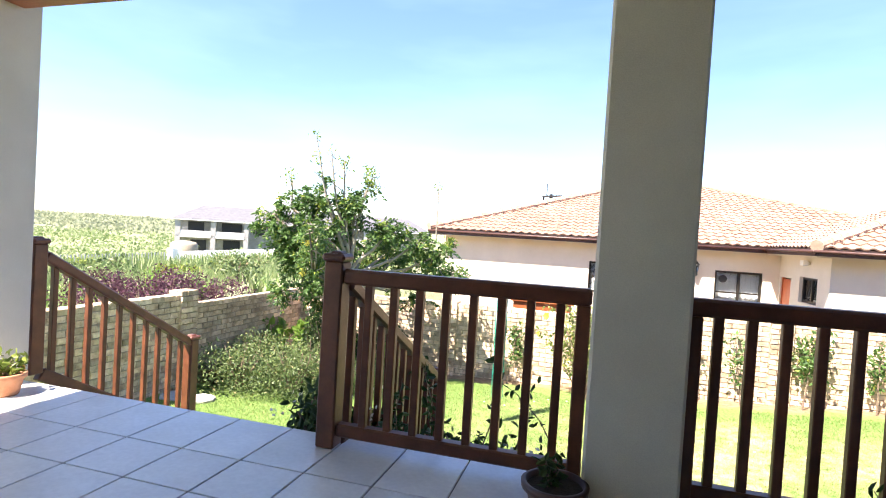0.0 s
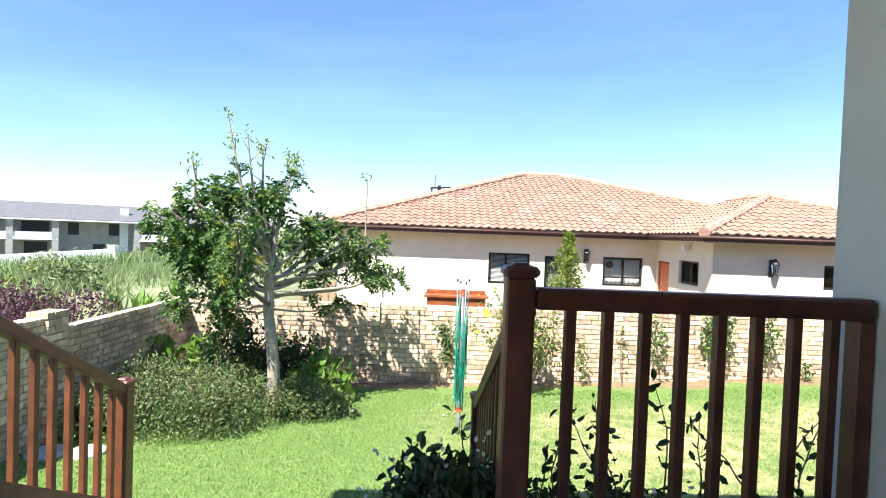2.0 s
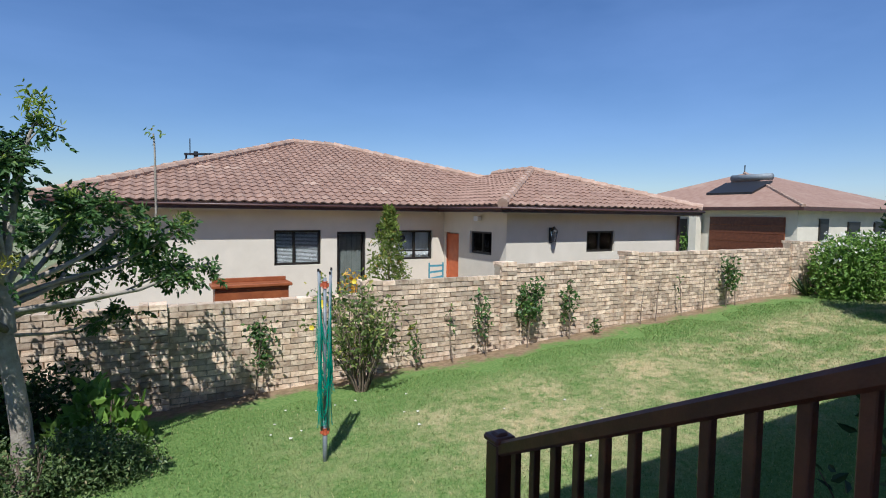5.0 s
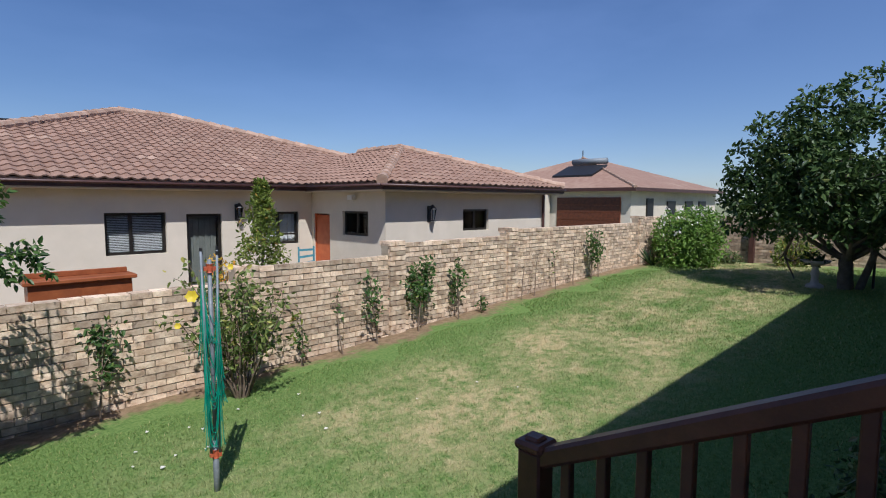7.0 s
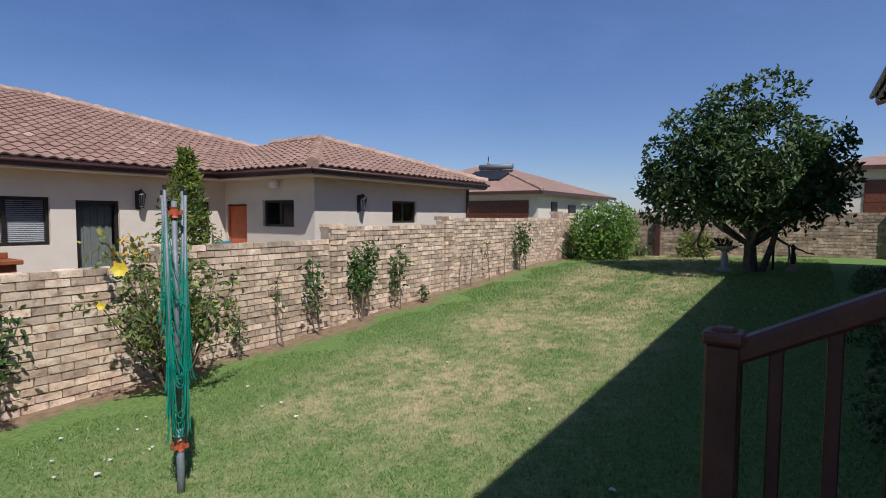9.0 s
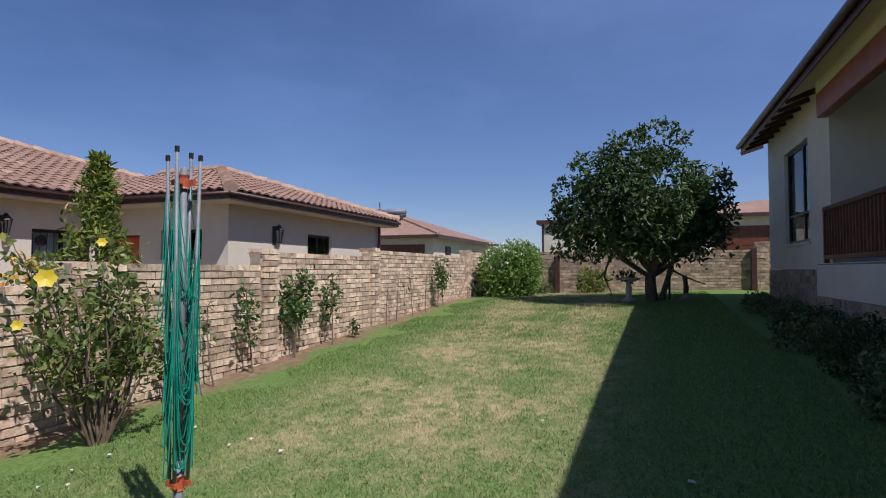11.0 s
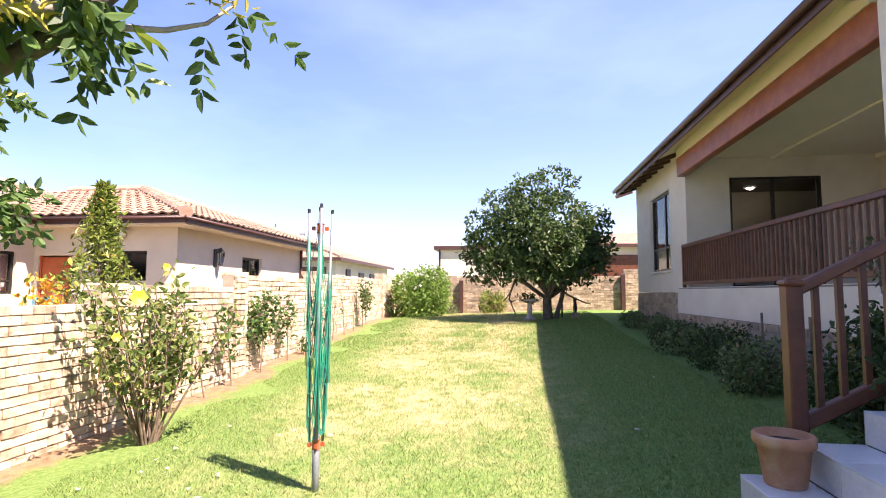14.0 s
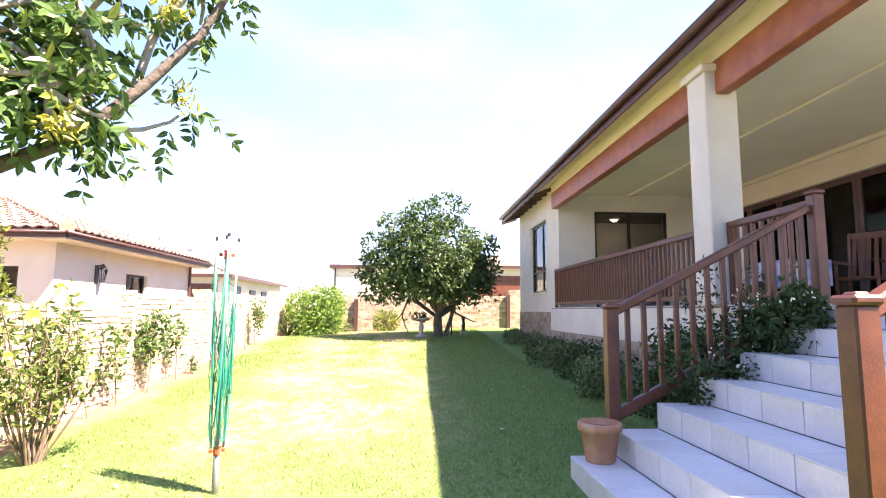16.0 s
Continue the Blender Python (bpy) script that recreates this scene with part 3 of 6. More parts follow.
def level_rail(x0, x1, y, label, step=0.125, posts=(), ends=()):
    r = thing("balustrade", ((x0 + x1) / 2, y, 0), label, "railing", "verandah balustrades")
    part("handrail", boxed(x0, x1, y - 0.04, y + 0.04, 0.825, 0.90, 0.012), M_WOOD, r)
    part("bottom_rail", boxed(x0, x1, y - 0.03, y + 0.03, 0.06, 0.125, 0.008), M_WOOD, r)
    n = int(round((x1 - x0) / step))
    for i in range(1, n):
        x = x0 + (x1 - x0) * i / n
        part("baluster", boxed(x - 0.019, x + 0.019, y - 0.019, y + 0.019, 0.12, 0.827, 0.004), M_WOOD, r)
    for p in posts:
        newel(r, p, y, 0.0, 0.985)
    for p in ends:
        part("end_post", boxed(p - 0.03, p + 0.03, y - 0.035, y + 0.035, 0.0, 0.824, 0.005), M_WOOD, r)
    return r


level_rail(-1.19, -0.003, 2.52, "dark red-brown timber balustrade with square balusters and end post", posts=(-1.24,), ends=(-0.036,))
level_rail(0.378, VX1 - 0.003, 2.52, "long dark red-brown timber balustrade with square balusters", ends=(0.411, VX1 - 0.036))


def stair_rail(x, y0, zt0, y1, zt1, zb1, label, upper=None):
    r = thing("stair_balustrade", (x, y1, zb1), label, "railing", "stair balustrades")
    if upper:
        newel(r, x, y0, upper, zt0 + 0.1)
    newel(r, x, y1, zb1, zt1)
    slope = (zt1 - 0.09 - zt0) / (y1 - y0)
    a, b = (x, y0 + 0.05, zt0 + slope * 0.05), (x, y1 - 0.03, zt1 - 0.09 - slope * 0.03)
    bm = bmesh.new()
    bar(bm, a, b, 0.085, 0.07, 0.012)
    part("handrail", bm, M_WOOD, r)
    low = -0.83
    bm = bmesh.new()
    bar(bm, (x, a[1], a[2] + low), (x, b[1], b[2] + low), 0.06, 0.09, 0.008)
    part("bottom_rail", bm, M_WOOD, r)
    n = int(round((y1 - y0) / 0.14))
    for i in range(1, n):
        y = y0 + (y1 - y0) * i / n
        z = zt0 + slope * (y - y0)
        bm = boxed(x - 0.019, x + 0.019, y - 0.019, y + 0.019, z + low, z - 0.02, 0.004)
        part("baluster", bm, M_WOOD, r)
    return r


stair_rail(-1.21, 2.52, 0.85, 4.34, -0.005, lawn_z(-1.21, 4.34), "sloping red-brown timber stair balustrade beside a flower bed")
stair_rail(-3.68, 2.84, 0.82, 4.36, 0.0, lawn_z(-3.68, 4.36), "sloping red-brown timber stair balustrade in the sun", upper=-0.03)

# ---------- brick walls: cores here, bricks at the end ----------
WALL_Y = 10.36
WALL_SPANS = [(-6.05, 0.25, -0.24), (0.25, 2.95, -0.04), (2.95, 6.2, 0.155), (6.2, 12.4, 0.29), (12.4, 14.9, 0.45)]
bm = bmesh.new()
for x0, x1, zt in WALL_SPANS:
    box(bm, x0, x1, WALL_Y + 0.02, WALL_Y + 0.2, -2.2, zt - 0.015)
wall_north = tagged(part("wall_garden_north", bm, M_MORTAR), "cream face-brick garden wall stepping up the slope", "wall", kind="structure")
bm = boxed(-6.25, -6.068, 1.5, WALL_Y + 0.2, -2.2, -0.235)
box(bm, -6.25, -6.068, 1.5, 7.0, -0.235, -0.075)
wall_west = tagged(part("wall_garden_west", bm, M_MORTAR), "weathered brick boundary wall in shade", "wall", kind="structure")
bm = boxed(14.77, 14.97, -3.0, WALL_Y, -2.0, 0.46)
box(bm, 14.77, 14.97, -3.0, 2.15, 0.46, 0.70)
wall_east = tagged(part("wall_garden_east", bm, M_MORTAR), "brick garden wall at the far end of the lawn", "wall", kind="structure")
for y, z0, z1 in ((7.93, -1.0, 0.31), (2.21, -0.9, 0.54)):
    t = tagged(part("timber_post", boxed(14.60, 14.73, y - 0.075, y + 0.075, z0, z1, 0.01), M_FASCIA), "dark timber post standing against the far brick wall", "post", "wall posts")

# ---------- neighbour's house ----------
NY, WX, WY, WXE = 15.40, 4.50, 12.38, 10.45
NZ0, NZE = -1.5, 1.17
house = thing("neighbour_house", (3, 16, -1.4), "single-storey cream house with terracotta tiled hip roof", "house")
H1, H2, H3 = (-0.15, 0.99, -0.22, 0.64), (1.40, 2.17, -1.45, 0.60), (3.02, 4.13, -0.17, 0.63)
bm = bmesh.new()
pierced(bm, "x", NY, 0.22, -4.3, WX, NZ0, NZE, [H1, H2, H3])
part("wall", bm, M_RENDER, house)
H5, H6 = (14.58, 15.30, -1.45, 0.58), (13.0, 14.02, 0.09, 0.66)
bm = bmesh.new()
pierced(bm, "y", WX, 0.22, WY, NY, NZ0, NZE, [H5, H6])
part("wall", bm, M_RENDER, house)
H4 = (6.98, 7.96, 0.16, 0.70)
bm = bmesh.new()
pierced(bm, "x", WY, 0.22, WX + 0.22, WXE, NZ0, NZE, [H4])
part("wall", bm, M_RENDER, house)
part("wall", boxed(-4.3, -4.08, NY + 0.22, 27.5, NZ0, NZE), M_RENDER, house)
part("wall", boxed(WXE - 0.22, WXE, WY + 0.22, 27.5, NZ0, NZE), M_RENDER, house)
part("wall", boxed(-4.3, WXE, 27.5, 27.7, NZ0, NZE), M_RENDER, house)
# dark colour here stands in for the shade inside the rooms
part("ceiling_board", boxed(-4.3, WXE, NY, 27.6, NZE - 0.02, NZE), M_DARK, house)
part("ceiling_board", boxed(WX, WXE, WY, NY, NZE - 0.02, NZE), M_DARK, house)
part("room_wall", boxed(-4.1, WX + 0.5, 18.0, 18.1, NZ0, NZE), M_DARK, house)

window("window_2", "y", NY + 0.10, *H1, (0.42,), (), slats=22, label="dark framed window with white slatted blinds")
window("window_3", "y", NY + 0.10, *H3, (0.52,), (0.3,), curtain=(3.05, 4.1), label="dark framed window with pale curtain and round extractor")
window("window_4", "y", WY + 0.10, *H4, (0.5,), (), curtain=(7.5, 7.7), label="small dark framed window in the cream wall")
window("window_5", "x", WX + 0.10, *H6, (0.5,), (), label="small dark framed window beside the red door")
# extractor disc in window_3
bm = bmesh.new()
tube(bm, (3.22, NY + 0.045, 0.42), (3.22, NY + 0.075, 0.42), 0.10, seg=20)
tagged(part("extractor_fan", bm, M_BLACK), "round black extractor fan set in the window pane", "fan")

door = thing("door_3", (1.78, NY + 0.1, -1.45), "dark framed glass sliding door with drawn curtain", "door", kind="structure")
fr = bmesh.new()
for a, b, c, e in ((1.40, 1.46, -1.45, 0.60), (2.11, 2.17, -1.45, 0.60), (1.46, 2.11, 0.54, 0.60), (1.46, 2.11, -1.45, -1.38)):
    box(fr, a, b, NY + 0.06, NY + 0.12, c, e)
part("door_frame", fr, M_BRONZE, door)
p = part("pane", boxed(1.46, 2.11, NY + 0.085, NY + 0.091, -1.38, 0.54), M_GLASS, door)
p.visible_shadow = False
cb = bmesh.new()
for i in range(10):
    box(cb, 1.47 + i * 0.064, 1.47 + (i + 1) * 0.064, NY + 0.2 + 0.02 * (i % 2), NY + 0.215 + 0.02 * (i % 2), -1.4, 0.55)
part("curtain", cb, surf("grey_green_curtain", (0.16, 0.17, 0.15), (0.22, 0.23, 0.2), 5, 0.9, 0.1, 60), door, "grey drawn curtain")

door = thing("door_4", (WX, 14.9, -1.45), "orange-red timber stable door, closed", "door", kind="structure")
part("door_leaf", boxed(WX + 0.05, WX + 0.09, H5[0] + 0.04, H5[1] - 0.04, -1.44, 0.55, 0.004), M_REDDOOR, door)
fr = bmesh.new()
box(fr, WX + 0.03, WX + 0.12, H5[0], H5[0] + 0.04, -1.45, 0.58), box(fr, WX + 0.03, WX + 0.12, H5[1] - 0.04, H5[1], -1.45, 0.58)
part("door_frame", fr, M_REDDOOR, door)


def wall_lantern(x, y, z, axis="y"):
    t = thing("wall_lantern", (x, y, z), "black metal wall lantern with glass sides", "lamp", "wall lanterns")
    bm = boxed(x - 0.06, x + 0.06, y - 0.02, y, z - 0.20, z + 0.18, 0.008)
    part("back_plate", bm, M_BLACK, t)
    bm = bmesh.new()
    lathe(bm, (x, y - 0.13, z), [(0.05, -0.17), (0.055, -0.15), (0.05, -0.14)], 8)
    lathe(bm, (x, y - 0.13, z), [(0.10, 0.09), (0.09, 0.11), (0.04, 0.17), (0.015, 0.21)], 8)
    for i in range(4):
        a = math.pi / 4 + i * math.pi / 2
        tube(bm, (x + 0.045 * math.cos(a), y - 0.13 + 0.045 * math.sin(a), z - 0.14), (x + 0.085 * math.cos(a), y - 0.13 + 0.085 * math.sin(a), z + 0.09), 0.008, seg=5)
    part("cage", bm, M_BLACK, t)
    bm = bmesh.new()
    tube(bm, (x, y - 0.13, z - 0.13), (x, y - 0.13, z + 0.085), 0.045, 0.075, 8)
    part("glass_pane", bm, M_GLASS, t)
    bm = bmesh.new()
    bar(bm, (x, y - 0.015, z + 0.16), (x, y - 0.13, z + 0.19), 0.02, 0.02)
    part("bracket", bm, M_BLACK, t)


wall_lantern(2.53, NY, 0.64)
wall_lantern(5.80, WY, 0.61)
# white flood lamp on the wing's west wall
t = thing("flood_lamp", (WX, 13.5, 0.97), "small white security lamp on the plaster wall", "lamp")
part("bracket", boxed(WX - 0.06, WX, 13.47, 13.53, 0.94, 1.0), M_WHITE, t)
part("head", boxed(WX - 0.16, WX - 0.06, 13.40, 13.60, 0.92, 1.04, 0.01), M_WHITE, t)

# roof planes of the neighbour's house: hip over the main body, hip over the wing
OV = 0.42
EZ = NZE + 0.12
RP = (3.36 - EZ) / (21.2 - (NY - OV))


def slab(bm, pts, t=0.06):
    vs = [bm.verts.new(p) for p in pts]
    lo = [bm.verts.new((p[0], p[1], p[2] - t)) for p in pts]
    n = len(pts)
    bm.faces.new(vs)
    bm.faces.new(lo[::-1])
    for i in range(n):
        bm.faces.new((vs[i], lo[i], lo[(i + 1) % n], vs[(i + 1) % n]))


X0, Y0 = -4.3 - OV, NY - OV
APEX = (1.62, 21.2, 3.47)
RIDGE2 = (3.1, 21.2, 3.45)
WE0, WE1, WYE = WX - OV, WXE + OV, WY - OV
WR = (WE0 + WE1) / 2
WRZ = EZ + (WE1 - WE0) / 2 * RP
rb = bmesh.new()
slab(rb, [(X0, Y0, EZ), (WE1, Y0, EZ), RIDGE2, APEX])
slab(rb, [(X0, 28.0, EZ), (X0, Y0, EZ), APEX])
slab(rb, [(WE1, Y0, EZ), (WE1, 28.0, EZ), RIDGE2])
slab(rb, [(WE1, 28.0, EZ), (X0, 28.0, EZ), APEX, RIDGE2])
slab(rb, [(WE0, WYE, EZ), (WE1, WYE, EZ), (WR, WYE + (WE1 - WE0) / 2, WRZ)])
slab(rb, [(WE0, 19.5, EZ), (WE0, WYE, EZ), (WR, WYE + (WE1 - WE0) / 2, WRZ), (WR, 19.5, WRZ)])
slab(rb, [(WE1, WYE, EZ), (WE1, 19.5, EZ), (WR, 19.5, WRZ), (WR, WYE + (WE1 - WE0) / 2, WRZ)])
nroof = part("roof", rb, M_TILE_ROOF, house)
fb = bmesh.new()
box(fb, X0, WE0, Y0 - 0.02, Y0 + 0.02, EZ - 0.15, EZ - 0.03)
box(fb, X0, X0 + 0.04, Y0 + 0.02, 28, EZ - 0.15, EZ - 0.03)
box(fb, WE0 - 0.02, WE0 + 0.02, WYE, Y0 - 0.02, EZ - 0.15, EZ - 0.03)
box(fb, WE0 + 0.02, WE1, WYE - 0.02, WYE + 0.02, EZ - 0.15, EZ - 0.03)
box(fb, WE1 - 0.02, WE1 + 0.02, WYE + 0.02, 28, EZ - 0.15, EZ - 0.03)
part("fascia", fb, M_FASCIA, house)
gb = bmesh.new()
for a, b in (((X0, Y0 - 0.045), (WE0 - 0.05, Y0 - 0.045)), ((WE0 - 0.045, WYE), (WE0 - 0.045, Y0 - 0.06)), ((WE0 - 0.06, WYE - 0.045), (WE1 + 0.05, WYE - 0.045))):
    tube(gb, (*a, EZ - 0.06), (*b, EZ - 0.06), 0.03, seg=8)
part("gutter", gb, M_FASCIA, house, smooth=True)
sb = boxed(X0 + 0.03, WE0, Y0 + 0.02, NY, NZE - 0.06, NZE - 0.03)
box(sb, WE0 + 0.02, WX, WYE + 0.02, NY, NZE - 0.06, NZE - 0.03)
box(sb, WX, WE1 - 0.02, WYE + 0.02, WY, NZE - 0.06, NZE - 0.03)
part("soffit", sb, M_RENDER, house)
bm = bmesh.new()
tube(bm, (WXE - 0.08, WY - 0.06, NZ0), (WXE - 0.08, WY - 0.06, EZ - 0.1), 0.04, seg=10)
part("downpipe", bm, M_FASCIA, house)

# ---------- plants: shared growing tools ----------
RNG = np.random.default_rng(7)


def leaves_mesh(points, sizes, down=0.3, width=0.45, out=None, curl=0.25):
    """Bent four-cornered leaves at the points; down: how far they droop, out: a direction for each."""
    n = len(points)
    d = RNG.normal(size=(n, 3))
    if out is not None:
        d = d * 0.7 + out
    d[:, 2] -= down
    d /= np.linalg.norm(d, axis=1)[:, None] + 1e-9
    s = np.cross(d, RNG.normal(size=(n, 3)))
    s /= np.linalg.norm(s, axis=1)[:, None] + 1e-9
    nn = np.cross(d, s)
    L = sizes[:, None]
    base = points
    tip = points + d * L - nn * L * curl
    mid = points + d * L * 0.5
    w = s * L * width * 0.5
    q1, q2 = points + d * L * 0.3 - nn * L * curl * 0.05, points + d * L * 0.68 - nn * L * curl * 0.4
    verts = np.stack([base, q1 + w * 0.92 + nn * L * 0.05, q2 + w * 0.8 + nn * L * 0.04, tip, q2 - w * 0.8 + nn * L * 0.04, q1 - w * 0.92 + nn * L * 0.05], 1).reshape(-1, 3)
    idx = np.arange(n) * 6
    faces = np.concatenate([np.stack([idx, idx + 1, idx + 2, idx + 3], 1), np.stack([idx, idx + 3, idx + 4, idx + 5], 1)])
    return verts, faces


def leaf_part(name, points, size, material, parent, label="", spread=0.3, **kw):
    pts = np.asarray(points, float)
    sizes = size * (1 + spread * RNG.uniform(-1, 1, len(pts)))
    v, f = leaves_mesh(pts, sizes, **kw)
    return mesh_part(name, v.tolist(), f.tolist(), material, parent, label)


def limbs_mesh(segments, seg=7):
    """Tapered round limbs from (p0, p1, r0, r1) pieces."""
    verts, faces = [], []
    for p0, p1, r0, r1 in segments:
        p0, p1 = Vector(p0), Vector(p1)
        q = (p1 - p0).to_track_quat("Z", "Y")
        k = len(verts)
        e = (p1 - p0).normalized()
        p0, p1 = p0 - e * r0 * 0.3, p1 + e * r1 * 0.3
        for p, r in ((p0, r0), (p1, r1)):
            for i in range(seg):
                a = 2 * math.pi * i / seg
                verts.append(p + q @ Vector((r * math.cos(a), r * math.sin(a), 0)))
        for i in range(seg):
            j = (i + 1) % seg
            faces.append((k + i, k + j, k + seg + j, k + seg + i))
    return [tuple(v) for v in verts], faces


def wander(p, d, length, r0, r1, steps, segs, bend=0.25, lift=0.0):
    """A crooked limb; adds its pieces to segs and returns the points along it."""
    p, d = Vector(p), Vector(d).normalized()
    pts = [p.copy()]
    for i in range(steps):
        d = (d + Vector(RNG.normal(size=3)) * bend * 0.5 + Vector((0, 0, lift))).normalized()
        q = p + d * length / steps
        segs.append((p.copy(), q.copy(), r0 + (r1 - r0) * i / steps, r0 + (r1 - r0) * (i + 1) / steps))
        p = q
        pts.append(p.copy())
    return pts


def grow(p, d, length, r, depth, segs, tips, bend=0.3, lift=0.05, fork=3, spread=0.75, shrink=0.68):
    pts = wander(p, d, length, r, r * 0.62, 4, segs, bend, lift)
    if depth == 0:
        tips.extend(pts[1:])
        return
    end_d = (pts[-1] - pts[-2]).normalized()
    for k in range(fork):
        nd = end_d + Vector(RNG.normal(size=3)) * spread
        src = pts[-1] if k < 2 else pts[int(RNG.integers(2, 4))]
        grow(src, nd, length * shrink * RNG.uniform(0.8, 1.2), r * 0.6, depth - 1, segs, tips, bend, lift, fork, spread, shrink)


# ---------- the tree at the corner bed ----------
def fronds(bases, outs, length, pairs=5, droop=0.35):
    """Points and directions of the leaflets of feathered leaves."""
    n = len(bases)
    d = np.asarray(outs, float) + RNG.normal(size=(n, 3)) * 0.55
    d[:, 2] -= 0.1
    d /= np.linalg.norm(d, axis=1)[:, None] + 1e-9
    side = np.cross(d, RNG.normal(size=(n, 3)) * 0.5 + np.array((0, 0, 1.0)))
    side /= np.linalg.norm(side, axis=1)[:, None] + 1e-9
    ln = length * RNG.uniform(0.7, 1.25, (n, 1))
    pts, out = [], []
    for k in range(pairs):
        f = 0.25 + 0.72 * k / (pairs - 1)
        p = bases + d * ln * f - np.array((0, 0, 1.0)) * ln * droop * f * f
        for sgn in (-1, 1):
            pts.append(p)
            out.append(side * sgn * 2.4 + d * 1.3 - np.array((0, 0, 0.9)))
    pts.append(bases + d * ln - np.array((0, 0, 1.0)) * ln * droop)
    out.append(d * 2.4 - np.array((0, 0, 1.2)))
    return np.concatenate(pts), np.concatenate(out)


tx, ty = -3.85, 8.12
tz = lawn_z(tx, ty)
tree = thing("tree", (tx, ty, tz), "young tree with pale trunk and glossy compound leaves", "tree")
segs = []
fork_p = Vector((tx - 0.01, ty - 0.02, 0.0))
foot_p = Vector((tx + 0.06, ty, tz - 0.05))
for i in range(6):
    a, b = i / 6, (i + 1) / 6
    sway = lambda f: Vector((0.03 * math.sin(f * 4), 0.02 * math.sin(f * 3), 0))
    segs.append((foot_p.lerp(fork_p, a) + sway(a), foot_p.lerp(fork_p, b) + sway(b), 0.098 - 0.026 * a, 0.098 - 0.026 * b))
# boughs: centre and radius of each leafy clump, number of leaves, the limb's thickness
CLUMPS = [((-5.08, 7.68, 1.28), 0.36, 58, 0.035), ((-4.80, 7.95, 0.98), 0.42, 66, 0.04), ((-4.58, 7.72, 1.50), 0.32, 46, 0.035), ((-4.92, 8.35, 0.55), 0.46, 76, 0.035),
          ((-5.38, 8.40, 0.0), 0.24, 26, 0.022), ((-4.60, 8.22, 0.12), 0.36, 52, 0.03), ((-4.22, 7.82, 1.68), 0.28, 36, 0.03), ((-4.02, 8.20, 1.20), 0.40, 52, 0.045),
          ((-3.78, 8.05, 1.58), 0.26, 32, 0.03), ((-3.61, 8.14, 1.93), 0.11, 12, 0.012), ((-3.32, 8.48, 1.16), 0.33, 42, 0.035), ((-2.85, 8.80, 1.02), 0.28, 36, 0.03),
          ((-2.48, 9.00, 0.82), 0.25, 30, 0.025), ((-2.12, 9.15, 0.46), 0.24, 30, 0.03), ((-3.05, 9.35, -0.12), 0.19, 15, 0.016), ((-3.42, 8.90, 0.62), 0.28, 22, 0.03),
          ((-4.32, 8.85, 0.80), 0.46, 56, 0.04), ((-4.18, 7.55, 1.05), 0.30, 34, 0.03), ((-5.25, 8.05, 0.85), 0.30, 38, 0.025), ((-4.55, 8.6, -0.15), 0.26, 24, 0.02),
          ((-3.55, 9.40, 0.92), 0.38, 34, 0.03), ((-2.95, 9.55, 0.66), 0.32, 30, 0.025), ((-4.20, 9.50, 0.95), 0.40, 36, 0.03), ((-4.85, 9.20, 0.55), 0.40, 34, 0.03), ((-2.42, 9.65, 0.38), 0.24, 22, 0.02), ((-3.4, 9.7, 0.25), 0.28, 24, 0.02)]
bases, outs, tuft_at = [], [], []


def clump(c, r, n, limb_from, thick, squash=0.85):
    """A limb to the clump, twigs fanning out in it, and feathered leaves at their ends."""
    c = Vector(c)
    mid = limb_from.lerp(c, 0.55) + Vector((0, 0, -0.10 * (c - limb_from).length * 0.5)) + Vector(RNG.normal(size=3)) * 0.04
    q0 = limb_from.lerp(mid, 0.5) + Vector(RNG.normal(size=3)) * 0.03
    for a, b, r0, r1 in ((limb_from, q0, thick, thick * 0.86), (q0, mid, thick * 0.86, thick * 0.7), (mid, c, thick * 0.7, thick * 0.42)):
        segs.append((a, b, r0, r1))
    twigs = max(4, n // 5)
    for k in range(twigs):
        d = RNG.normal(size=3)
        d[2] = d[2] * 0.8 + 0.15
        d /= np.linalg.norm(d)
        src = mid.lerp(c, RNG.uniform(0.55, 1.0))
        w = wander(src, d, r * RNG.uniform(0.55, 1.0) * squash, 0.011, 0.005, 3, segs, 0.35, 0.05)
        for _ in range(max(1, round(n / twigs))):
            p = np.array(w[int(RNG.integers(1, 4))]) + RNG.normal(size=3) * 0.02
            bases.append(p)
            outs.append(d * 0.8 + RNG.normal(size=3) * 0.4)
        tuft_at.append((w[-1], d))


for c, r, n, thick in CLUMPS:
    clump(c, r * 1.08, int(n * 1.8), fork_p + Vector((0, 0, min(0.55, max(-0.1, c[2] * 0.35)))), thick)
segs.append((fork_p, fork_p + Vector((-0.03, -0.03, 0.6)), 0.072, 0.05))
# the crooked bough that reaches out over the lawn
reach_segs = []
REACH = [tuple(fork_p), (-3.87, 7.78, 0.12), (-3.89, 7.40, 0.29), (-3.91, 7.02, 0.44), (-3.85, 6.86, 0.64), (-3.80, 6.72, 0.84), (-3.78, 6.62, 1.05)]
for i, (a, b) in enumerate(zip(REACH, REACH[1:])):
    reach_segs.append((Vector(a), Vector(b), 0.034 - 0.004 * i, 0.030 - 0.004 * i))
near_from = len(bases)
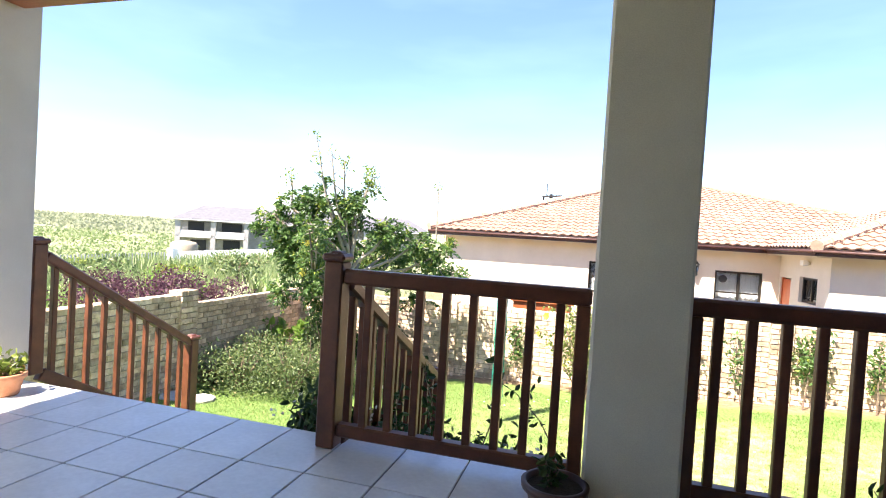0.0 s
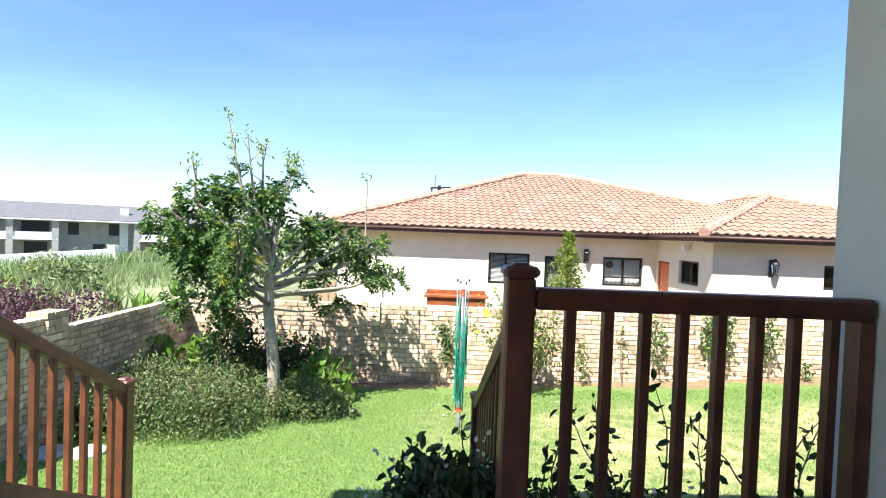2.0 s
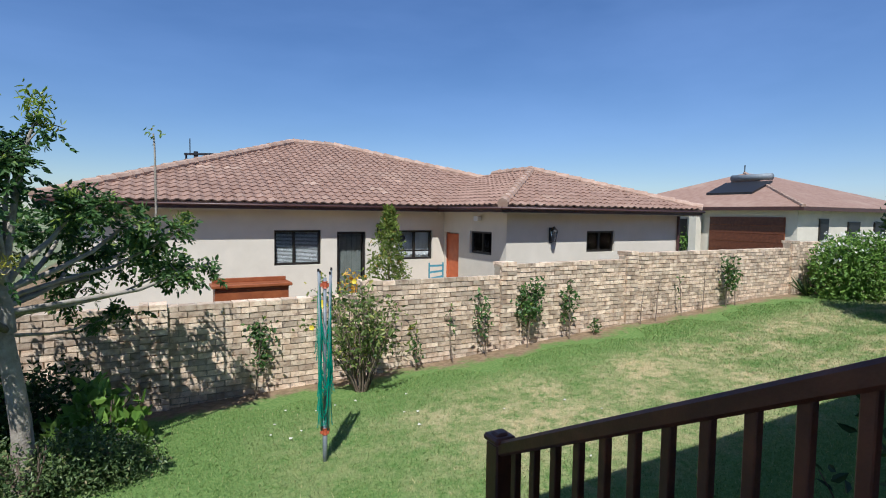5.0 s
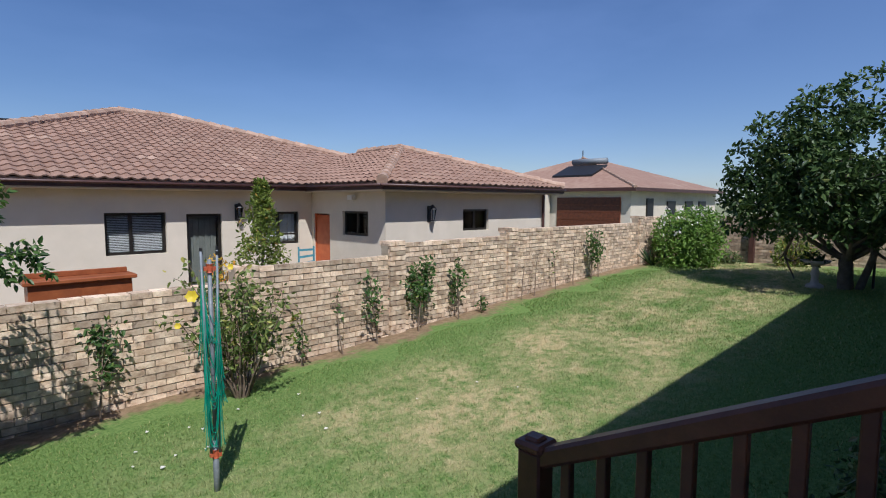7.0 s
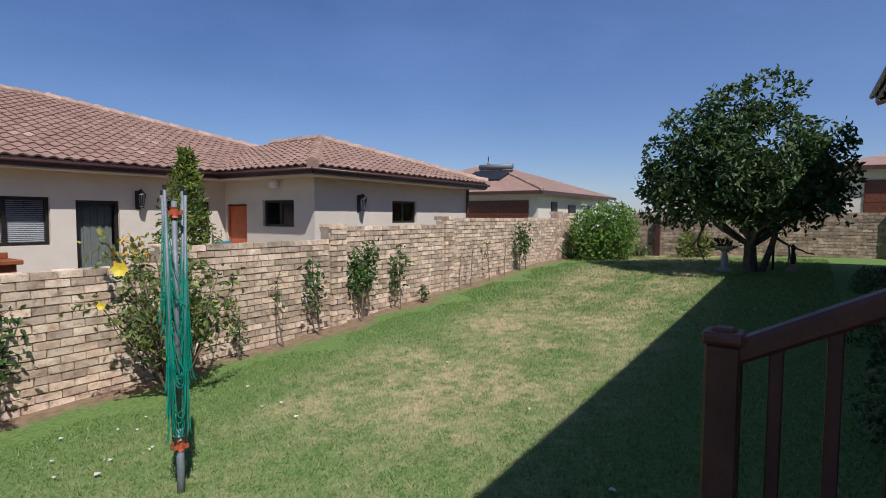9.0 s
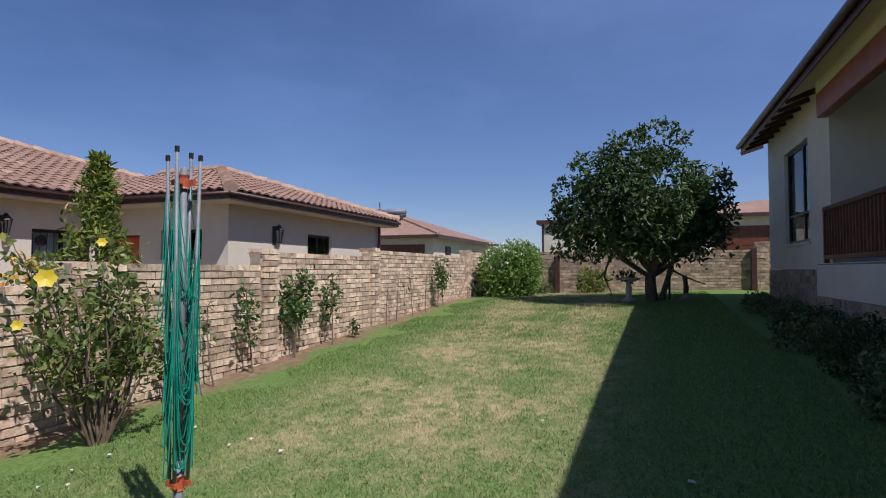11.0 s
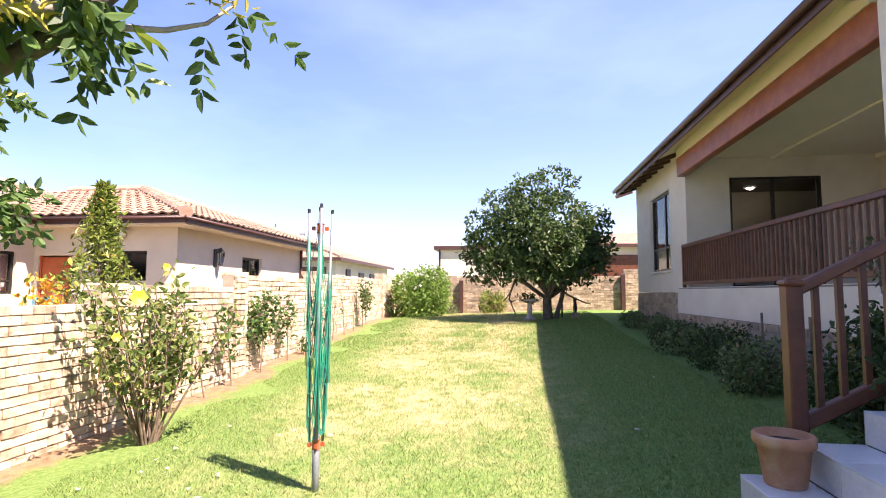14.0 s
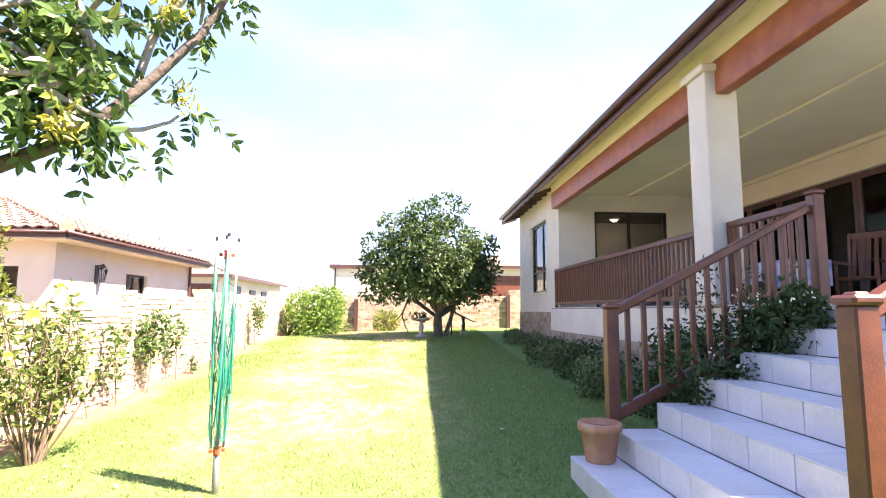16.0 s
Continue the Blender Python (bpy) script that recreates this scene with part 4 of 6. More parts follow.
for c, r, n in (((-4.06, 7.04, 0.58), 0.19, 48), ((-4.08, 7.20, 0.76), 0.28, 60), ((-3.92, 7.05, 0.88), 0.24, 40), ((-3.80, 6.66, 1.16), 0.20, 34), ((-4.18, 7.40, 0.70), 0.21, 40), ((-3.95, 7.0, 0.50), 0.12, 14)):
    clump(c, r, n, Vector(REACH[3]) if c[1] < 7.1 else Vector(REACH[2]), 0.018)
tip = [Vector(p) for p in ((-3.91, 7.02, 0.44), (-3.82, 6.98, 0.49), (-3.72, 6.93, 0.53), (-3.63, 6.88, 0.59), (-3.57, 6.84, 0.67))]
for i, (a, b) in enumerate(zip(tip, tip[1:])):
    segs.append((a, b, 0.011 - 0.0018 * i, 0.009 - 0.0018 * i))
for q in (tip[4], tip[4], tip[3]):
    bases.append(np.array(q))
    outs.append(np.array((0.5, -0.3, 0.0)) + RNG.normal(size=3) * 0.5)
# bare leader shoots above the crown
top_tips = []
for foot, end in (((-4.12, 7.75, 1.45), (-4.32, 7.45, 2.50)), ((-4.02, 7.85, 1.5), (-4.10, 7.65, 2.28)), ((-3.95, 7.95, 1.5), (-3.92, 7.85, 2.18)), ((-3.72, 8.1, 1.5), (-3.61, 8.14, 1.98)), ((-4.75, 7.7, 1.4), (-4.72, 7.66, 1.88))):
    foot, end = Vector(foot), Vector(end)
    segs.append((fork_p + Vector((0, 0, 0.5)), foot, 0.036, 0.022))
    w = wander(foot, end - foot, (end - foot).length, 0.020, 0.007, 7, segs, 0.06, 0.0)
    top_tips.append(w[-1])
    for k in (2, 4, 5):
        tw = wander(w[k], Vector(RNG.normal(size=3)) * 0.5 + Vector((0, 0, 1.2)), 0.30, 0.008, 0.004, 3, segs, 0.3)
        if k == 4:
            top_tips.append(tw[-1])
        bases.append(np.array(w[k - 1]))
        outs.append(RNG.normal(size=3) * 0.6 + np.array((0, 0, 0.3)))
# one tall thin stem with a tuft, and a stake
st = wander((-2.68, 8.98, 0.95), (0.02, 0.02, 1.0), 0.97, 0.014, 0.009, 6, segs, 0.04)
segs.append((Vector((-2.85, 8.80, 1.0)), Vector((-2.68, 8.98, 0.95)), 0.016, 0.014))
top_tips.append(st[-1])
v, f = limbs_mesh(segs)
mesh_part("trunk", v, f, M_BARK, tree, "smooth pale grey trunk and limbs", True)
v, f = limbs_mesh(reach_segs)
# darker bark than the trunk's stands in for shade on this bough
mesh_part("low_bough", v, f, M_BARK_DARK, tree, "crooked low bough, its shade put into a darker bark colour", True)
pts, out = fronds(np.array(bases[near_from:]), np.array(outs[near_from:]), 0.15)
leaf_part("low_bough_leaves", pts, 0.047, M_LEAF, tree, "dark green feathered leaves of the low bough", out=out, down=0.2, width=0.50)
pts, out = fronds(np.array(bases[:near_from]), np.array(outs[:near_from]), 0.19)
leaf_part("crown", pts, 0.066, M_LEAF, tree, "glossy dark green feathered leaves", out=out, down=0.2, width=0.50)
new_at = [tuft_at[i] for i in RNG.choice(len(tuft_at), 85, replace=False)]
tuft = [np.array(p) + d * 0.03 + RNG.normal(size=3) * 0.045 for p, d in new_at for _ in range(18)]
tuft += [np.array(p) + RNG.normal(size=3) * 0.05 for p in top_tips for _ in range(16)]
tuft += [np.array((-3.61, 8.14, 1.98)) + RNG.normal(size=3) * np.array((0.07, 0.07, 0.09)) for _ in range(110)]
leaf_part("new_growth", tuft, 0.062, M_LEAF_TUFT, tree, "yellow-green fresh tufts", down=-0.3, width=0.35)
for c in ((-3.60, 6.86, 0.70), (-4.06, 6.98, 0.42), (-3.88, 6.78, 0.88)):
    tuft_ob = leaf_part("bough_tuft", [np.array(c) + RNG.normal(size=3) * 0.028 for _ in range(60)], 0.034, M_YELLOW_TUFT, tree, "yellow flowering tuft", down=-0.3, width=0.3)
    tagged(tuft_ob, "yellow flowering tuft", kind="stuff")

# ---------- the round tree at the end of the lawn ----------
rx, ry = 10.65, 5.08
rz = lawn_z(rx, ry)
tree = thing("tree", (rx, ry, rz), "broad dense dark green tree on the lawn", "tree")
segs, tips = [], []
wander((rx, ry, rz - 0.05), (0.0, 0.03, 1.0), 0.72, 0.15, 0.12, 4, segs, 0.05)
wander((rx + 0.05, ry - 0.2, rz - 0.05), (0.0, -0.25, 1.0), 0.95, 0.08, 0.055, 4, segs, 0.08)
for k in range(17):
    a = 2 * math.pi * k / 17
    el = (0.55, 1.0, 1.7)[k % 3]
    grow((rx, ry, rz + 0.58 + 0.10 * (k % 3)), (math.cos(a), math.sin(a), el), 1.14, 0.062, 2, segs, tips, 0.25, 0.07, 3, 0.5, 0.62)
v, f = limbs_mesh(segs)
mesh_part("trunk", v, f, M_BARK_DARK, tree, "several dark trunks from one foot", True)
pts = []
for t in tips:
    for _ in range(8):
        if t[2] > rz + 0.9:
            pts.append(np.array(t) + RNG.normal(size=3) * 0.17)
lobes = [((0, 0.1, 3.0), (2.2, 2.2, 1.7)), ((-0.9, 1.6, 2.0), (1.0, 1.1, 0.8)), ((-0.2, 2.0, 2.6), (1.3, 1.3, 1.1)), ((0.2, -1.36, 2.6), (1.3, 1.3, 1.2)), ((-0.8, 0.6, 4.3), (1.1, 1.1, 0.9)),
         ((0, -0.3, 4.9), (0.9, 1.0, 0.8)), ((0, 2.6, 1.9), (0.8, 0.8, 0.8)), ((-0.5, 1.4, 3.7), (1.1, 1.0, 0.9)), ((0.0, -1.75, 3.4), (0.9, 0.8, 0.9)),
         ((-1.6, 0.2, 2.5), (1.0, 1.5, 1.3)), ((-1.2, -1.0, 1.9), (0.9, 0.9, 0.7)), ((0, 1.3, 5.0), (0.6, 0.6, 0.5)), ((-0.1, 2.5, 3.3), (0.9, 0.9, 0.8)), ((0.0, 2.9, 2.6), (0.7, 0.7, 0.7)), ((-0.2, 2.0, 4.2), (0.7, 0.7, 0.6))]
for c, r in lobes:
    n = int(980 * r[0] * r[1] * r[2] ** 0.5)
    u = RNG.normal(size=(n, 3))
    u /= np.linalg.norm(u, axis=1)[:, None]
    u *= RNG.uniform(0.55, 1.0, (n, 1)) ** 0.6
    q = u * np.array(r) * np.array((0.74, 0.72, 0.78))
    keep = np.array([noise.noise((p[0] * 2.1 + c[0], p[1] * 2.1 + c[1] * 3, p[2] * 2.1)) > -0.06 for p in q])
    pts.extend(list((q + np.array(c) * np.array((0.74, 0.72, 0.78)) + np.array((rx, ry, rz)))[keep]))
leaf_part("crown", pts, 0.125, M_LEAF_LEATHERY, tree, "dense dark leathery leaves", down=0.2, width=0.5)


# ---------- shrubs ----------
def fan_shrub(name, at, height, radius, stems, per, size, leaf, label, twig=M_TWIG, low=0.25, group=""):
    s = thing(name, at, label, "shrub", group)
    segs, tips = [], []
    for k in range(stems):
        a = 2 * math.pi * k / stems + RNG.uniform(-0.3, 0.3)
        tilt = radius / height * RNG.uniform(0.15, 1.0)
        d = Vector((math.cos(a) * tilt, math.sin(a) * tilt, 1))
        b = Vector(at) + Vector((math.cos(a), math.sin(a), 0)) * 0.06
        p = wander(b - Vector((0, 0, 0.03)), d, height * RNG.uniform(0.65, 1.0), 0.014, 0.005, 6, segs, 0.16, 0.02)
        for q in p[1:]:
            if (q.z - at[2]) / height > low:
                tips.append(q)
                tw = wander(q, Vector(RNG.normal(size=3)) + Vector((0, 0, 0.7)), 0.22 * height * 0.6, 0.006, 0.003, 3, segs, 0.3)
                tips.extend(tw[1:])
    v, f = limbs_mesh(segs, 5)
    mesh_part("branching", v, f, twig, s, "thin brown stems", True)
    pts = np.array([np.array(t) + RNG.normal(size=3) * 0.05 for t in tips for _ in range(per)])
    leaf_part("foliage", pts, size, leaf, s, down=0.15, width=0.6)
    return s, tips


def flower(parent, p, r, material, petals=6):
    verts, faces = [], []
    d = Vector((-0.6, -0.8, 0.2)).normalized()
    q = d.to_track_quat("Z", "Y")
    for k in range(petals):
        a = 2 * math.pi * k / petals
        c, s = math.cos(a), math.sin(a)
        b = len(verts)
        for rr, ww, h in ((0.0, 0.0, 0.0), (0.6, 0.45, 0.2), (1.0, 0.0, 0.28), (0.6, -0.45, 0.2)):
            verts.append(tuple(Vector(p) + q @ Vector(((c * rr - s * ww) * r, (s * rr + c * ww) * r, h * r))))
        faces.append((b, b + 1, b + 2, b + 3))
    mesh_part("flower", verts, faces, material, parent)


hz = lawn_z(-0.1, 9.55)
hib, _ = fan_shrub("hibiscus_shrub", (-0.05, 9.56, hz), 1.62, 0.80, 24, 4, 0.070, M_LEAF_BUSH, "tall leggy shrub with yellow flowers against the brick wall", low=0.28)
for p in ((-0.72, 9.22, -0.16), (-0.85, 9.3, -0.48), (-0.25, 9.3, 0.12)):
    flower(hib, p, 0.075 if p[0] == -0.72 else 0.04, M_YELLOW)

# slender conifer-like shrub behind the wall
cz = ground_z(0.98, 11.0)
cone = thing("upright_shrub", (0.98, 11.0, cz), "slender pointed yellow-green shrub behind the brick wall", "shrub")
segs = []
wander((0.98, 11.0, cz), (0, 0, 1), 2.7, 0.04, 0.006, 8, segs, 0.04)
pts = []
for i in range(3400):
    h = RNG.uniform(0.1, 1.0) ** 1.0
    r = 0.86 * (1 - h) ** 1.15 + 0.05
    a = RNG.uniform(0, 2 * math.pi)
    rr = r * math.sqrt(RNG.uniform(0.25, 1)) * (1 + 1.1 * noise.noise((math.cos(a) * 2.2, math.sin(a) * 2.2, h * 8)))
    pts.append((0.98 + rr * math.cos(a), 11.0 + rr * math.sin(a), cz + h * 2.72))
v, f = limbs_mesh(segs)
mesh_part("trunk", v, f, M_TWIG, cone)
leaf_part("foliage", pts, 0.085, M_LEAF_CONE, cone, down=-0.5, width=0.35)

# thin standards planted along the wall
def standard(x, h, tuft_r, n, droop, leaf=M_LEAF):
    z = lawn_z(x, 10.1)
    s = thing("wall_sapling", (x, 10.12, z), "thin staked sapling with a leafy top against the brick wall" if n > 60 else "thin nearly bare sapling against the brick wall", "sapling", "saplings along the wall")
    segs, tips = [], []
    p = wander((x, 10.12, z - 0.03), (RNG.uniform(-0.05, 0.05), 0.03, 1), h, 0.013, 0.006, 7, segs, 0.08, 0.02)
    for q in p[5:] if n > 200 else p[4:]:
        for _ in range(5 if n > 200 else 3):
            tw = wander(q, Vector(RNG.normal(size=3)) + Vector((0, 0, 0.4)), tuft_r * 1.1, 0.005, 0.003, 3, segs, 0.3)
            tips.extend(tw[1:])
    v, f = limbs_mesh(segs, 5)
    mesh_part("stem", v, f, M_TWIG, s)
    if n:
        c = np.array(p[-1])
        pts = [np.array(tips[int(RNG.integers(len(tips)))]) + RNG.normal(size=3) * tuft_r * 0.35 - np.array((0, 0.0, RNG.uniform(0, droop))) for _ in range(int(n * 1.5))]
        for q in pts:
            q[1] = min(q[1], WALL_Y - 0.02)
        leaf_part("leaves", pts, 0.075, leaf, s, down=0.3, width=0.55)


for x, h, r, n, dr in ((-1.45, 1.05, 0.16, 130, 0.15), (1.83, 1.0, 0.12, 8, 0.1), (2.51, 1.15, 0.14, 80, 0.12), (3.42, 1.12, 0.20, 330, 0.15), (4.45, 1.15, 0.12, 110, 0.3),
                       (1.1, 0.55, 0.1, 30, 0.1), (6.45, 0.75, 0.06, 0, 0), (6.9, 0.9, 0.06, 0, 0), (7.75, 0.95, 0.07, 6, 0.1), (8.5, 0.9, 0.07, 0, 0), (9.35, 1.25, 0.17, 240, 0.45), (9.7, 1.0, 0.08, 12, 0.2), (5.1, 0.3, 0.08, 40, 0.1)):
    standard(x, h, r, n, dr)


def mound(name, at, radii, n, size, leaf, label, category="shrub", lumps=7, core=True, white=0, group="", down=0.0, bloom=0.07):
    """A leafy mound of lumps, with leaves through its outer half."""
    s = thing(name, at, label, category, group)
    pts = []
    for k in range(lumps):
        c = np.array((RNG.uniform(-0.6, 0.6) * radii[0], RNG.uniform(-0.6, 0.6) * radii[1], RNG.uniform(0.25, 0.6) * radii[2]))
        m = n // lumps
        u = RNG.normal(size=(m, 3))
        u /= np.linalg.norm(u, axis=1)[:, None]
        u *= RNG.uniform(0.35, 1.05, (m, 1)) ** 0.5
        q = u * np.array(radii) * np.array((0.55, 0.55, 0.5)) + c
        q[:, 2] = np.abs(q[:, 2])
        pts.append(q + np.array(at))
    pts = np.concatenate(pts)
    segs = []
    for k in range(10):
        wander(Vector(at), (RNG.uniform(-1, 1) * radii[0] * 0.6, RNG.uniform(-1, 1) * radii[1] * 0.6, radii[2]), radii[2] * 0.9, 0.02, 0.006, 4, segs, 0.2)
    v, f = limbs_mesh(segs, 5)
    mesh_part("branching", v, f, M_TWIG, s)
    leaf_part("foliage", pts, size, leaf, s, down=down, width=0.5)
    if white:
        sel = pts[RNG.choice(len(pts), white * 3)]
        sel = sel[np.argsort(-(sel[:, 2] - sel[:, 0] * 0.3))][:white]
        fl = np.concatenate([sel + RNG.normal(size=sel.shape) * 0.03 + np.array((-0.05, -0.05, 0.08)) for _ in range(5)])
        leaf_part("blossoms", fl, bloom, M_PALE, s, "pale blossoms", down=-0.6, width=0.8)
    return s


mound("flowering_bush", (13.1, 9.2, lawn_z(13.1, 9.2)), (1.10, 1.05, 1.62), 7000, 0.10, M_LEAF_BRIGHT, "large bright green bush dotted with pale blossoms", white=45, lumps=9, down=-0.4)
mound("small_bush", (14.15, 6.75, lawn_z(14.15, 6.75)), (0.42, 0.5, 0.85), 1300, 0.085, M_LEAF_CONE, "small bush in front of the far brick wall")
mound("small_bush", (14.25, 8.35, lawn_z(14.25, 8.35)), (0.36, 0.5, 0.42), 600, 0.07, M_LEAF_GREY, "low grey-green bush in front of the far brick wall")
M_CROTON = leafy("orange_yellow_leaf", (0.55, 0.22, 0.03), (0.72, 0.52, 0.06), (0.20, 0.30, 0.05))
mound("croton_bush", (0.42, 11.1, ground_z(0.42, 11.1)), (0.34, 0.3, 1.62), 900, 0.085, M_CROTON, "orange and yellow leaved bush behind the brick wall", lumps=8, down=-0.5)
# creeping hedge in the corner bed
for x, y, a, b, h, n in ((-5.3, 7.35, 0.75, 0.65, 0.85, 5200), (-4.45, 7.55, 0.8, 0.7, 0.80, 5600), (-3.7, 7.95, 0.75, 0.55, 0.62, 4600), (-3.15, 8.25, 0.5, 0.4, 0.42, 2400), (-5.6, 8.2, 0.7, 0.7, 0.9, 4200), (-4.7, 8.5, 0.8, 0.6, 0.85, 4200)):
    mound("ground_cover_shrub", (x, y, lawn_z(x, y) - 0.03), (a, b, h), n, 0.042, M_LEAF_GREY, "dense low grey-green shrub in the corner bed", lumps=10, group="corner bed shrubs")
for x, y, h in ((-5.9, 9.3, 0.95), (-5.2, 9.5, 0.9), (-3.2, 8.9, 0.75), (-4.4, 9.3, 0.7)):
    mound("broad_leaf_plant", (x, y, lawn_z(x, y)), (0.45, 0.4, h), 260, 0.2, M_LEAF_BRIGHT, "lush bright broad-leaved plant under the tree", lumps=5, group="corner bed plants", down=-0.5)

for x, y, h in ((-4.7, 9.15, 1.35), (-4.1, 9.45, 1.0)):
    mound("dark_bed_shrub", (x, y, lawn_z(x, y)), (0.75, 0.5, h), 2600, 0.075, M_LEAF_DARK, "dark leafy shrub behind the pale tree trunk", lumps=9, group="corner bed shrubs")

# bed along the foot of the verandah
for x, y, a, b, h, n, lf in ((0.4, 3.2, 0.7, 0.5, 0.75, 2200, M_LEAF_DARK), (1.7, 3.3, 0.75, 0.55, 0.7, 2200, M_LEAF_GREY), (3.0, 3.2, 0.8, 0.5, 0.75, 2200, M_LEAF_DARK), (4.4, 3.2, 0.8, 0.55, 0.62, 2200, M_LEAF_GREY),
                             (5.8, 3.1, 0.8, 0.5, 0.62, 2000, M_LEAF_DARK), (7.1, 3.0, 0.7, 0.45, 0.55, 1600, M_LEAF_GREY), (8.5, 3.0, 0.7, 0.5, 0.5, 1500, M_LEAF_GREY), (10.0, 2.9, 0.6, 0.4, 0.35, 900, M_LEAF_DARK)):
    mound("bed_shrub", (x, y, lawn_z(x, y) - 0.02), (a * 0.9, b * 0.85, h * 0.85), n, 0.055, lf, "dark green shrub in the shaded bed below the verandah", group="verandah bed shrubs", lumps=8)
# tangled flowering plant beside the steps
st = mound("stair_shrub", (-0.62, 3.2, lawn_z(-0.6, 3.2)), (0.95, 0.7, 1.12), 5600, 0.06, M_LEAF_DARK, "dark tangled shrub with small white flowers beside the steps", lumps=11, white=26, down=0.2, bloom=0.028)
mound("stair_shrub", (-1.30, 3.62, -0.78), (0.30, 0.42, 0.42), 900, 0.055, M_LEAF_DARK, "dark shrub growing through the stair balustrade", lumps=6, white=4, bloom=0.026)
mound("stair_shrub", (-1.38, 3.08, -0.42), (0.38, 0.48, 0.46), 1900, 0.055, M_LEAF_DARK, "dark shrub spilling over the top steps", lumps=6, white=14, bloom=0.026)
mound("stair_shrub", (-1.52, 2.86, -RISE), (0.24, 0.22, 0.34), 620, 0.06, M_LEAF_DARK, "dark leafy shrub spilling past the balustrade post", lumps=6)
lv = []
for k in range(11):
    segs = []
    x0 = RNG.uniform(-1.35, -0.5) if k < 7 else RNG.uniform(-0.5, 0.1)
    p = wander((x0, 2.85 + RNG.uniform(0, 0.2), -0.1), (RNG.uniform(-0.9, 0.6), RNG.uniform(-0.4, 0.5), 1.0), RNG.uniform(0.3, 0.62), 0.005, 0.002, 6, segs, 0.3, 0.02)
    for q in p[1:]:
        for _ in range(3):
            lv.append(np.array(q) + RNG.normal(size=3) * 0.02)
    v, f = limbs_mesh(segs, 5)
    mesh_part("trailing_shoot", v, f, M_TWIG, st)
leaf_part("shoot_leaves", lv, 0.055, M_LEAF_DARK, st, down=0.1, width=0.5)

# spiky plant near the wall
ag = thing("spiky_plant", (12.55, 9.95, lawn_z(12.55, 9.95)), "dark spiky strap-leaved plant at the wall", "plant")
segs = []
for kk in range(30):
    a = RNG.uniform(0, 6.28)
    wander((12.55, 9.95, lawn_z(12.55, 9.95)), (math.cos(a) * 0.8, math.sin(a) * 0.8, RNG.uniform(0.5, 1.4)), 0.6, 0.03, 0.003, 3, segs, 0.1)
v, f = limbs_mesh(segs, 4)
mesh_part("leaves", v, f, M_LEAF_DARK, ag)


# ---------- lawn grass ----------
def blades(n, box_, h0, h1, material, name, label, width=0.006, lean=0.5, mask=None, clump=0):
    x = RNG.uniform(box_[0], box_[1], n)
    y = RNG.uniform(box_[2], box_[3], n)
    if clump:
        cx, cy = RNG.uniform(box_[0], box_[1], clump), RNG.uniform(box_[2], box_[3], clump)
        pick = RNG.integers(0, clump, n)
        x, y = cx[pick] + RNG.normal(size=n) * 0.25, cy[pick] + RNG.normal(size=n) * 0.25
    if mask is not None:
        ok = mask(x, y)
        x, y = x[ok], y[ok]
    n = len(x)
    z = np.array([ground_z(a, b) for a, b in zip(x, y)])
    a = RNG.uniform(0, 2 * math.pi, n)
    h = RNG.uniform(h0, h1, n)
    ln = RNG.normal(size=(n, 2)) * lean * h[:, None]
    p = np.stack([x, y, z - 0.004], 1)
    s = np.stack([np.cos(a), np.sin(a), np.zeros(n)], 1) * width
    t = p + np.stack([ln[:, 0], ln[:, 1], h], 1)
    verts = np.stack([p - s, p + s, t], 1).reshape(-1, 3)
    i = np.arange(n) * 3
    ob = mesh_part(name, verts.tolist(), np.stack([i, i + 1, i + 2], 1).tolist(), material)
    return tagged(ob, label, "grass", kind="stuff")


def on_lawn(x, y):
    inside = (y > 3.6) & (y < 9.75 + 0.35 * np.sin(x * 2.1) + 0.2 * np.sin(x * 5.3))
    stairs = (x > -3.85) & (x < -1.2) & (y < 4.8)
    bed = (x < -3.1) & (y > 6.9 + (x + 5.5) * 0.6)
    return inside & ~stairs & ~bed


blades(150000, (-6.3, 5.0, 3.6, 9.8), 0.018, 0.045, M_GRASS, "lawn_grass", "short mown lawn grass, green with dry blades", 0.0045, 0.6, on_lawn)
blades(80000, (5.0, 14.0, 3.6, 9.9), 0.02, 0.05, M_GRASS, "lawn_grass", "short mown lawn grass, green with dry blades", 0.008, 0.6, on_lawn)
blades(22000, (-30, -10.5, 6, 40), 0.25, 0.7, M_TALLGRASS, "field_grass", "tall rough grass beyond the boundary wall", 0.022, 0.28, None, 900)
blades(26000, (-75, -24, 12, 95), 0.5, 1.5, M_TALLGRASS, "field_grass", "tall rough field grass in the distance", 0.10, 0.25, None, 1500)

# fallen petals on the grass
for k in range(22):
    if k < 14:
        x, y = RNG.uniform(-1.6, 0.6), RNG.uniform(8.2, 9.3)
    else:
        x, y = RNG.uniform(-1, 7), RNG.uniform(4.2, 8.5)
    z = lawn_z(x, y) + 0.03
    a = RNG.uniform(0, 6.28)
    r = RNG.uniform(0.012, 0.026)
    vs = [(x + r * math.cos(a + q) * (1 if q % 2 else 0.7), y + r * math.sin(a + q), z + 0.012 * math.sin(q * 2.3)) for q in (0, 1.3, 2.6, 3.9, 5.2)]
    vs.append((x, y, z - 0.012))
    tagged(mesh_part("fallen_petal", vs, [(i, (i + 1) % 5, 5) for i in range(5)], M_PALE), "pale fallen petal lying on the lawn", "petal", "fallen petals")

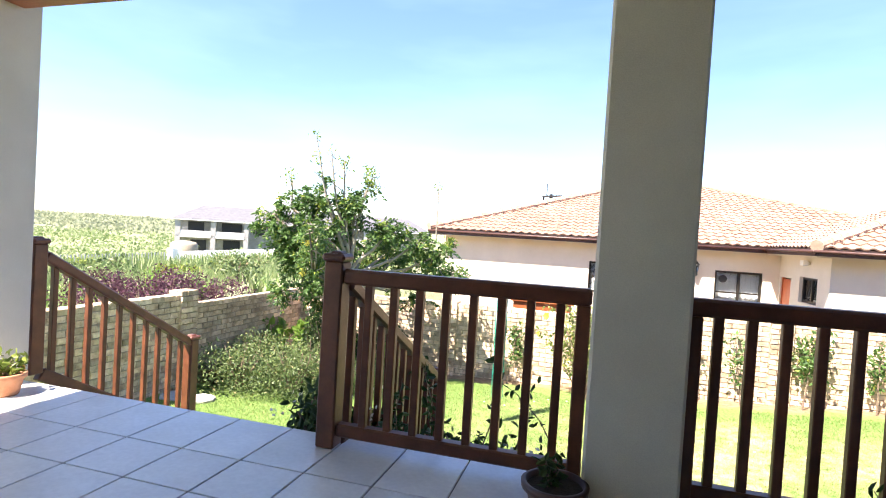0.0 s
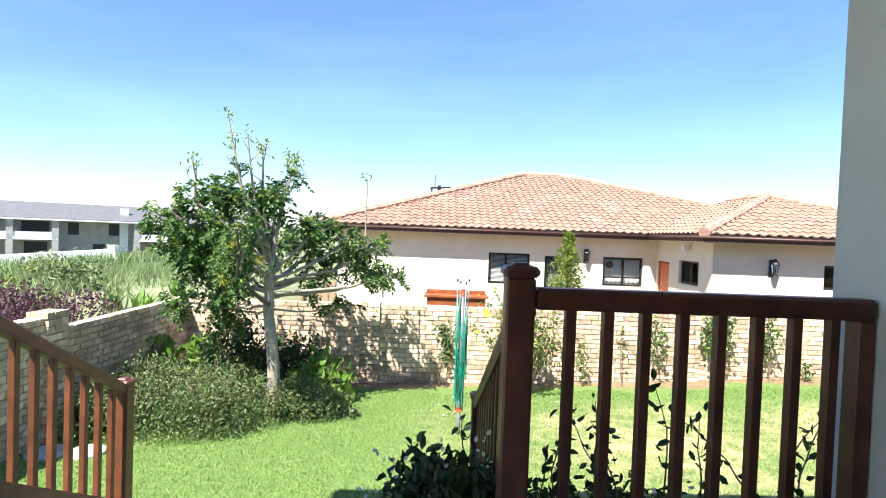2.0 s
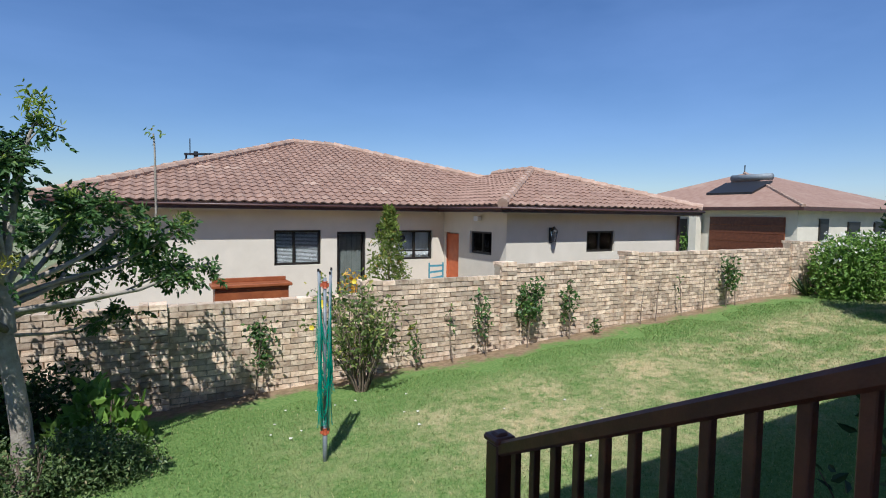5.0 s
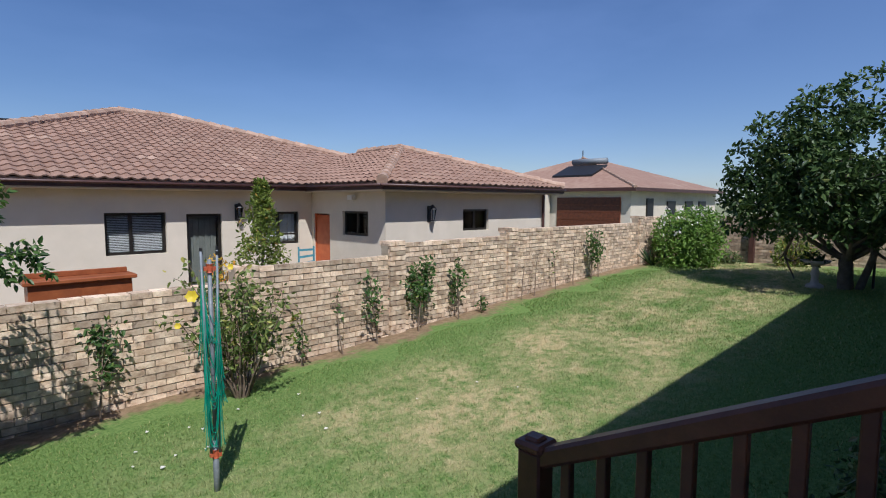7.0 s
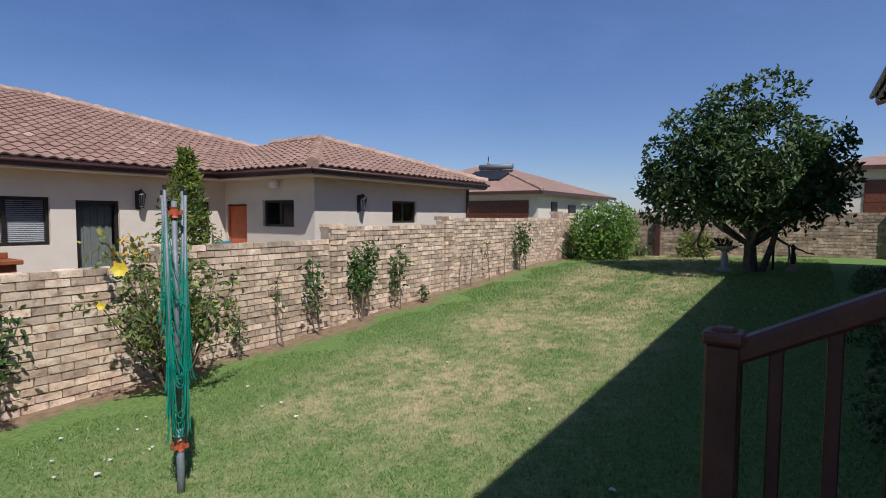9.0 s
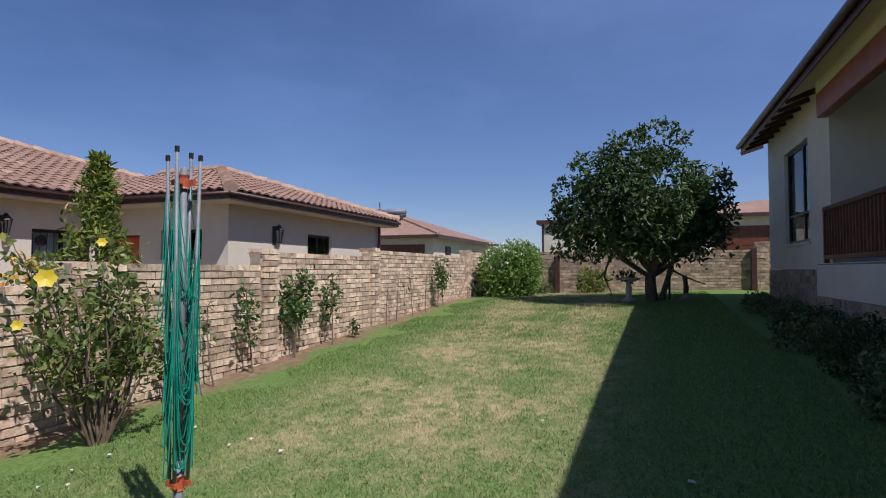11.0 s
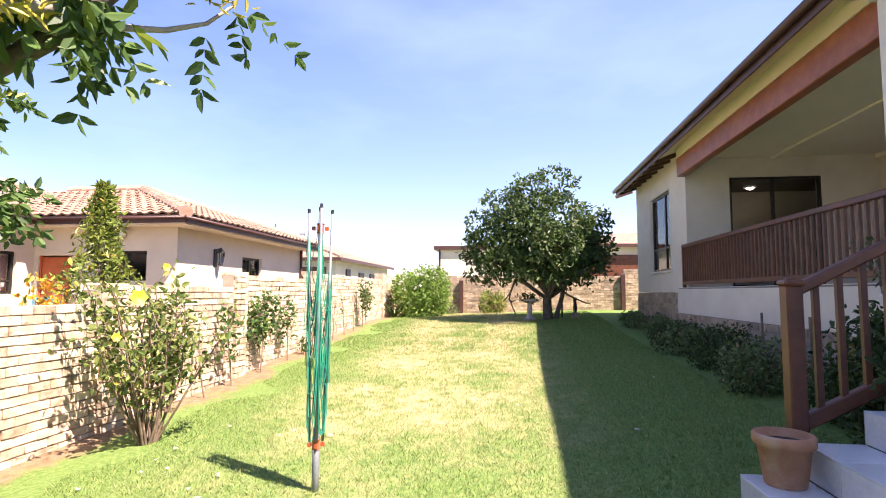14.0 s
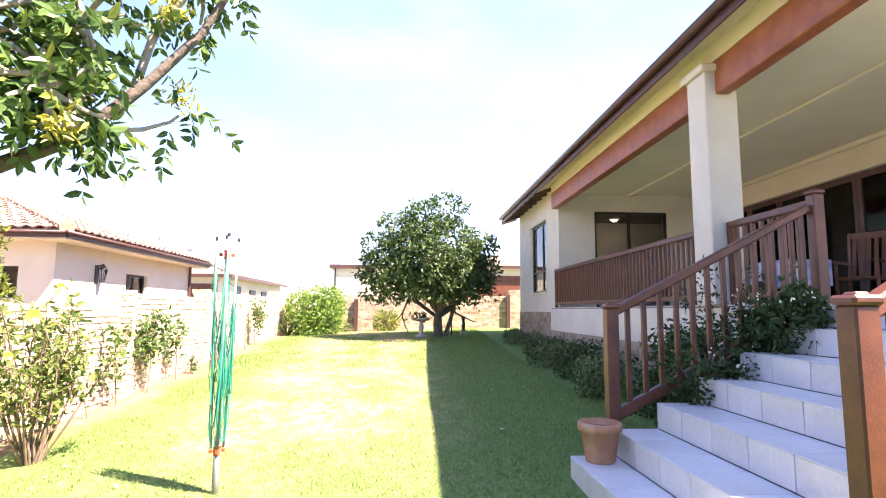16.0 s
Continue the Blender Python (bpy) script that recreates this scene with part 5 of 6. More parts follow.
# ---------- folded rotary clothes line ----------
px, py = -1.2, 7.46
pz = lawn_z(px, py)
dryer = thing("clothes_dryer", (px, py, pz), "folded grey rotary clothes line with green cords on the lawn", "clothes line")
bm = bmesh.new()
tube(bm, (px, py, pz - 0.1), (px, py, -1.05), 0.024, seg=14)
tube(bm, (px, py, -1.06), (px, py, 0.42), 0.017, seg=14)
part("pole", bm, M_STEEL, dryer, "grey steel pole", True)
for z, r in ((0.35, 0.024), (-1.16, 0.026)):
    bm = bmesh.new()
    lathe(bm, (px, py, z), [(0.03, -0.035), (r, -0.025), (r, 0.02), (0.03, 0.035)], 12)
    for k in range(4):
        a = k * math.pi / 2 + 0.4
        box(bm, px + 0.045 * math.cos(a) - 0.012, px + 0.045 * math.cos(a) + 0.012, py + 0.045 * math.sin(a) - 0.012, py + 0.045 * math.sin(a) + 0.012, z - 0.015, z + 0.012)
    part("hub", bm, M_CLAMP, dryer, "orange plastic hub")
arms = []
for k in range(4):
    a = k * math.pi / 2 + 0.4
    lo = Vector((px + 0.045 * math.cos(a), py + 0.045 * math.sin(a), -1.14))
    hi = Vector((px + 0.082 * math.cos(a), py + 0.082 * math.sin(a), 0.49 - 0.03 * (k % 2)))
    bm = bmesh.new()
    tube(bm, lo, hi, 0.0095, seg=8)
    arm = part("arm", bm, M_STEEL, dryer, smooth=True)
    bm = bmesh.new()
    tube(bm, hi, hi + Vector((0, 0, 0.028)), 0.0115, seg=8)
    part("end_cap", bm, M_BLACK, arm, "black end cap")
    arms.append((lo, hi))
segs = []
for i in range(84):
    k = int(RNG.integers(4))
    (l0, h0), (l1, h1) = arms[k], arms[(k + 1) % 4]
    f = RNG.uniform(0.45, 1.0)
    a, b = l0.lerp(h0, f), l1.lerp(h1, f)
    sag = RNG.uniform(0.3, 0.95) * min(1.0, (a.z + 1.25) / 1.0)
    side = Vector((RNG.uniform(-0.045, 0.045), RNG.uniform(-0.045, 0.045), 0))
    prev = a
    for j in range(1, 11):
        t = j / 10
        q = a.lerp(b, t) + Vector((0, 0, -sag * (1 - (2 * t - 1) ** 4))) + side * math.sin(math.pi * t)
        q.z = max(q.z, -1.12 + 0.05 * abs(math.sin(i * 1.7)))
        segs.append((prev, q, 0.0028, 0.0028))
        prev = q
v, f = limbs_mesh(segs, 5)
cords = mesh_part("cord", v, f, M_LINE, dryer, "slack green plastic cords")

# ---------- pots ----------
def plant_pot(x, y, z, r, h, label, leaf=None, n=0, size=0.05, spread=0.14, tall=0.2, clay=M_TERRA):
    p = thing("plant_pot", (x, y, z), label, "plant pot", "terracotta pots")
    bm = bmesh.new()
    lathe(bm, (x, y, z), [(r * 0.66, 0.0), (r * 0.70, 0.01), (r * 0.90, h * 0.78), (r * 1.03, h * 0.79), (r * 1.05, h * 0.97), (r, h), (r * 0.90, h), (r * 0.86, h * 0.8)], 28)
    body = part("pot", bm, clay, p, "", True)
    bm = bmesh.new()
    lathe(bm, (x, y, z), [(r * 0.5, h * 0.8), (r * 0.87, h * 0.83), (r * 0.4, h * 0.86)], 20)
    part("soil", bm, M_SOIL, p, "dark potting soil")
    if n:
        segs, pts = [], []
        for k in range(max(5, n // 12)):
            q = wander((x + RNG.uniform(-0.4, 0.4) * r, y + RNG.uniform(-0.4, 0.4) * r, z + h * 0.8), (RNG.normal() * spread * 3, RNG.normal() * spread * 3, 1), tall * RNG.uniform(0.6, 1.2), 0.005, 0.002, 4, segs, 0.3)
            pts += [np.array(w) + RNG.normal(size=3) * 0.015 for w in q[1:] for _ in range(3)]
        v, f = limbs_mesh(segs, 5)
        mesh_part("branching", v, f, M_TWIG, p)
        leaf_part("foliage", pts, size, leaf, p, down=-0.1, width=0.5)
    return p


plant_pot(-1.53, 4.57, -6 * RISE, 0.155, 0.285, "terracotta pot of dark soil on the bottom step")
plant_pot(-3.30, 2.40, 0.0, 0.105, 0.13, "low terracotta pot of succulents by the column", M_LEAF_CONE, 120, 0.05, 0.2, 0.12)
plant_pot(-0.10, 2.28, 0.0, 0.13, 0.13, "dark clay pot with straggling plant on the verandah", M_LEAF_DARK, 60, 0.045, 0.25, 0.13, M_FASCIA)
plant_pot(1.05, 2.28, 0.0, 0.15, 0.12, "dark clay pot with leafy plant behind the balustrade", M_LEAF_DARK, 70, 0.05, 0.12, 0.2, M_FASCIA)

plant_pot(-5.82, 7.35, lawn_z(-5.82, 7.35), 0.2, 0.32, "dark clay pot standing by the west wall", clay=M_FASCIA)
plant_pot(-5.86, 7.85, lawn_z(-5.86, 7.85), 0.17, 0.26, "terracotta pot standing by the west wall")

# ---------- verandah furniture ----------
def rocking_chair(x, y, turn):
    c = thing("rocking_chair", (0, 0, 0), "red-brown timber rocking chair on the verandah", "chair")
    def put(name, bm):
        return part(name, bm, M_WOOD, c)
    put("seat", boxed(-0.25, 0.25, -0.25, 0.25, 0.40, 0.44, 0.01))
    for sx in (-0.25, 0.25):
        for sy, top in ((-0.22, 1.12), (0.22, 0.66)):
            bm = bmesh.new()
            bar(bm, (sx, sy, 0.05), (sx, sy - (0.14 if sy < 0 else 0), top), 0.04, 0.04, 0.006)
            put("leg", bm)
        bm = bmesh.new()
        bar(bm, (sx, -0.32, 0.66), (sx, 0.28, 0.66), 0.06, 0.03, 0.006)
        put("armrest", bm)
        bm = bmesh.new()
        pr = None
        for i in range(9):
            t = -1 + i / 4
            q = (sx, t * 0.48, 0.025 + 0.10 * t * t)
            if pr:
                bar(bm, pr, q, 0.035, 0.05)
            pr = q
        put("rocker", bm)
    for i in range(5):
        xx = -0.18 + i * 0.09
        bm = bmesh.new()
        bar(bm, (xx, -0.22, 0.45), (xx, -0.35, 1.05), 0.05, 0.015)
        put("back_slat", bm)
    bm = bmesh.new()
    bar(bm, (-0.27, -0.36, 1.08), (0.27, -0.36, 1.08), 0.03, 0.10, 0.008)
    put("top_rail", bm)
    c.matrix_basis = pose(x, y, 0, 0, 0, turn)
    return c


rocking_chair(1.75, -0.55, 30)
tb = thing("verandah_table", (2.1, 0.4, 0), "low timber table standing on the verandah", "table")
part("tabletop", boxed(1.6, 3.0, 0.1, 0.7, 0.62, 0.66, 0.008), M_WOOD, tb)
for sx in (1.66, 2.94):
    for sy in (0.16, 0.64):
        part("leg", boxed(sx - 0.03, sx + 0.03, sy - 0.03, sy + 0.03, 0.0, 0.62, 0.005), M_WOOD, tb)
M_CLOTH = surf("blue_and_white_cloth", (0.62, 0.64, 0.68), (0.05, 0.14, 0.5), 4.5, 0.85, 0.2, 60)
bm = bmesh.new()
for i in range(14):
    x = 1.57 + i * 0.1045
    box(bm, x, x + 0.1045, 0.07 + 0.008 * (i % 2), 0.08 + 0.008 * (i % 2), 0.3, 0.665)
    box(bm, x, x + 0.1045, 0.72 - 0.008 * (i % 2), 0.73 - 0.008 * (i % 2), 0.3, 0.665)
box(bm, 1.57, 3.033, 0.07, 0.73, 0.6615, 0.669)
for i in range(6):
    y = 0.07 + i * 0.11
    box(bm, 1.56 + 0.008 * (i % 2), 1.57 + 0.008 * (i % 2), y, y + 0.11, 0.3, 0.665)
tagged(part("tablecloth", bm, M_CLOTH), "white and blue cloth hanging over the verandah table", "tablecloth")

# ---------- neighbour's yard ----------
ob = thing("timber_planter", (-1.1, 12.6, -0.6), "orange-brown timber bar top behind the brick wall", "planter")
gz = ground_z(-1.1, 12.6)
part("top_board", boxed(-1.82, -0.40, 12.40, 12.85, -0.31, -0.25, 0.01), M_BEAM, ob)
part("back_board", boxed(-1.78, -0.44, 12.80, 12.84, -0.25, -0.17, 0.006), M_BEAM, ob)
part("front_panel", boxed(-1.76, -0.46, 12.46, 12.50, gz, -0.31, 0.004), M_BEAM, ob)
for x in (-1.76, -0.50):
    part("side_panel", boxed(x, x + 0.04, 12.50, 12.80, gz, -0.31, 0.004), M_BEAM, ob)

M_TEAL = surf("turquoise_paint", (0.04, 0.20, 0.26), (0.09, 0.30, 0.36), 8, 0.5, 0.1, 60)
cx, cy = 3.72, 14.2
cg = ground_z(cx, cy)
ch = thing("garden_chair", (cx, cy, cg), "turquoise painted metal garden chair by the red door", "chair")
part("seat", boxed(cx - 0.22, cx + 0.22, cy - 0.2, cy + 0.2, cg + 0.46, cg + 0.49, 0.01), M_TEAL, ch)
for dx in (-0.2, 0.2):
    for dy in (-0.18, 0.18):
        part("leg", boxed(cx + dx - 0.015, cx + dx + 0.015, cy + dy - 0.015, cy + dy + 0.015, cg, cg + 0.46), M_TEAL, ch)
    part("back_post", boxed(cx + dx - 0.015, cx + dx + 0.015, cy + 0.17, cy + 0.2, cg + 0.49, cg + 0.98), M_TEAL, ch)
for k in range(3):
    bm = bmesh.new()
    bar(bm, (cx - 0.2, cy + 0.185, cg + 0.56 + 0.17 * k), (cx + 0.2, cy + 0.185, cg + 0.62 + 0.14 * k), 0.02, 0.05)
    part("back_slat", bm, M_TEAL, ch)

# chimney cowl and dish on the neighbour's roof
cw = thing("roof_cowl", (-1.6, 18.9, 2.4), "black metal roof cowl and aerial on the tiled ridge", "cowl")
bm = bmesh.new()
tube(bm, (-1.6, 18.9, 2.2), (-1.6, 18.9, 2.75), 0.06, seg=10)
part("flue", bm, M_BLACK, cw)
bm = bmesh.new()
bar(bm, (-1.9, 18.9, 2.66), (-1.15, 18.9, 2.70), 0.18, 0.05)
bar(bm, (-1.85, 18.9, 2.66), (-1.85, 18.9, 2.45), 0.05, 0.05)
bar(bm, (-1.2, 18.9, 2.68), (-1.2, 18.9, 2.45), 0.05, 0.05)
part("hood", bm, M_BLACK, cw)
bm = bmesh.new()
tube(bm, (-1.75, 18.9, 2.68), (-1.75, 18.9, 3.1), 0.015, seg=6)
part("aerial", bm, M_BLACK, cw)

# ---------- far end of the lawn ----------
bx, by = 10.55, 5.6
bz = lawn_z(bx, by)
bb = thing("bird_bath", (bx, by, bz), "pale concrete bird bath with a small plant", "bird bath")
M_CONC = surf("pale_concrete", (0.34, 0.33, 0.30), (0.46, 0.44, 0.41), 9, 0.9, 0.4, 70)
bm = bmesh.new()
lathe(bm, (bx, by, bz), [(0.17, 0), (0.16, 0.06), (0.08, 0.1), (0.06, 0.2), (0.085, 0.3), (0.055, 0.4), (0.08, 0.47)], 18)
part("pedestal", bm, M_CONC, bb, "", True)
bm = bmesh.new()
lathe(bm, (bx, by, bz), [(0.08, 0.47), (0.24, 0.53), (0.28, 0.58), (0.26, 0.58), (0.10, 0.52)], 20)
part("bowl", bm, M_CONC, bb, "", True)
pts = [np.array((bx, by, bz + 0.64)) + RNG.normal(size=3) * np.array((0.14, 0.14, 0.07)) for _ in range(160)]
tagged(leaf_part("plant", pts, 0.09, M_LEAF_DARK, bb), "small dark plant", kind="stuff")
bm = bmesh.new()
tube(bm, (10.88, 4.67, lawn_z(10.88, 4.67)), (10.88, 4.67, 0.12), 0.025, seg=8)
tagged(part("garden_stake", bm, M_BLACK), "thin dark stake standing beside the tree", "stake")
orn = thing("garden_ornament", (10.9, 4.3, lawn_z(10.9, 4.3)), "small dark garden ornament on a stone foot", "ornament")
bm = bmesh.new()
lathe(bm, (10.9, 4.3, lawn_z(10.9, 4.3)), [(0.14, -0.02), (0.12, 0.07), (0.06, 0.16)], 10)
part("foot", bm, M_STONE, orn)
bm = bmesh.new()
lathe(bm, (10.9, 4.3, lawn_z(10.9, 4.3) + 0.15), [(0.045, 0), (0.065, 0.14), (0.035, 0.30), (0.05, 0.37), (0.015, 0.44)], 10)
part("figure", bm, M_BLACK, orn)
for x in (1.2, 1.6, 2.3):
    bm = bmesh.new()
    tube(bm, (x, 3.0, lawn_z(x, 3.0)), (x + 0.02, 3.0, -0.35 + 0.1 * (x == 1.6)), 0.02, 0.014, 6)
    tagged(part("garden_stake", bm, M_TWIG), "weathered stake in the bed below the verandah", "stake", "bed stakes")

# ---------- houses further off ----------
def far_house(name, x0, x1, y0, y1, z0, ze, apex, label, roof_mat=M_TILE_ROOF, wall_mat=M_RENDER, over=0.5):
    h = thing(name, ((x0 + x1) / 2, (y0 + y1) / 2, z0), label, "house")
    for a, b, c, d in ((x0, x1, y0, y0 + 0.25), (x0, x1, y1 - 0.25, y1), (x0, x0 + 0.25, y0 + 0.25, y1 - 0.25), (x1 - 0.25, x1, y0 + 0.25, y1 - 0.25)):
        part("wall", boxed(a, b, c, d, z0, ze), wall_mat, h)
    e = [(x0 - over, y0 - over, ze), (x1 + over, y0 - over, ze), (x1 + over, y1 + over, ze), (x0 - over, y1 + over, ze)]
    r1, r2 = apex
    for pts in ([e[3], e[0], r1], [e[0], e[1], r2, r1], [e[1], e[2], r2], [e[2], e[3], r1, r2]):
        bm = bmesh.new()
        slab(bm, pts, 0.08)
        part("roof_slope", bm, roof_mat, h)
    bm = boxed(x0 - over - 0.03, x1 + over, y0 - over - 0.03, y0 - over, ze - 0.22, ze - 0.02)
    box(bm, x0 - over - 0.03, x0 - over, y0 - over, y1 + over, ze - 0.22, ze - 0.02)
    part("fascia", bm, M_FASCIA, h)
    return h


def garage_door(parent, x, y0, y1, z0, z1, slats=6):
    d = part("garage_door", boxed(x - 0.06, x - 0.02, y0, y1, z0, z1), M_BEAM, parent, "brown timber garage door")
    for i in range(slats):
        za, zb = z0 + (z1 - z0) * i / slats, z0 + (z1 - z0) * (i + 1) / slats
        part("board", boxed(x - 0.085, x - 0.062, y0 + 0.03, y1 - 0.03, za + 0.015, zb - 0.015), M_WOOD, d)


def dark_window(parent, x0, x1, y0, y1, z0, z1):
    w = part("window", boxed(x0, x1, y0, y1, z0, z1), M_BRONZE, parent)
    g = 0.06
    if x1 - x0 < y1 - y0:
        part("pane", boxed(x0 - 0.01, x0 - 0.004, y0 + g, y1 - g, z0 + g, z1 - g), M_BLACK, w)
    else:
        part("pane", boxed(x0 + g, x1 - g, y0 - 0.01, y0 - 0.004, z0 + g, z1 - g), M_BLACK, w)


h2 = far_house("garage_house", 27.0, 41.0, 17.7, 31.0, -1.8, 1.78, ((33.0, 24.5, 4.2), (35.0, 24.4, 4.2)), "cream house with brown garage door and solar heater on tiled roof")
garage_door(h2, 27.0, 18.3, 22.7, -1.6, 1.2)
# porch beside the garage: front door, column and potted plants
part("door", boxed(26.93, 26.98, 24.3, 25.3, -1.6, 1.05), M_BRONZE, h2, "dark front door under the porch")
part("column", boxed(26.3, 26.8, 23.15, 23.65, -1.8, 1.72), M_RENDER, h2, "square cream porch column")
for y, z in ((24.0, -0.4), (25.6, 0.3)):
    pts = np.array((26.6, y, z)) + RNG.normal(size=(220, 3)) * np.array((0.16, 0.2, 0.28))
    tagged(leaf_part("porch_plant", pts, 0.16, M_LEAF_BRIGHT, h2), "green plant hanging in the porch", kind="stuff")
dark_window(h2, 29.0, 29.9, 17.62, 17.7, -0.2, 1.15)
for x in (32.0, 35.0, 37.5):
    dark_window(h2, x, x + 1.3, 17.62, 17.7, 0.1, 1.0)
bm = bmesh.new()
tube(bm, (33.0, 24.5, 4.1), (33.0, 24.5, 4.75), 0.04, seg=6)
part("vent_pipe", bm, M_BLACK, h2)
prev = None
for i in range(26):
    t = i / 25
    a = Vector((26.5, 17.2, 1.8)).lerp(Vector((33.0, 24.5, 4.22)), t)
    bm = bmesh.new()
    tube(bm, a, a.lerp(Vector((33.0, 24.5, 4.22)), 0.9 / max(25 - i, 1) if i < 25 else 0.01) + Vector((0.001, 0.001, 0.002)), 0.11, 0.10, 7)
    part("ridge_cap", bm, M_RIDGE, h2)
sh = thing("solar_heater", (29.8, 22.6, 3.0), "solar water heater panel and tank on the tiled roof", "solar heater")
hip = lambda x: 1.78 + (x - 26.5) * (4.2 - 1.78) / 6.5
bm = bmesh.new()
slab(bm, [(28.6, 21.2, hip(28.6) + 0.14), (28.6, 24.2, hip(28.6) + 0.14), (30.6, 24.2, hip(30.6) + 0.14), (30.6, 21.2, hip(30.6) + 0.14)], 0.12)
part("panel", bm, M_BLACK, sh, "dark glass collector panel")
bm = bmesh.new()
tube(bm, (30.9, 21.4, hip(30.9) + 0.30), (30.9, 24.0, hip(30.9) + 0.30), 0.21, seg=16)
part("tank", bm, M_STEEL, sh, "grey cylindrical tank", True)

h3 = far_house("end_house", 31.0, 45.0, -14.0, 2.8, -1.4, 3.05, ((37.0, -2.0, 4.45), (37.2, -8.0, 4.45)), "cream house with red-brown garage door beyond the far wall")
garage_door(h3, 31.0, -4.5, 1.2, -1.0, 2.35)
h4 = thing("flat_roofed_house", (32, 8, -1.2), "plain cream building with dark flat fascia beyond the far wall", "house")
part("wall", boxed(31.0, 38.0, 2.9, 11.1, -1.5, 2.75), M_RENDER, h4)
part("roof_edge", boxed(30.75, 38.2, 2.85, 11.4, 2.75, 3.0), M_FASCIA, h4)
bm = bmesh.new()
tube(bm, (30.9, 11.0, -1.5), (30.9, 11.0, 2.75), 0.06, seg=8)
part("downpipe", bm, M_BLACK, h4)

def draw_in(ob, centre, f):
    c = Matrix.Translation(centre)
    ob.matrix_basis = c @ Matrix.Diagonal((f, f, f, 1)) @ c.inverted() @ ob.matrix_basis


draw_in(h2, (-2.9, 3.2, 0.9), 0.81)
draw_in(sh, (-2.9, 3.2, 0.9), 0.81)
draw_in(h3, (-4.2, 5.9, -0.12), 0.78)
draw_in(h4, (-4.2, 5.9, -0.12), 0.78)

M_GREYWALL = surf("grey_house_plaster", (0.30, 0.29, 0.27), (0.38, 0.37, 0.35), 1.5, 0.85, 0.2, 40)
# white two-storey house across the field, built square and then turned to face the garden
wh = thing("white_double_storey_house", (0, 0, 0), "pale grey two-storey house with balconies and grey roof across the field", "house")
part("wall", boxed(-12, 26, 2.4, 11, -0.5, 5.0), M_GREYWALL, wh)
for i, x in enumerate((-12, -7.2, -2.6, 6.5, 15.5, 25.4)):
    part("pillar", boxed(x, x + 0.7, 0.0, 0.7, -0.5, 5.0), M_GREYWALL, wh)
part("balcony", boxed(-12, -2.0, 0.0, 2.4, 2.5, 2.8), M_WHITE, wh)
part("balcony", boxed(6.5, 16.2, 0.0, 2.4, 2.5, 2.8), M_WHITE, wh)
for a, b in ((-11.3, -7.2), (-6.5, -2.6), (7.2, 15.5)):
    part("parapet", boxed(a, b, 0.1, 0.22, 2.8, 3.5), M_WHITE, wh)
part("roof_edge", boxed(-12.5, 26.5, -0.3, 11.4, 5.0, 5.18), M_WHITE, wh)
bm = bmesh.new()
slab(bm, [(-12.5, -0.3, 5.24), (26.5, -0.3, 5.24), (24.0, 5.5, 7.4), (-9.0, 5.5, 7.4)], 0.05)
slab(bm, [(26.5, 11.4, 5.24), (-12.5, 11.4, 5.24), (-9.0, 5.5, 7.4), (24.0, 5.5, 7.4)], 0.05)
slab(bm, [(-12.5, 11.4, 5.24), (-12.5, -0.3, 5.24), (-9.0, 5.5, 7.4)], 0.05)
part("roof", bm, M_GREYROOF, wh)
for a, b, c, d in ((-10.2, -8.0, 0.0, 2.1), (-5.6, -3.2, 0.0, 2.2), (-5.9, -3.0, 3.0, 4.8), (-10.6, -8.4, 3.0, 4.8), (-1.0, 0.2, 3.2, 4.8), (1.8, 3.2, 0.4, 2.0), (3.6, 4.8, 3.2, 4.8), (8.0, 10.5, 3.0, 4.75), (11.5, 14.6, 3.0, 4.75), (8.5, 13.0, 0.0, 2.1), (18.0, 20.0, 3.0, 4.8)):
    w = part("window", boxed(a, b, 2.32, 2.4, c, d), M_BRONZE, wh)
    part("pane", boxed(a + 0.08, (a + b) / 2 - 0.04, 2.30, 2.318, c + 0.08, d - 0.08), M_BLACK, w)
    part("pane", boxed((a + b) / 2 + 0.04, b - 0.08, 2.30, 2.318, c + 0.08, d - 0.08), M_BLACK, w)
part("chimney", boxed(4.9, 5.9, 2.0, 2.39, -0.5, 7.0), M_WHITE, wh)
WHA = pose(-48.8, 70.6, ground_z(-48, 71) + 0.6, 0, 0, 33)
wh.matrix_basis = WHA

# boundary wall, gate piers and water tank before it
fw = thing("white_boundary_wall", (-40, 40, -5), "long white boundary wall with a slatted gate across the field", "wall")
for a, b in (((-41.5, 45.0), (-33, 52.5)),):
    bm = bmesh.new()
    za = ground_z(*a)
    bar(bm, (*a, za + 0.7), (*b, ground_z(*b) + 0.7), 0.25, 1.9)
    part("wall_panel", bm, M_WHITE, fw)
for x, y in ((-52, 36), (-41.5, 45.0), (-33, 52.5)):
    z = ground_z(x, y)
    part("pier", boxed(x - 0.35, x + 0.35, y - 0.35, y + 0.35, z - 0.3, z + 2.0), M_WHITE, fw)
for i in range(46):
    t = (i + 0.5) / 46
    x, y = -51.6 + 9.9 * t, 36.4 + 8.4 * t
    z = ground_z(x, y)
    part("gate_slat", boxed(x - 0.05, x + 0.05, y - 0.03, y + 0.03, z, z + 1.6), M_STEEL, fw)
tk = thing("water_tank", (-49, 55, ground_z(-49, 55)), "round grey-brown water tank by the grey house", "tank")
bm = bmesh.new()
lathe(bm, (-49, 55, ground_z(-49, 55)), [(1.6, -0.2), (1.6, 2.6), (1.3, 2.95), (0.4, 3.1)], 24)
part("tank", bm, M_MORTAR, tk, "", True)

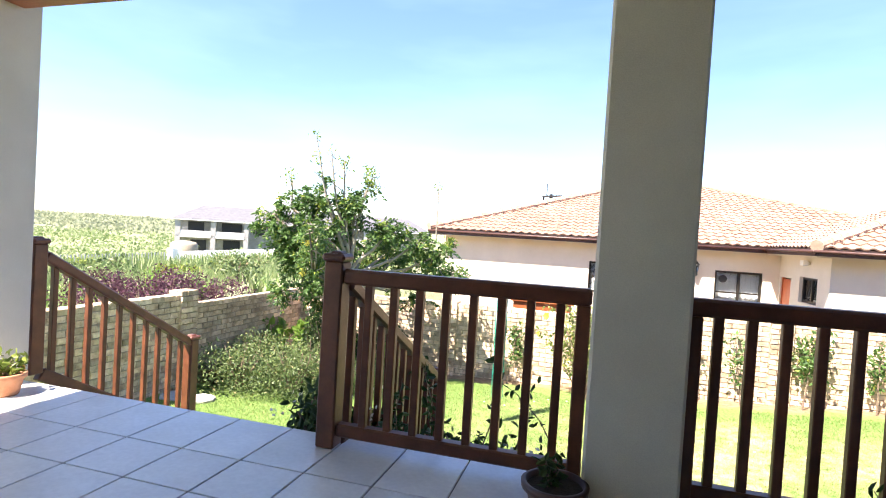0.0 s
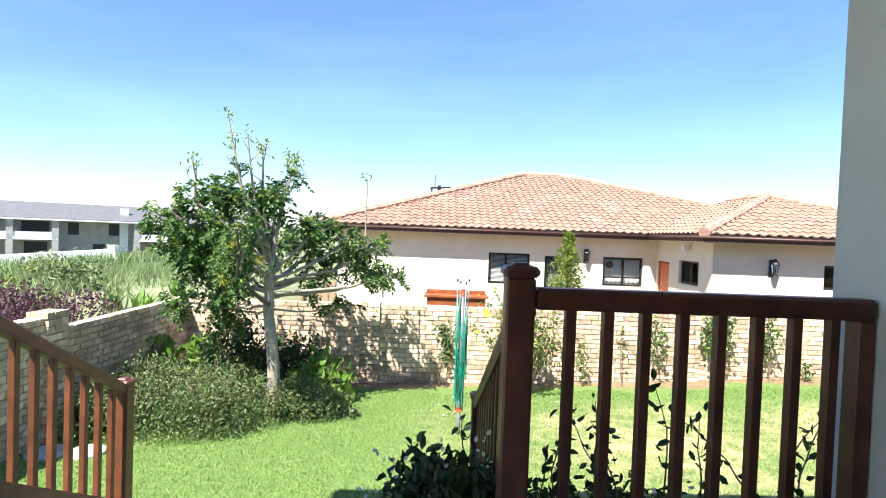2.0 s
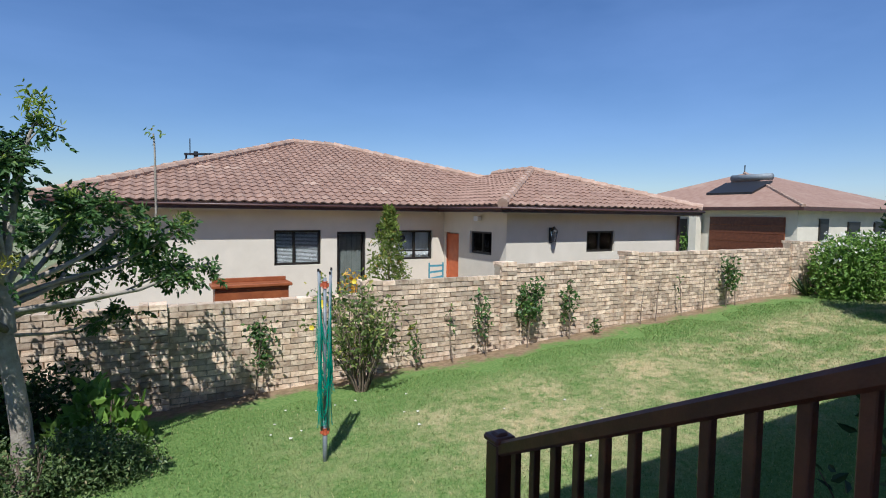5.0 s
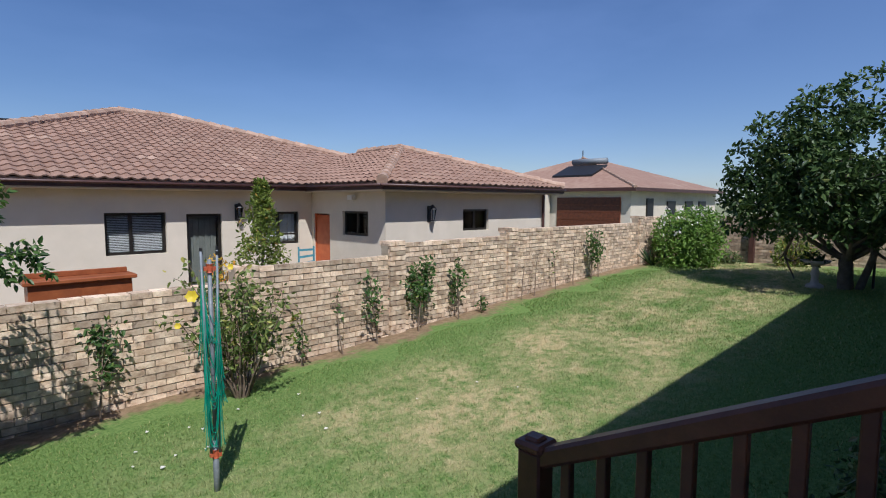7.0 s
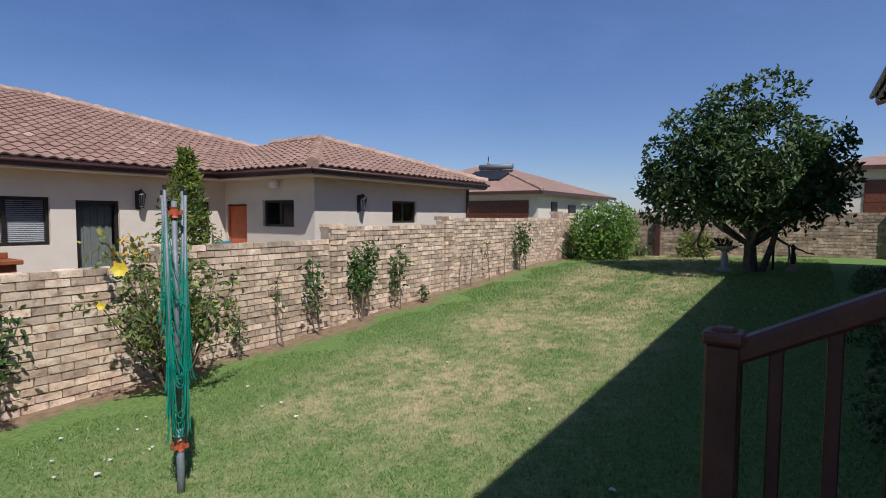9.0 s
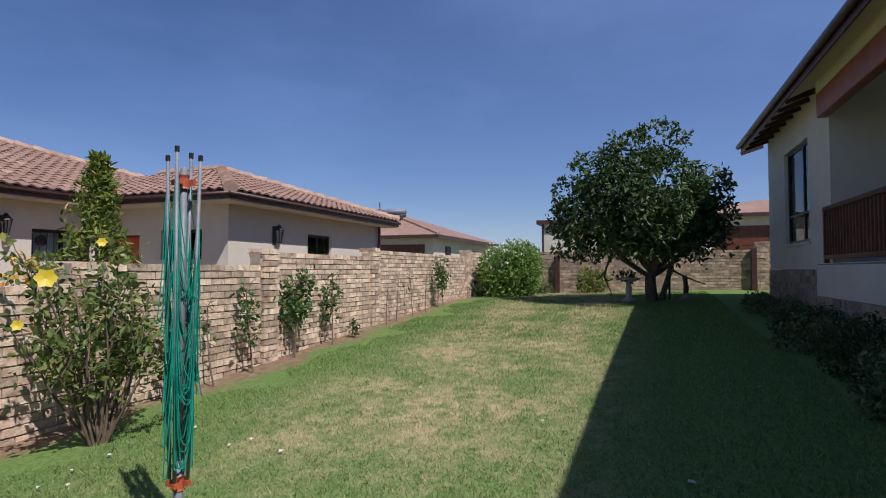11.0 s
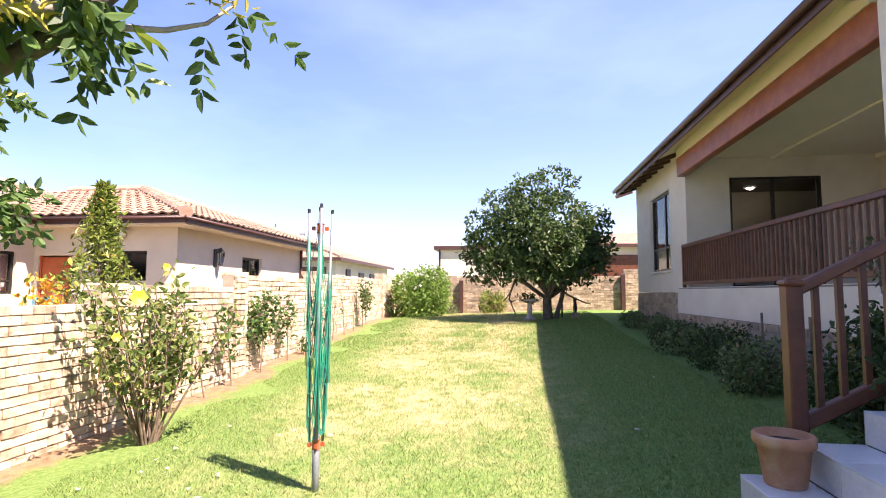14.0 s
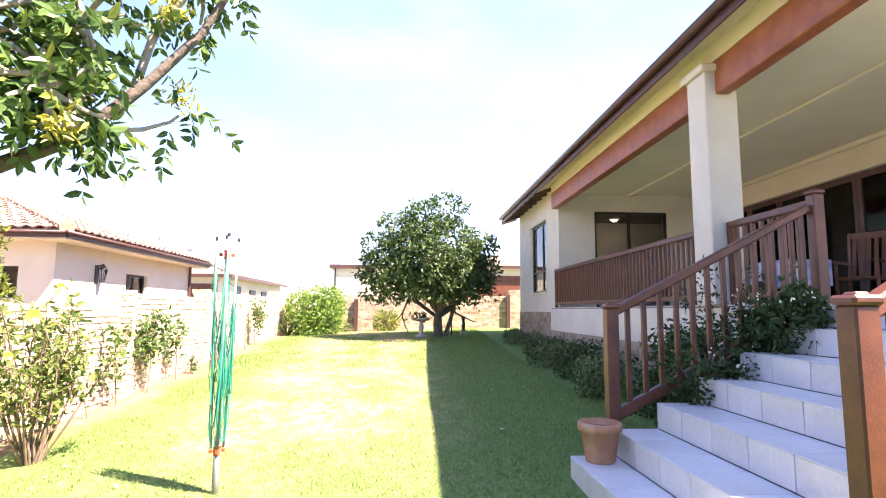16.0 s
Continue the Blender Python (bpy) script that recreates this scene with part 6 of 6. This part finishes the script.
# strap-leaved clumps, a purple bush and rough bushes beyond the west wall
def strap_clump(x, y, n, h, mat=M_LEAF_BRIGHT):
    z = ground_z(x, y)
    s = thing("strap_leaf_clump", (x, y, z), "clump of upright strap leaves beyond the boundary wall", "plant", "strap-leaved clumps")
    verts, faces = [], []
    for k in range(n):
        a, t = RNG.uniform(0, 6.28), RNG.uniform(0.1, 0.6)
        d = Vector((math.cos(a) * t, math.sin(a) * t, 1)).normalized()
        side = Vector((-math.sin(a), math.cos(a), 0)) * 0.03
        p = Vector((x + RNG.normal() * 0.15, y + RNG.normal() * 0.15, z))
        hh = h * RNG.uniform(0.6, 1.1)
        b = len(verts)
        m, tip = p + d * hh * 0.6, p + d * hh + Vector((math.cos(a), math.sin(a), -0.5)) * hh * 0.18
        verts += [tuple(p - side * 0.6), tuple(p + side * 0.6), tuple(m + side), tuple(m - side), tuple(tip)]
        faces += [(b, b + 1, b + 2, b + 3), (b + 3, b + 2, b + 4)]
    mesh_part("leaves", verts, faces, mat, s)


for k in range(20):
    d = RNG.uniform(13.0, 19)
    a = radians(RNG.uniform(118, 146))
    strap_clump(0.2 + d * math.cos(a), d * math.sin(a), 34, RNG.uniform(0.7, 1.0), M_LEAF_BRIGHT if k % 3 else M_TALLGRASS)
for x, y, r, h in ((-8.6, 9.4, 1.0, 1.05), (-8.3, 10.6, 0.9, 1.05), (-9.6, 8.6, 0.9, 0.95), (-8.2, 8.2, 0.8, 0.85), (-9.4, 10.4, 1.0, 1.1), (-10.2, 9.4, 0.9, 1.0)):
    mound("purple_bush", (x, y, ground_z(x, y)), (r, r, h), 1500, 0.07, M_LEAF_PURPLE, "dark purple-leaved bush beyond the boundary wall", group="purple bushes")
for k in range(16):
    d = RNG.uniform(20, 34)
    a = radians(RNG.uniform(112, 143))
    x, y = d * math.cos(a), d * math.sin(a)
    mound("field_bush", (x, y, ground_z(x, y)), (1.1, 1.1, RNG.uniform(0.7, 1.3)), 700, 0.16, (M_LEAF_GREY, M_LEAF_CONE, M_TALLGRASS)[k % 3], "rough green bush in the overgrown field", group="field bushes")
# far woods on the ridge
pts = []
for k in range(620):
    a = radians(RNG.uniform(112, 162))
    d = RNG.uniform(230, 620)
    c = np.array((d * math.cos(a), d * math.sin(a), 0))
    c[2] = ground_z(c[0], c[1]) + 0.2
    m = 60
    q = RNG.normal(size=(m, 3)) * np.array((6.0, 6.0, 1.2)) + c
    pts.append(q)
# haze comes from the pale leaf colour, not from the air
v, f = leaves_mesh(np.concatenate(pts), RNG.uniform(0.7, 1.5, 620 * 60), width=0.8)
tagged(mesh_part("far_woods", v.tolist(), f.tolist(), M_HAZE_GREEN), "scrub woods on the far hills, distance haze in the leaf colour", "woods", kind="stuff")

# rough rows of scrub nearer on the plain
pts = []
for k in range(520):
    a, d = radians(RNG.uniform(116, 158)), RNG.uniform(75, 235)
    if noise.noise((d * 0.03, a * 9, 1.0)) < -0.1:
        continue
    c = np.array((d * math.cos(a), d * math.sin(a), 0))
    c[2] = ground_z(c[0], c[1]) + 0.3
    pts.append(RNG.normal(size=(70, 3)) * np.array((3.2, 3.2, 0.6)) + c)
pts = np.concatenate(pts)
v, f = leaves_mesh(pts, RNG.uniform(0.35, 0.8, len(pts)), width=0.6)
tagged(mesh_part("plain_scrub", v.tolist(), f.tolist(), M_TALLGRASS), "patchy green scrub and tall crops on the plain", "scrub", kind="stuff")

# stepping stones beside the corner bed and by the verandah
for x, y, r in ((-5.35, 6.55, 0.2), (-5.75, 6.5, 0.22)):
    bm = bmesh.new()
    lathe(bm, (x, y, lawn_z(x, y)), [(r, -0.03), (r, 0.035), (r * 0.85, 0.05)], 9)
    tagged(part("edging_stone", bm, M_CONC), "flat pale stone at the edge of the bed", "stone", "edging stones")

# ---------- floor and step tiles ----------
T = 0.33
tile_mesh = bpy.data.meshes.new("floor_tile")
bm = boxed(-T / 2 + 0.004, T / 2 - 0.004, -T / 2 + 0.004, T / 2 - 0.004, -0.01, 0.0, 0.002)
bm.to_mesh(tile_mesh)
bm.free()
tile_mesh.materials.append(M_TILE)
EDGE_T = 0.45
edge_mesh = bpy.data.meshes.new("edge_tile")
bm = boxed(-T / 2 + 0.004, T / 2 - 0.004, -EDGE_T / 2 + 0.004, EDGE_T / 2 - 0.002, -0.01, 0.0, 0.002)
bm.to_mesh(edge_mesh)
bm.free()
edge_mesh.materials.append(M_TILE)


def piece(name, me, parent, m):
    o = new(name, me)
    o.parent = parent
    o.matrix_basis = m
    return o


for i in range(-6, 27):
    xc = -1.85 + T / 2 + i * T
    if xc - T / 2 < VX0 - 0.01 or xc + T / 2 > VX1 + 0.01:
        continue
    piece("edge_tile", edge_mesh, floor, Matrix.Translation((xc, FLOOR_Y - EDGE_T / 2, 0)))
    for j in range(10):
        piece("floor_tile", tile_mesh, floor, Matrix.Translation((xc, FLOOR_Y - EDGE_T - T / 2 - j * T, 0)))
W = (SX1 - SX0) / 6
tread_mesh = bpy.data.meshes.new("tread_tile")
bm = boxed(-W / 2 + 0.003, W / 2 - 0.003, -TREAD / 2 + 0.002, TREAD / 2, -0.01, 0.0, 0.003)
bm.to_mesh(tread_mesh)
bm.free()
tread_mesh.materials.append(M_TILE)
riser_mesh = bpy.data.meshes.new("riser_tile")
bm = boxed(-W / 2 + 0.003, W / 2 - 0.003, -0.01, -0.001, -RISE + 0.004, -0.011, 0.002)
bm.to_mesh(riser_mesh)
bm.free()
riser_mesh.materials.append(M_TILE)
for k in range(0, 7):
    for i in range(6):
        x = SX0 + W * (i + 0.5)
        if k:
            piece("tread_tile", tread_mesh, steps, Matrix.Translation((x, FLOOR_Y + (k - 0.5) * TREAD, -k * RISE)))
        piece("riser_tile", riser_mesh, steps, Matrix.Translation((x, FLOOR_Y + k * TREAD, -k * RISE)))
    y0 = FLOOR_Y + (k - 1) * TREAD
    if k:
        for x, s in ((SX1, 1), (SX0, -1)):
            bm = boxed(min(x, x + 0.009 * s), max(x, x + 0.009 * s), y0 + 0.003, y0 + TREAD - 0.004, max(-k * RISE - 0.55, -1.7), -k * RISE - 0.002, 0.002)
            part("end_tile", bm, M_TILE, steps)

# ---------- bricks ----------
BL, BH, BJ = 0.220, 0.073, 0.014


def brick_verts(L, D, Hh, jit):
    r = lambda: random.uniform(-jit, jit)
    out = []
    for z in (0, Hh):
        for x, y in ((-L / 2, 0), (L / 2, 0), (L / 2, D), (-L / 2, D)):
            out.append((x + r(), y + (r() if y == 0 else 0), z + r()))
    # a soft front edge
    return out


BRICK_FACES = [(0, 1, 5, 4), (1, 2, 6, 5), (2, 3, 7, 6), (3, 0, 4, 7), (4, 5, 6, 7), (3, 2, 1, 0)]
brick_meshes = []
for k in range(8):
    me = bpy.data.meshes.new("brick")
    me.from_pydata(brick_verts(BL, 0.05, BH, 0.004), [], BRICK_FACES)
    me.materials.append(M_BRICK)
    brick_meshes.append(me)
half_meshes = []
for k in range(3):
    me = bpy.data.meshes.new("half_brick")
    me.from_pydata(brick_verts(BL / 2 - 0.006, 0.05, BH, 0.004), [], BRICK_FACES)
    me.materials.append(M_BRICK)
    half_meshes.append(me)


def lay(parent, u0, u1, z_low, z_top, place, single, rest, cap=0.22):
    """Courses of bricks from the top down; place(u, z) gives the matrix of a brick, single(u, z) picks those of their own."""
    step = BL + BJ
    n = int(math.ceil((z_top - z_low) / (BH + BJ)))
    for c in range(n):
        z = z_top - (c + 1) * (BH + BJ) + BJ
        off = 0 if c % 2 else step / 2
        u = u0 - off + step / 2
        while u - BL / 2 < u1:
            a, b = max(u - BL / 2, u0), min(u + BL / 2, u1)
            if b - a > 0.05:
                m = place((a + b) / 2 + 0.0, z + random.uniform(-0.002, 0.002), random.uniform(-0.006, 0.004))
                full = b - a > BL - 0.01
                if single((a + b) / 2, z) and full:
                    piece("brick", random.choice(brick_meshes), parent, m)
                else:
                    k = len(rest[0])
                    rest[0].extend([tuple(m @ Vector(p)) for p in brick_verts(b - a, 0.05 if c else cap, BH, 0.004)])
                    rest[1].extend([tuple(i + k for i in f) for f in BRICK_FACES])
            u += step


def along_x(y):
    return lambda u, z, d: Matrix.Translation((u, y + d, z))


rest = ([], [])
for x0, x1, zt in WALL_SPANS:
    lay(wall_north, x0, x1, lawn_z((x0 + x1) / 2, 10.2) - 0.35, zt, along_x(WALL_Y), lambda u, z: 0.2 < u < 3.9, rest)
# piers where the wall steps
for xp, zt in ((0.25, -0.02), (2.95, 0.20), (6.2, 0.33), (12.4, 0.49), (-2.9, -0.2)):
    lay(wall_north, xp - 0.0, xp + 0.34, lawn_z(xp, 10.2) - 0.3, zt, along_x(WALL_Y - 0.05), lambda u, z: False, rest, 0.3)
ob = mesh_part("brick_courses", rest[0], rest[1], M_BRICK, wall_north)
tagged(ob, kind="stuff")

rest = ([], [])
west = lambda u, z, d: Matrix.Translation((-6.05 - d, u, z)) @ Matrix.Rotation(radians(90), 4, "Z")
lay(wall_west, 7.0, WALL_Y, -1.95, -0.22, west, lambda u, z: 7.0 < u < 10.2 and z > -1.2, rest, 0.2)
lay(wall_west, 1.5, 7.0, -1.95, -0.06, west, lambda u, z: False, rest, 0.2)
pier_w = lambda u, z, d: Matrix.Translation((-6.0 - d, u, z)) @ Matrix.Rotation(radians(90), 4, "Z")
lay(wall_west, 6.82, 7.17, -1.95, 0.0, pier_w, lambda u, z: False, rest, 0.25)
tagged(mesh_part("brick_courses", rest[0], rest[1], M_BRICK, wall_west), kind="stuff")

rest = ([], [])
east = lambda u, z, d: Matrix.Translation((14.76 + d, u, z)) @ Matrix.Rotation(radians(-90), 4, "Z")
lay(wall_east, -3.0, 10.3, -1.3, 0.48, east, lambda u, z: False, rest, 0.2)
lay(wall_east, -3.0, 2.15, 0.48, 0.72, east, lambda u, z: False, rest, 0.2)
tagged(mesh_part("brick_courses", rest[0], rest[1], M_BRICK, wall_east), kind="stuff")

# stones of the plinth
def stones(u0, u1, z0, z1, place):
    z = z1
    while z > z0:
        h = random.uniform(0.09, 0.17)
        u = u0
        while u < u1:
            w = min(random.uniform(0.15, 0.38), u1 - u)
            if w > 0.05:
                bm = bmesh.new()
                m = place(u + w / 2, z - h / 2)
                r = bmesh.ops.create_cube(bm, size=1, matrix=m @ Matrix.Diagonal((w - 0.014, 0.05, h - 0.014, 1)))
                for v in bm.verts:
                    v.co += Vector((random.uniform(-1, 1), random.uniform(-1, 1), random.uniform(-1, 1))) * 0.008
                part("stone", bm, M_STONE, plinth)
            u += w
        z -= h


stones(VX1 + 0.03, 11.35, -1.25, -0.11, lambda u, z: Matrix.Translation((u, 2.435, z)))
stones(-1.2, VX1 - 0.01, -1.0, -0.535, lambda u, z: Matrix.Translation((u, FLOOR_Y - 0.02, z)))

# ---------- roof tiles ----------
TW, TL = 0.225, 0.30


def tile_shape(u, v, lip=0.028):
    """A rolled tile, seen in the slope's own axes (across, up, out)."""
    prof = [(-0.5, 0.004), (-0.3, 0.010), (-0.1, 0.034), (0.1, 0.040), (0.3, 0.018), (0.5, 0.004)]
    verts = []
    for a, h in prof:
        verts.append((u + a * TW, v, h + lip))
        verts.append((u + a * TW, v + TL * 1.06, h + 0.004))
        verts.append((u + a * TW, v + 0.004, h + lip - 0.03))
    faces = []
    for i in range(5):
        a = i * 3
        faces.append((a, a + 3, a + 4, a + 1))
        faces.append((a + 2, a + 5, a + 3, a))
    return verts, faces


tile_me = bpy.data.meshes.new("roof_tile")
tv, tf = tile_shape(0, 0)
tile_me.from_pydata(tv, [], tf)
tile_me.materials.append(M_TILE_ROOF)


PALE = {(9, 14), (9, 15), (9, 17), (9, 18), (5, 25), (5, 26), (4, 33), (4, 34), (3, 34), (12, 22), (7, 38)}


def tile_slope(corners, single, roof_ob, rest):
    """corners: eave start, eave end, then the upper corners; tiles cover the polygon."""
    p = [Vector(c) for c in corners]
    ux = (p[1] - p[0]).normalized()
    nrm = ux.cross(p[2] - p[0]).normalized()
    if nrm.z < 0:
        nrm = -nrm
    vy = nrm.cross(ux).normalized()
    if vy.z < 0:
        vy = -vy
    flat = [((q - p[0]).dot(ux), (q - p[0]).dot(vy)) for q in p]
    m = Matrix((ux, vy, nrm)).transposed().to_4x4()
    m.translation = p[0]
    top = max(f[1] for f in flat)
    for r in range(int(top / TL) + 1):
        v = r * TL - 0.03
        vm = min(max(v + TL / 2, 0.01), top - 0.01)
        xs = []
        for (a, b), (c, d) in zip(flat, flat[1:] + flat[:1]):
            if (b - vm) * (d - vm) < 0:
                xs.append(a + (c - a) * (vm - b) / (d - b))
        if len(xs) < 2:
            continue
        lo, hi = min(xs), max(xs)
        for i in range(int(math.ceil(lo / TW)), int(hi / TW) + 1):
            u = i * TW
            if u < lo - 0.02 or u > hi + 0.02:
                continue
            mm = m @ Matrix.Translation((u, v, random.uniform(-0.003, 0.006))) @ Matrix.Rotation(random.uniform(-0.006, 0.006), 4, "Z")
            if (r, i) in PALE and len(corners) == 4 and corners[3] == APEX:
                piece("pale_roof_tile", pale_me, roof_ob, mm)
            elif single(r, u):
                piece("roof_tile", tile_me, roof_ob, mm)
            else:
                k = len(rest[0])
                rest[0].extend([tuple(mm @ Vector(q)) for q in tv])
                rest[1].extend([tuple(x + k for x in f) for f in tf])


pale_me = tile_me.copy()
pale_me.materials.clear()
pale_me.materials.append(M_RIDGE)
rest = ([], [])
wing_top = (WR, WYE + (WE1 - WE0) / 2, WRZ)
count = [0]


def few(r, u):
    if r < 3 and count[0] < 300:
        count[0] += 1
        return True
    return False


tile_slope([(WE0, WYE, EZ), (WE1, WYE, EZ), wing_top], few, nroof, rest)
tile_slope([(WE0, Y0 + 3.5, EZ), (WE0, WYE, EZ), wing_top, (WR, Y0 + 3.5, WRZ)], lambda r, u: False, nroof, rest)
tile_slope([(X0, Y0, EZ), (WE1, Y0, EZ), RIDGE2, APEX], lambda r, u: few(r, u) if r < 2 and 3.0 < u < 8.6 else False, nroof, rest)
tile_slope([(X0, 28.0, EZ), (X0, Y0, EZ), APEX], lambda r, u: False, nroof, rest)
tagged(mesh_part("roof_tiles", rest[0], rest[1], M_TILE_ROOF, nroof), kind="stuff")


def ridge(a, b):
    a, b = Vector(a), Vector(b)
    n = max(2, int((b - a).length / 0.36))
    for i in range(n):
        p, q = a.lerp(b, i / n), a.lerp(b, (i + 1.08) / n)
        bm = bmesh.new()
        tube(bm, p + Vector((0, 0, 0.04 + random.uniform(0, 0.012))), q + Vector((0, 0, 0.03)), 0.125, 0.11, 9)
        part("ridge_cap", bm, M_RIDGE, nroof)


for a, b in (((X0, Y0, EZ), APEX), (APEX, RIDGE2), ((WE0, WYE, EZ), wing_top), ((WE1, WYE, EZ), wing_top), (wing_top, (WR, 17.4, WRZ)), (RIDGE2, Vector(RIDGE2).lerp(Vector((WE1, Y0, EZ)), 0.60))):
    ridge(a, b)
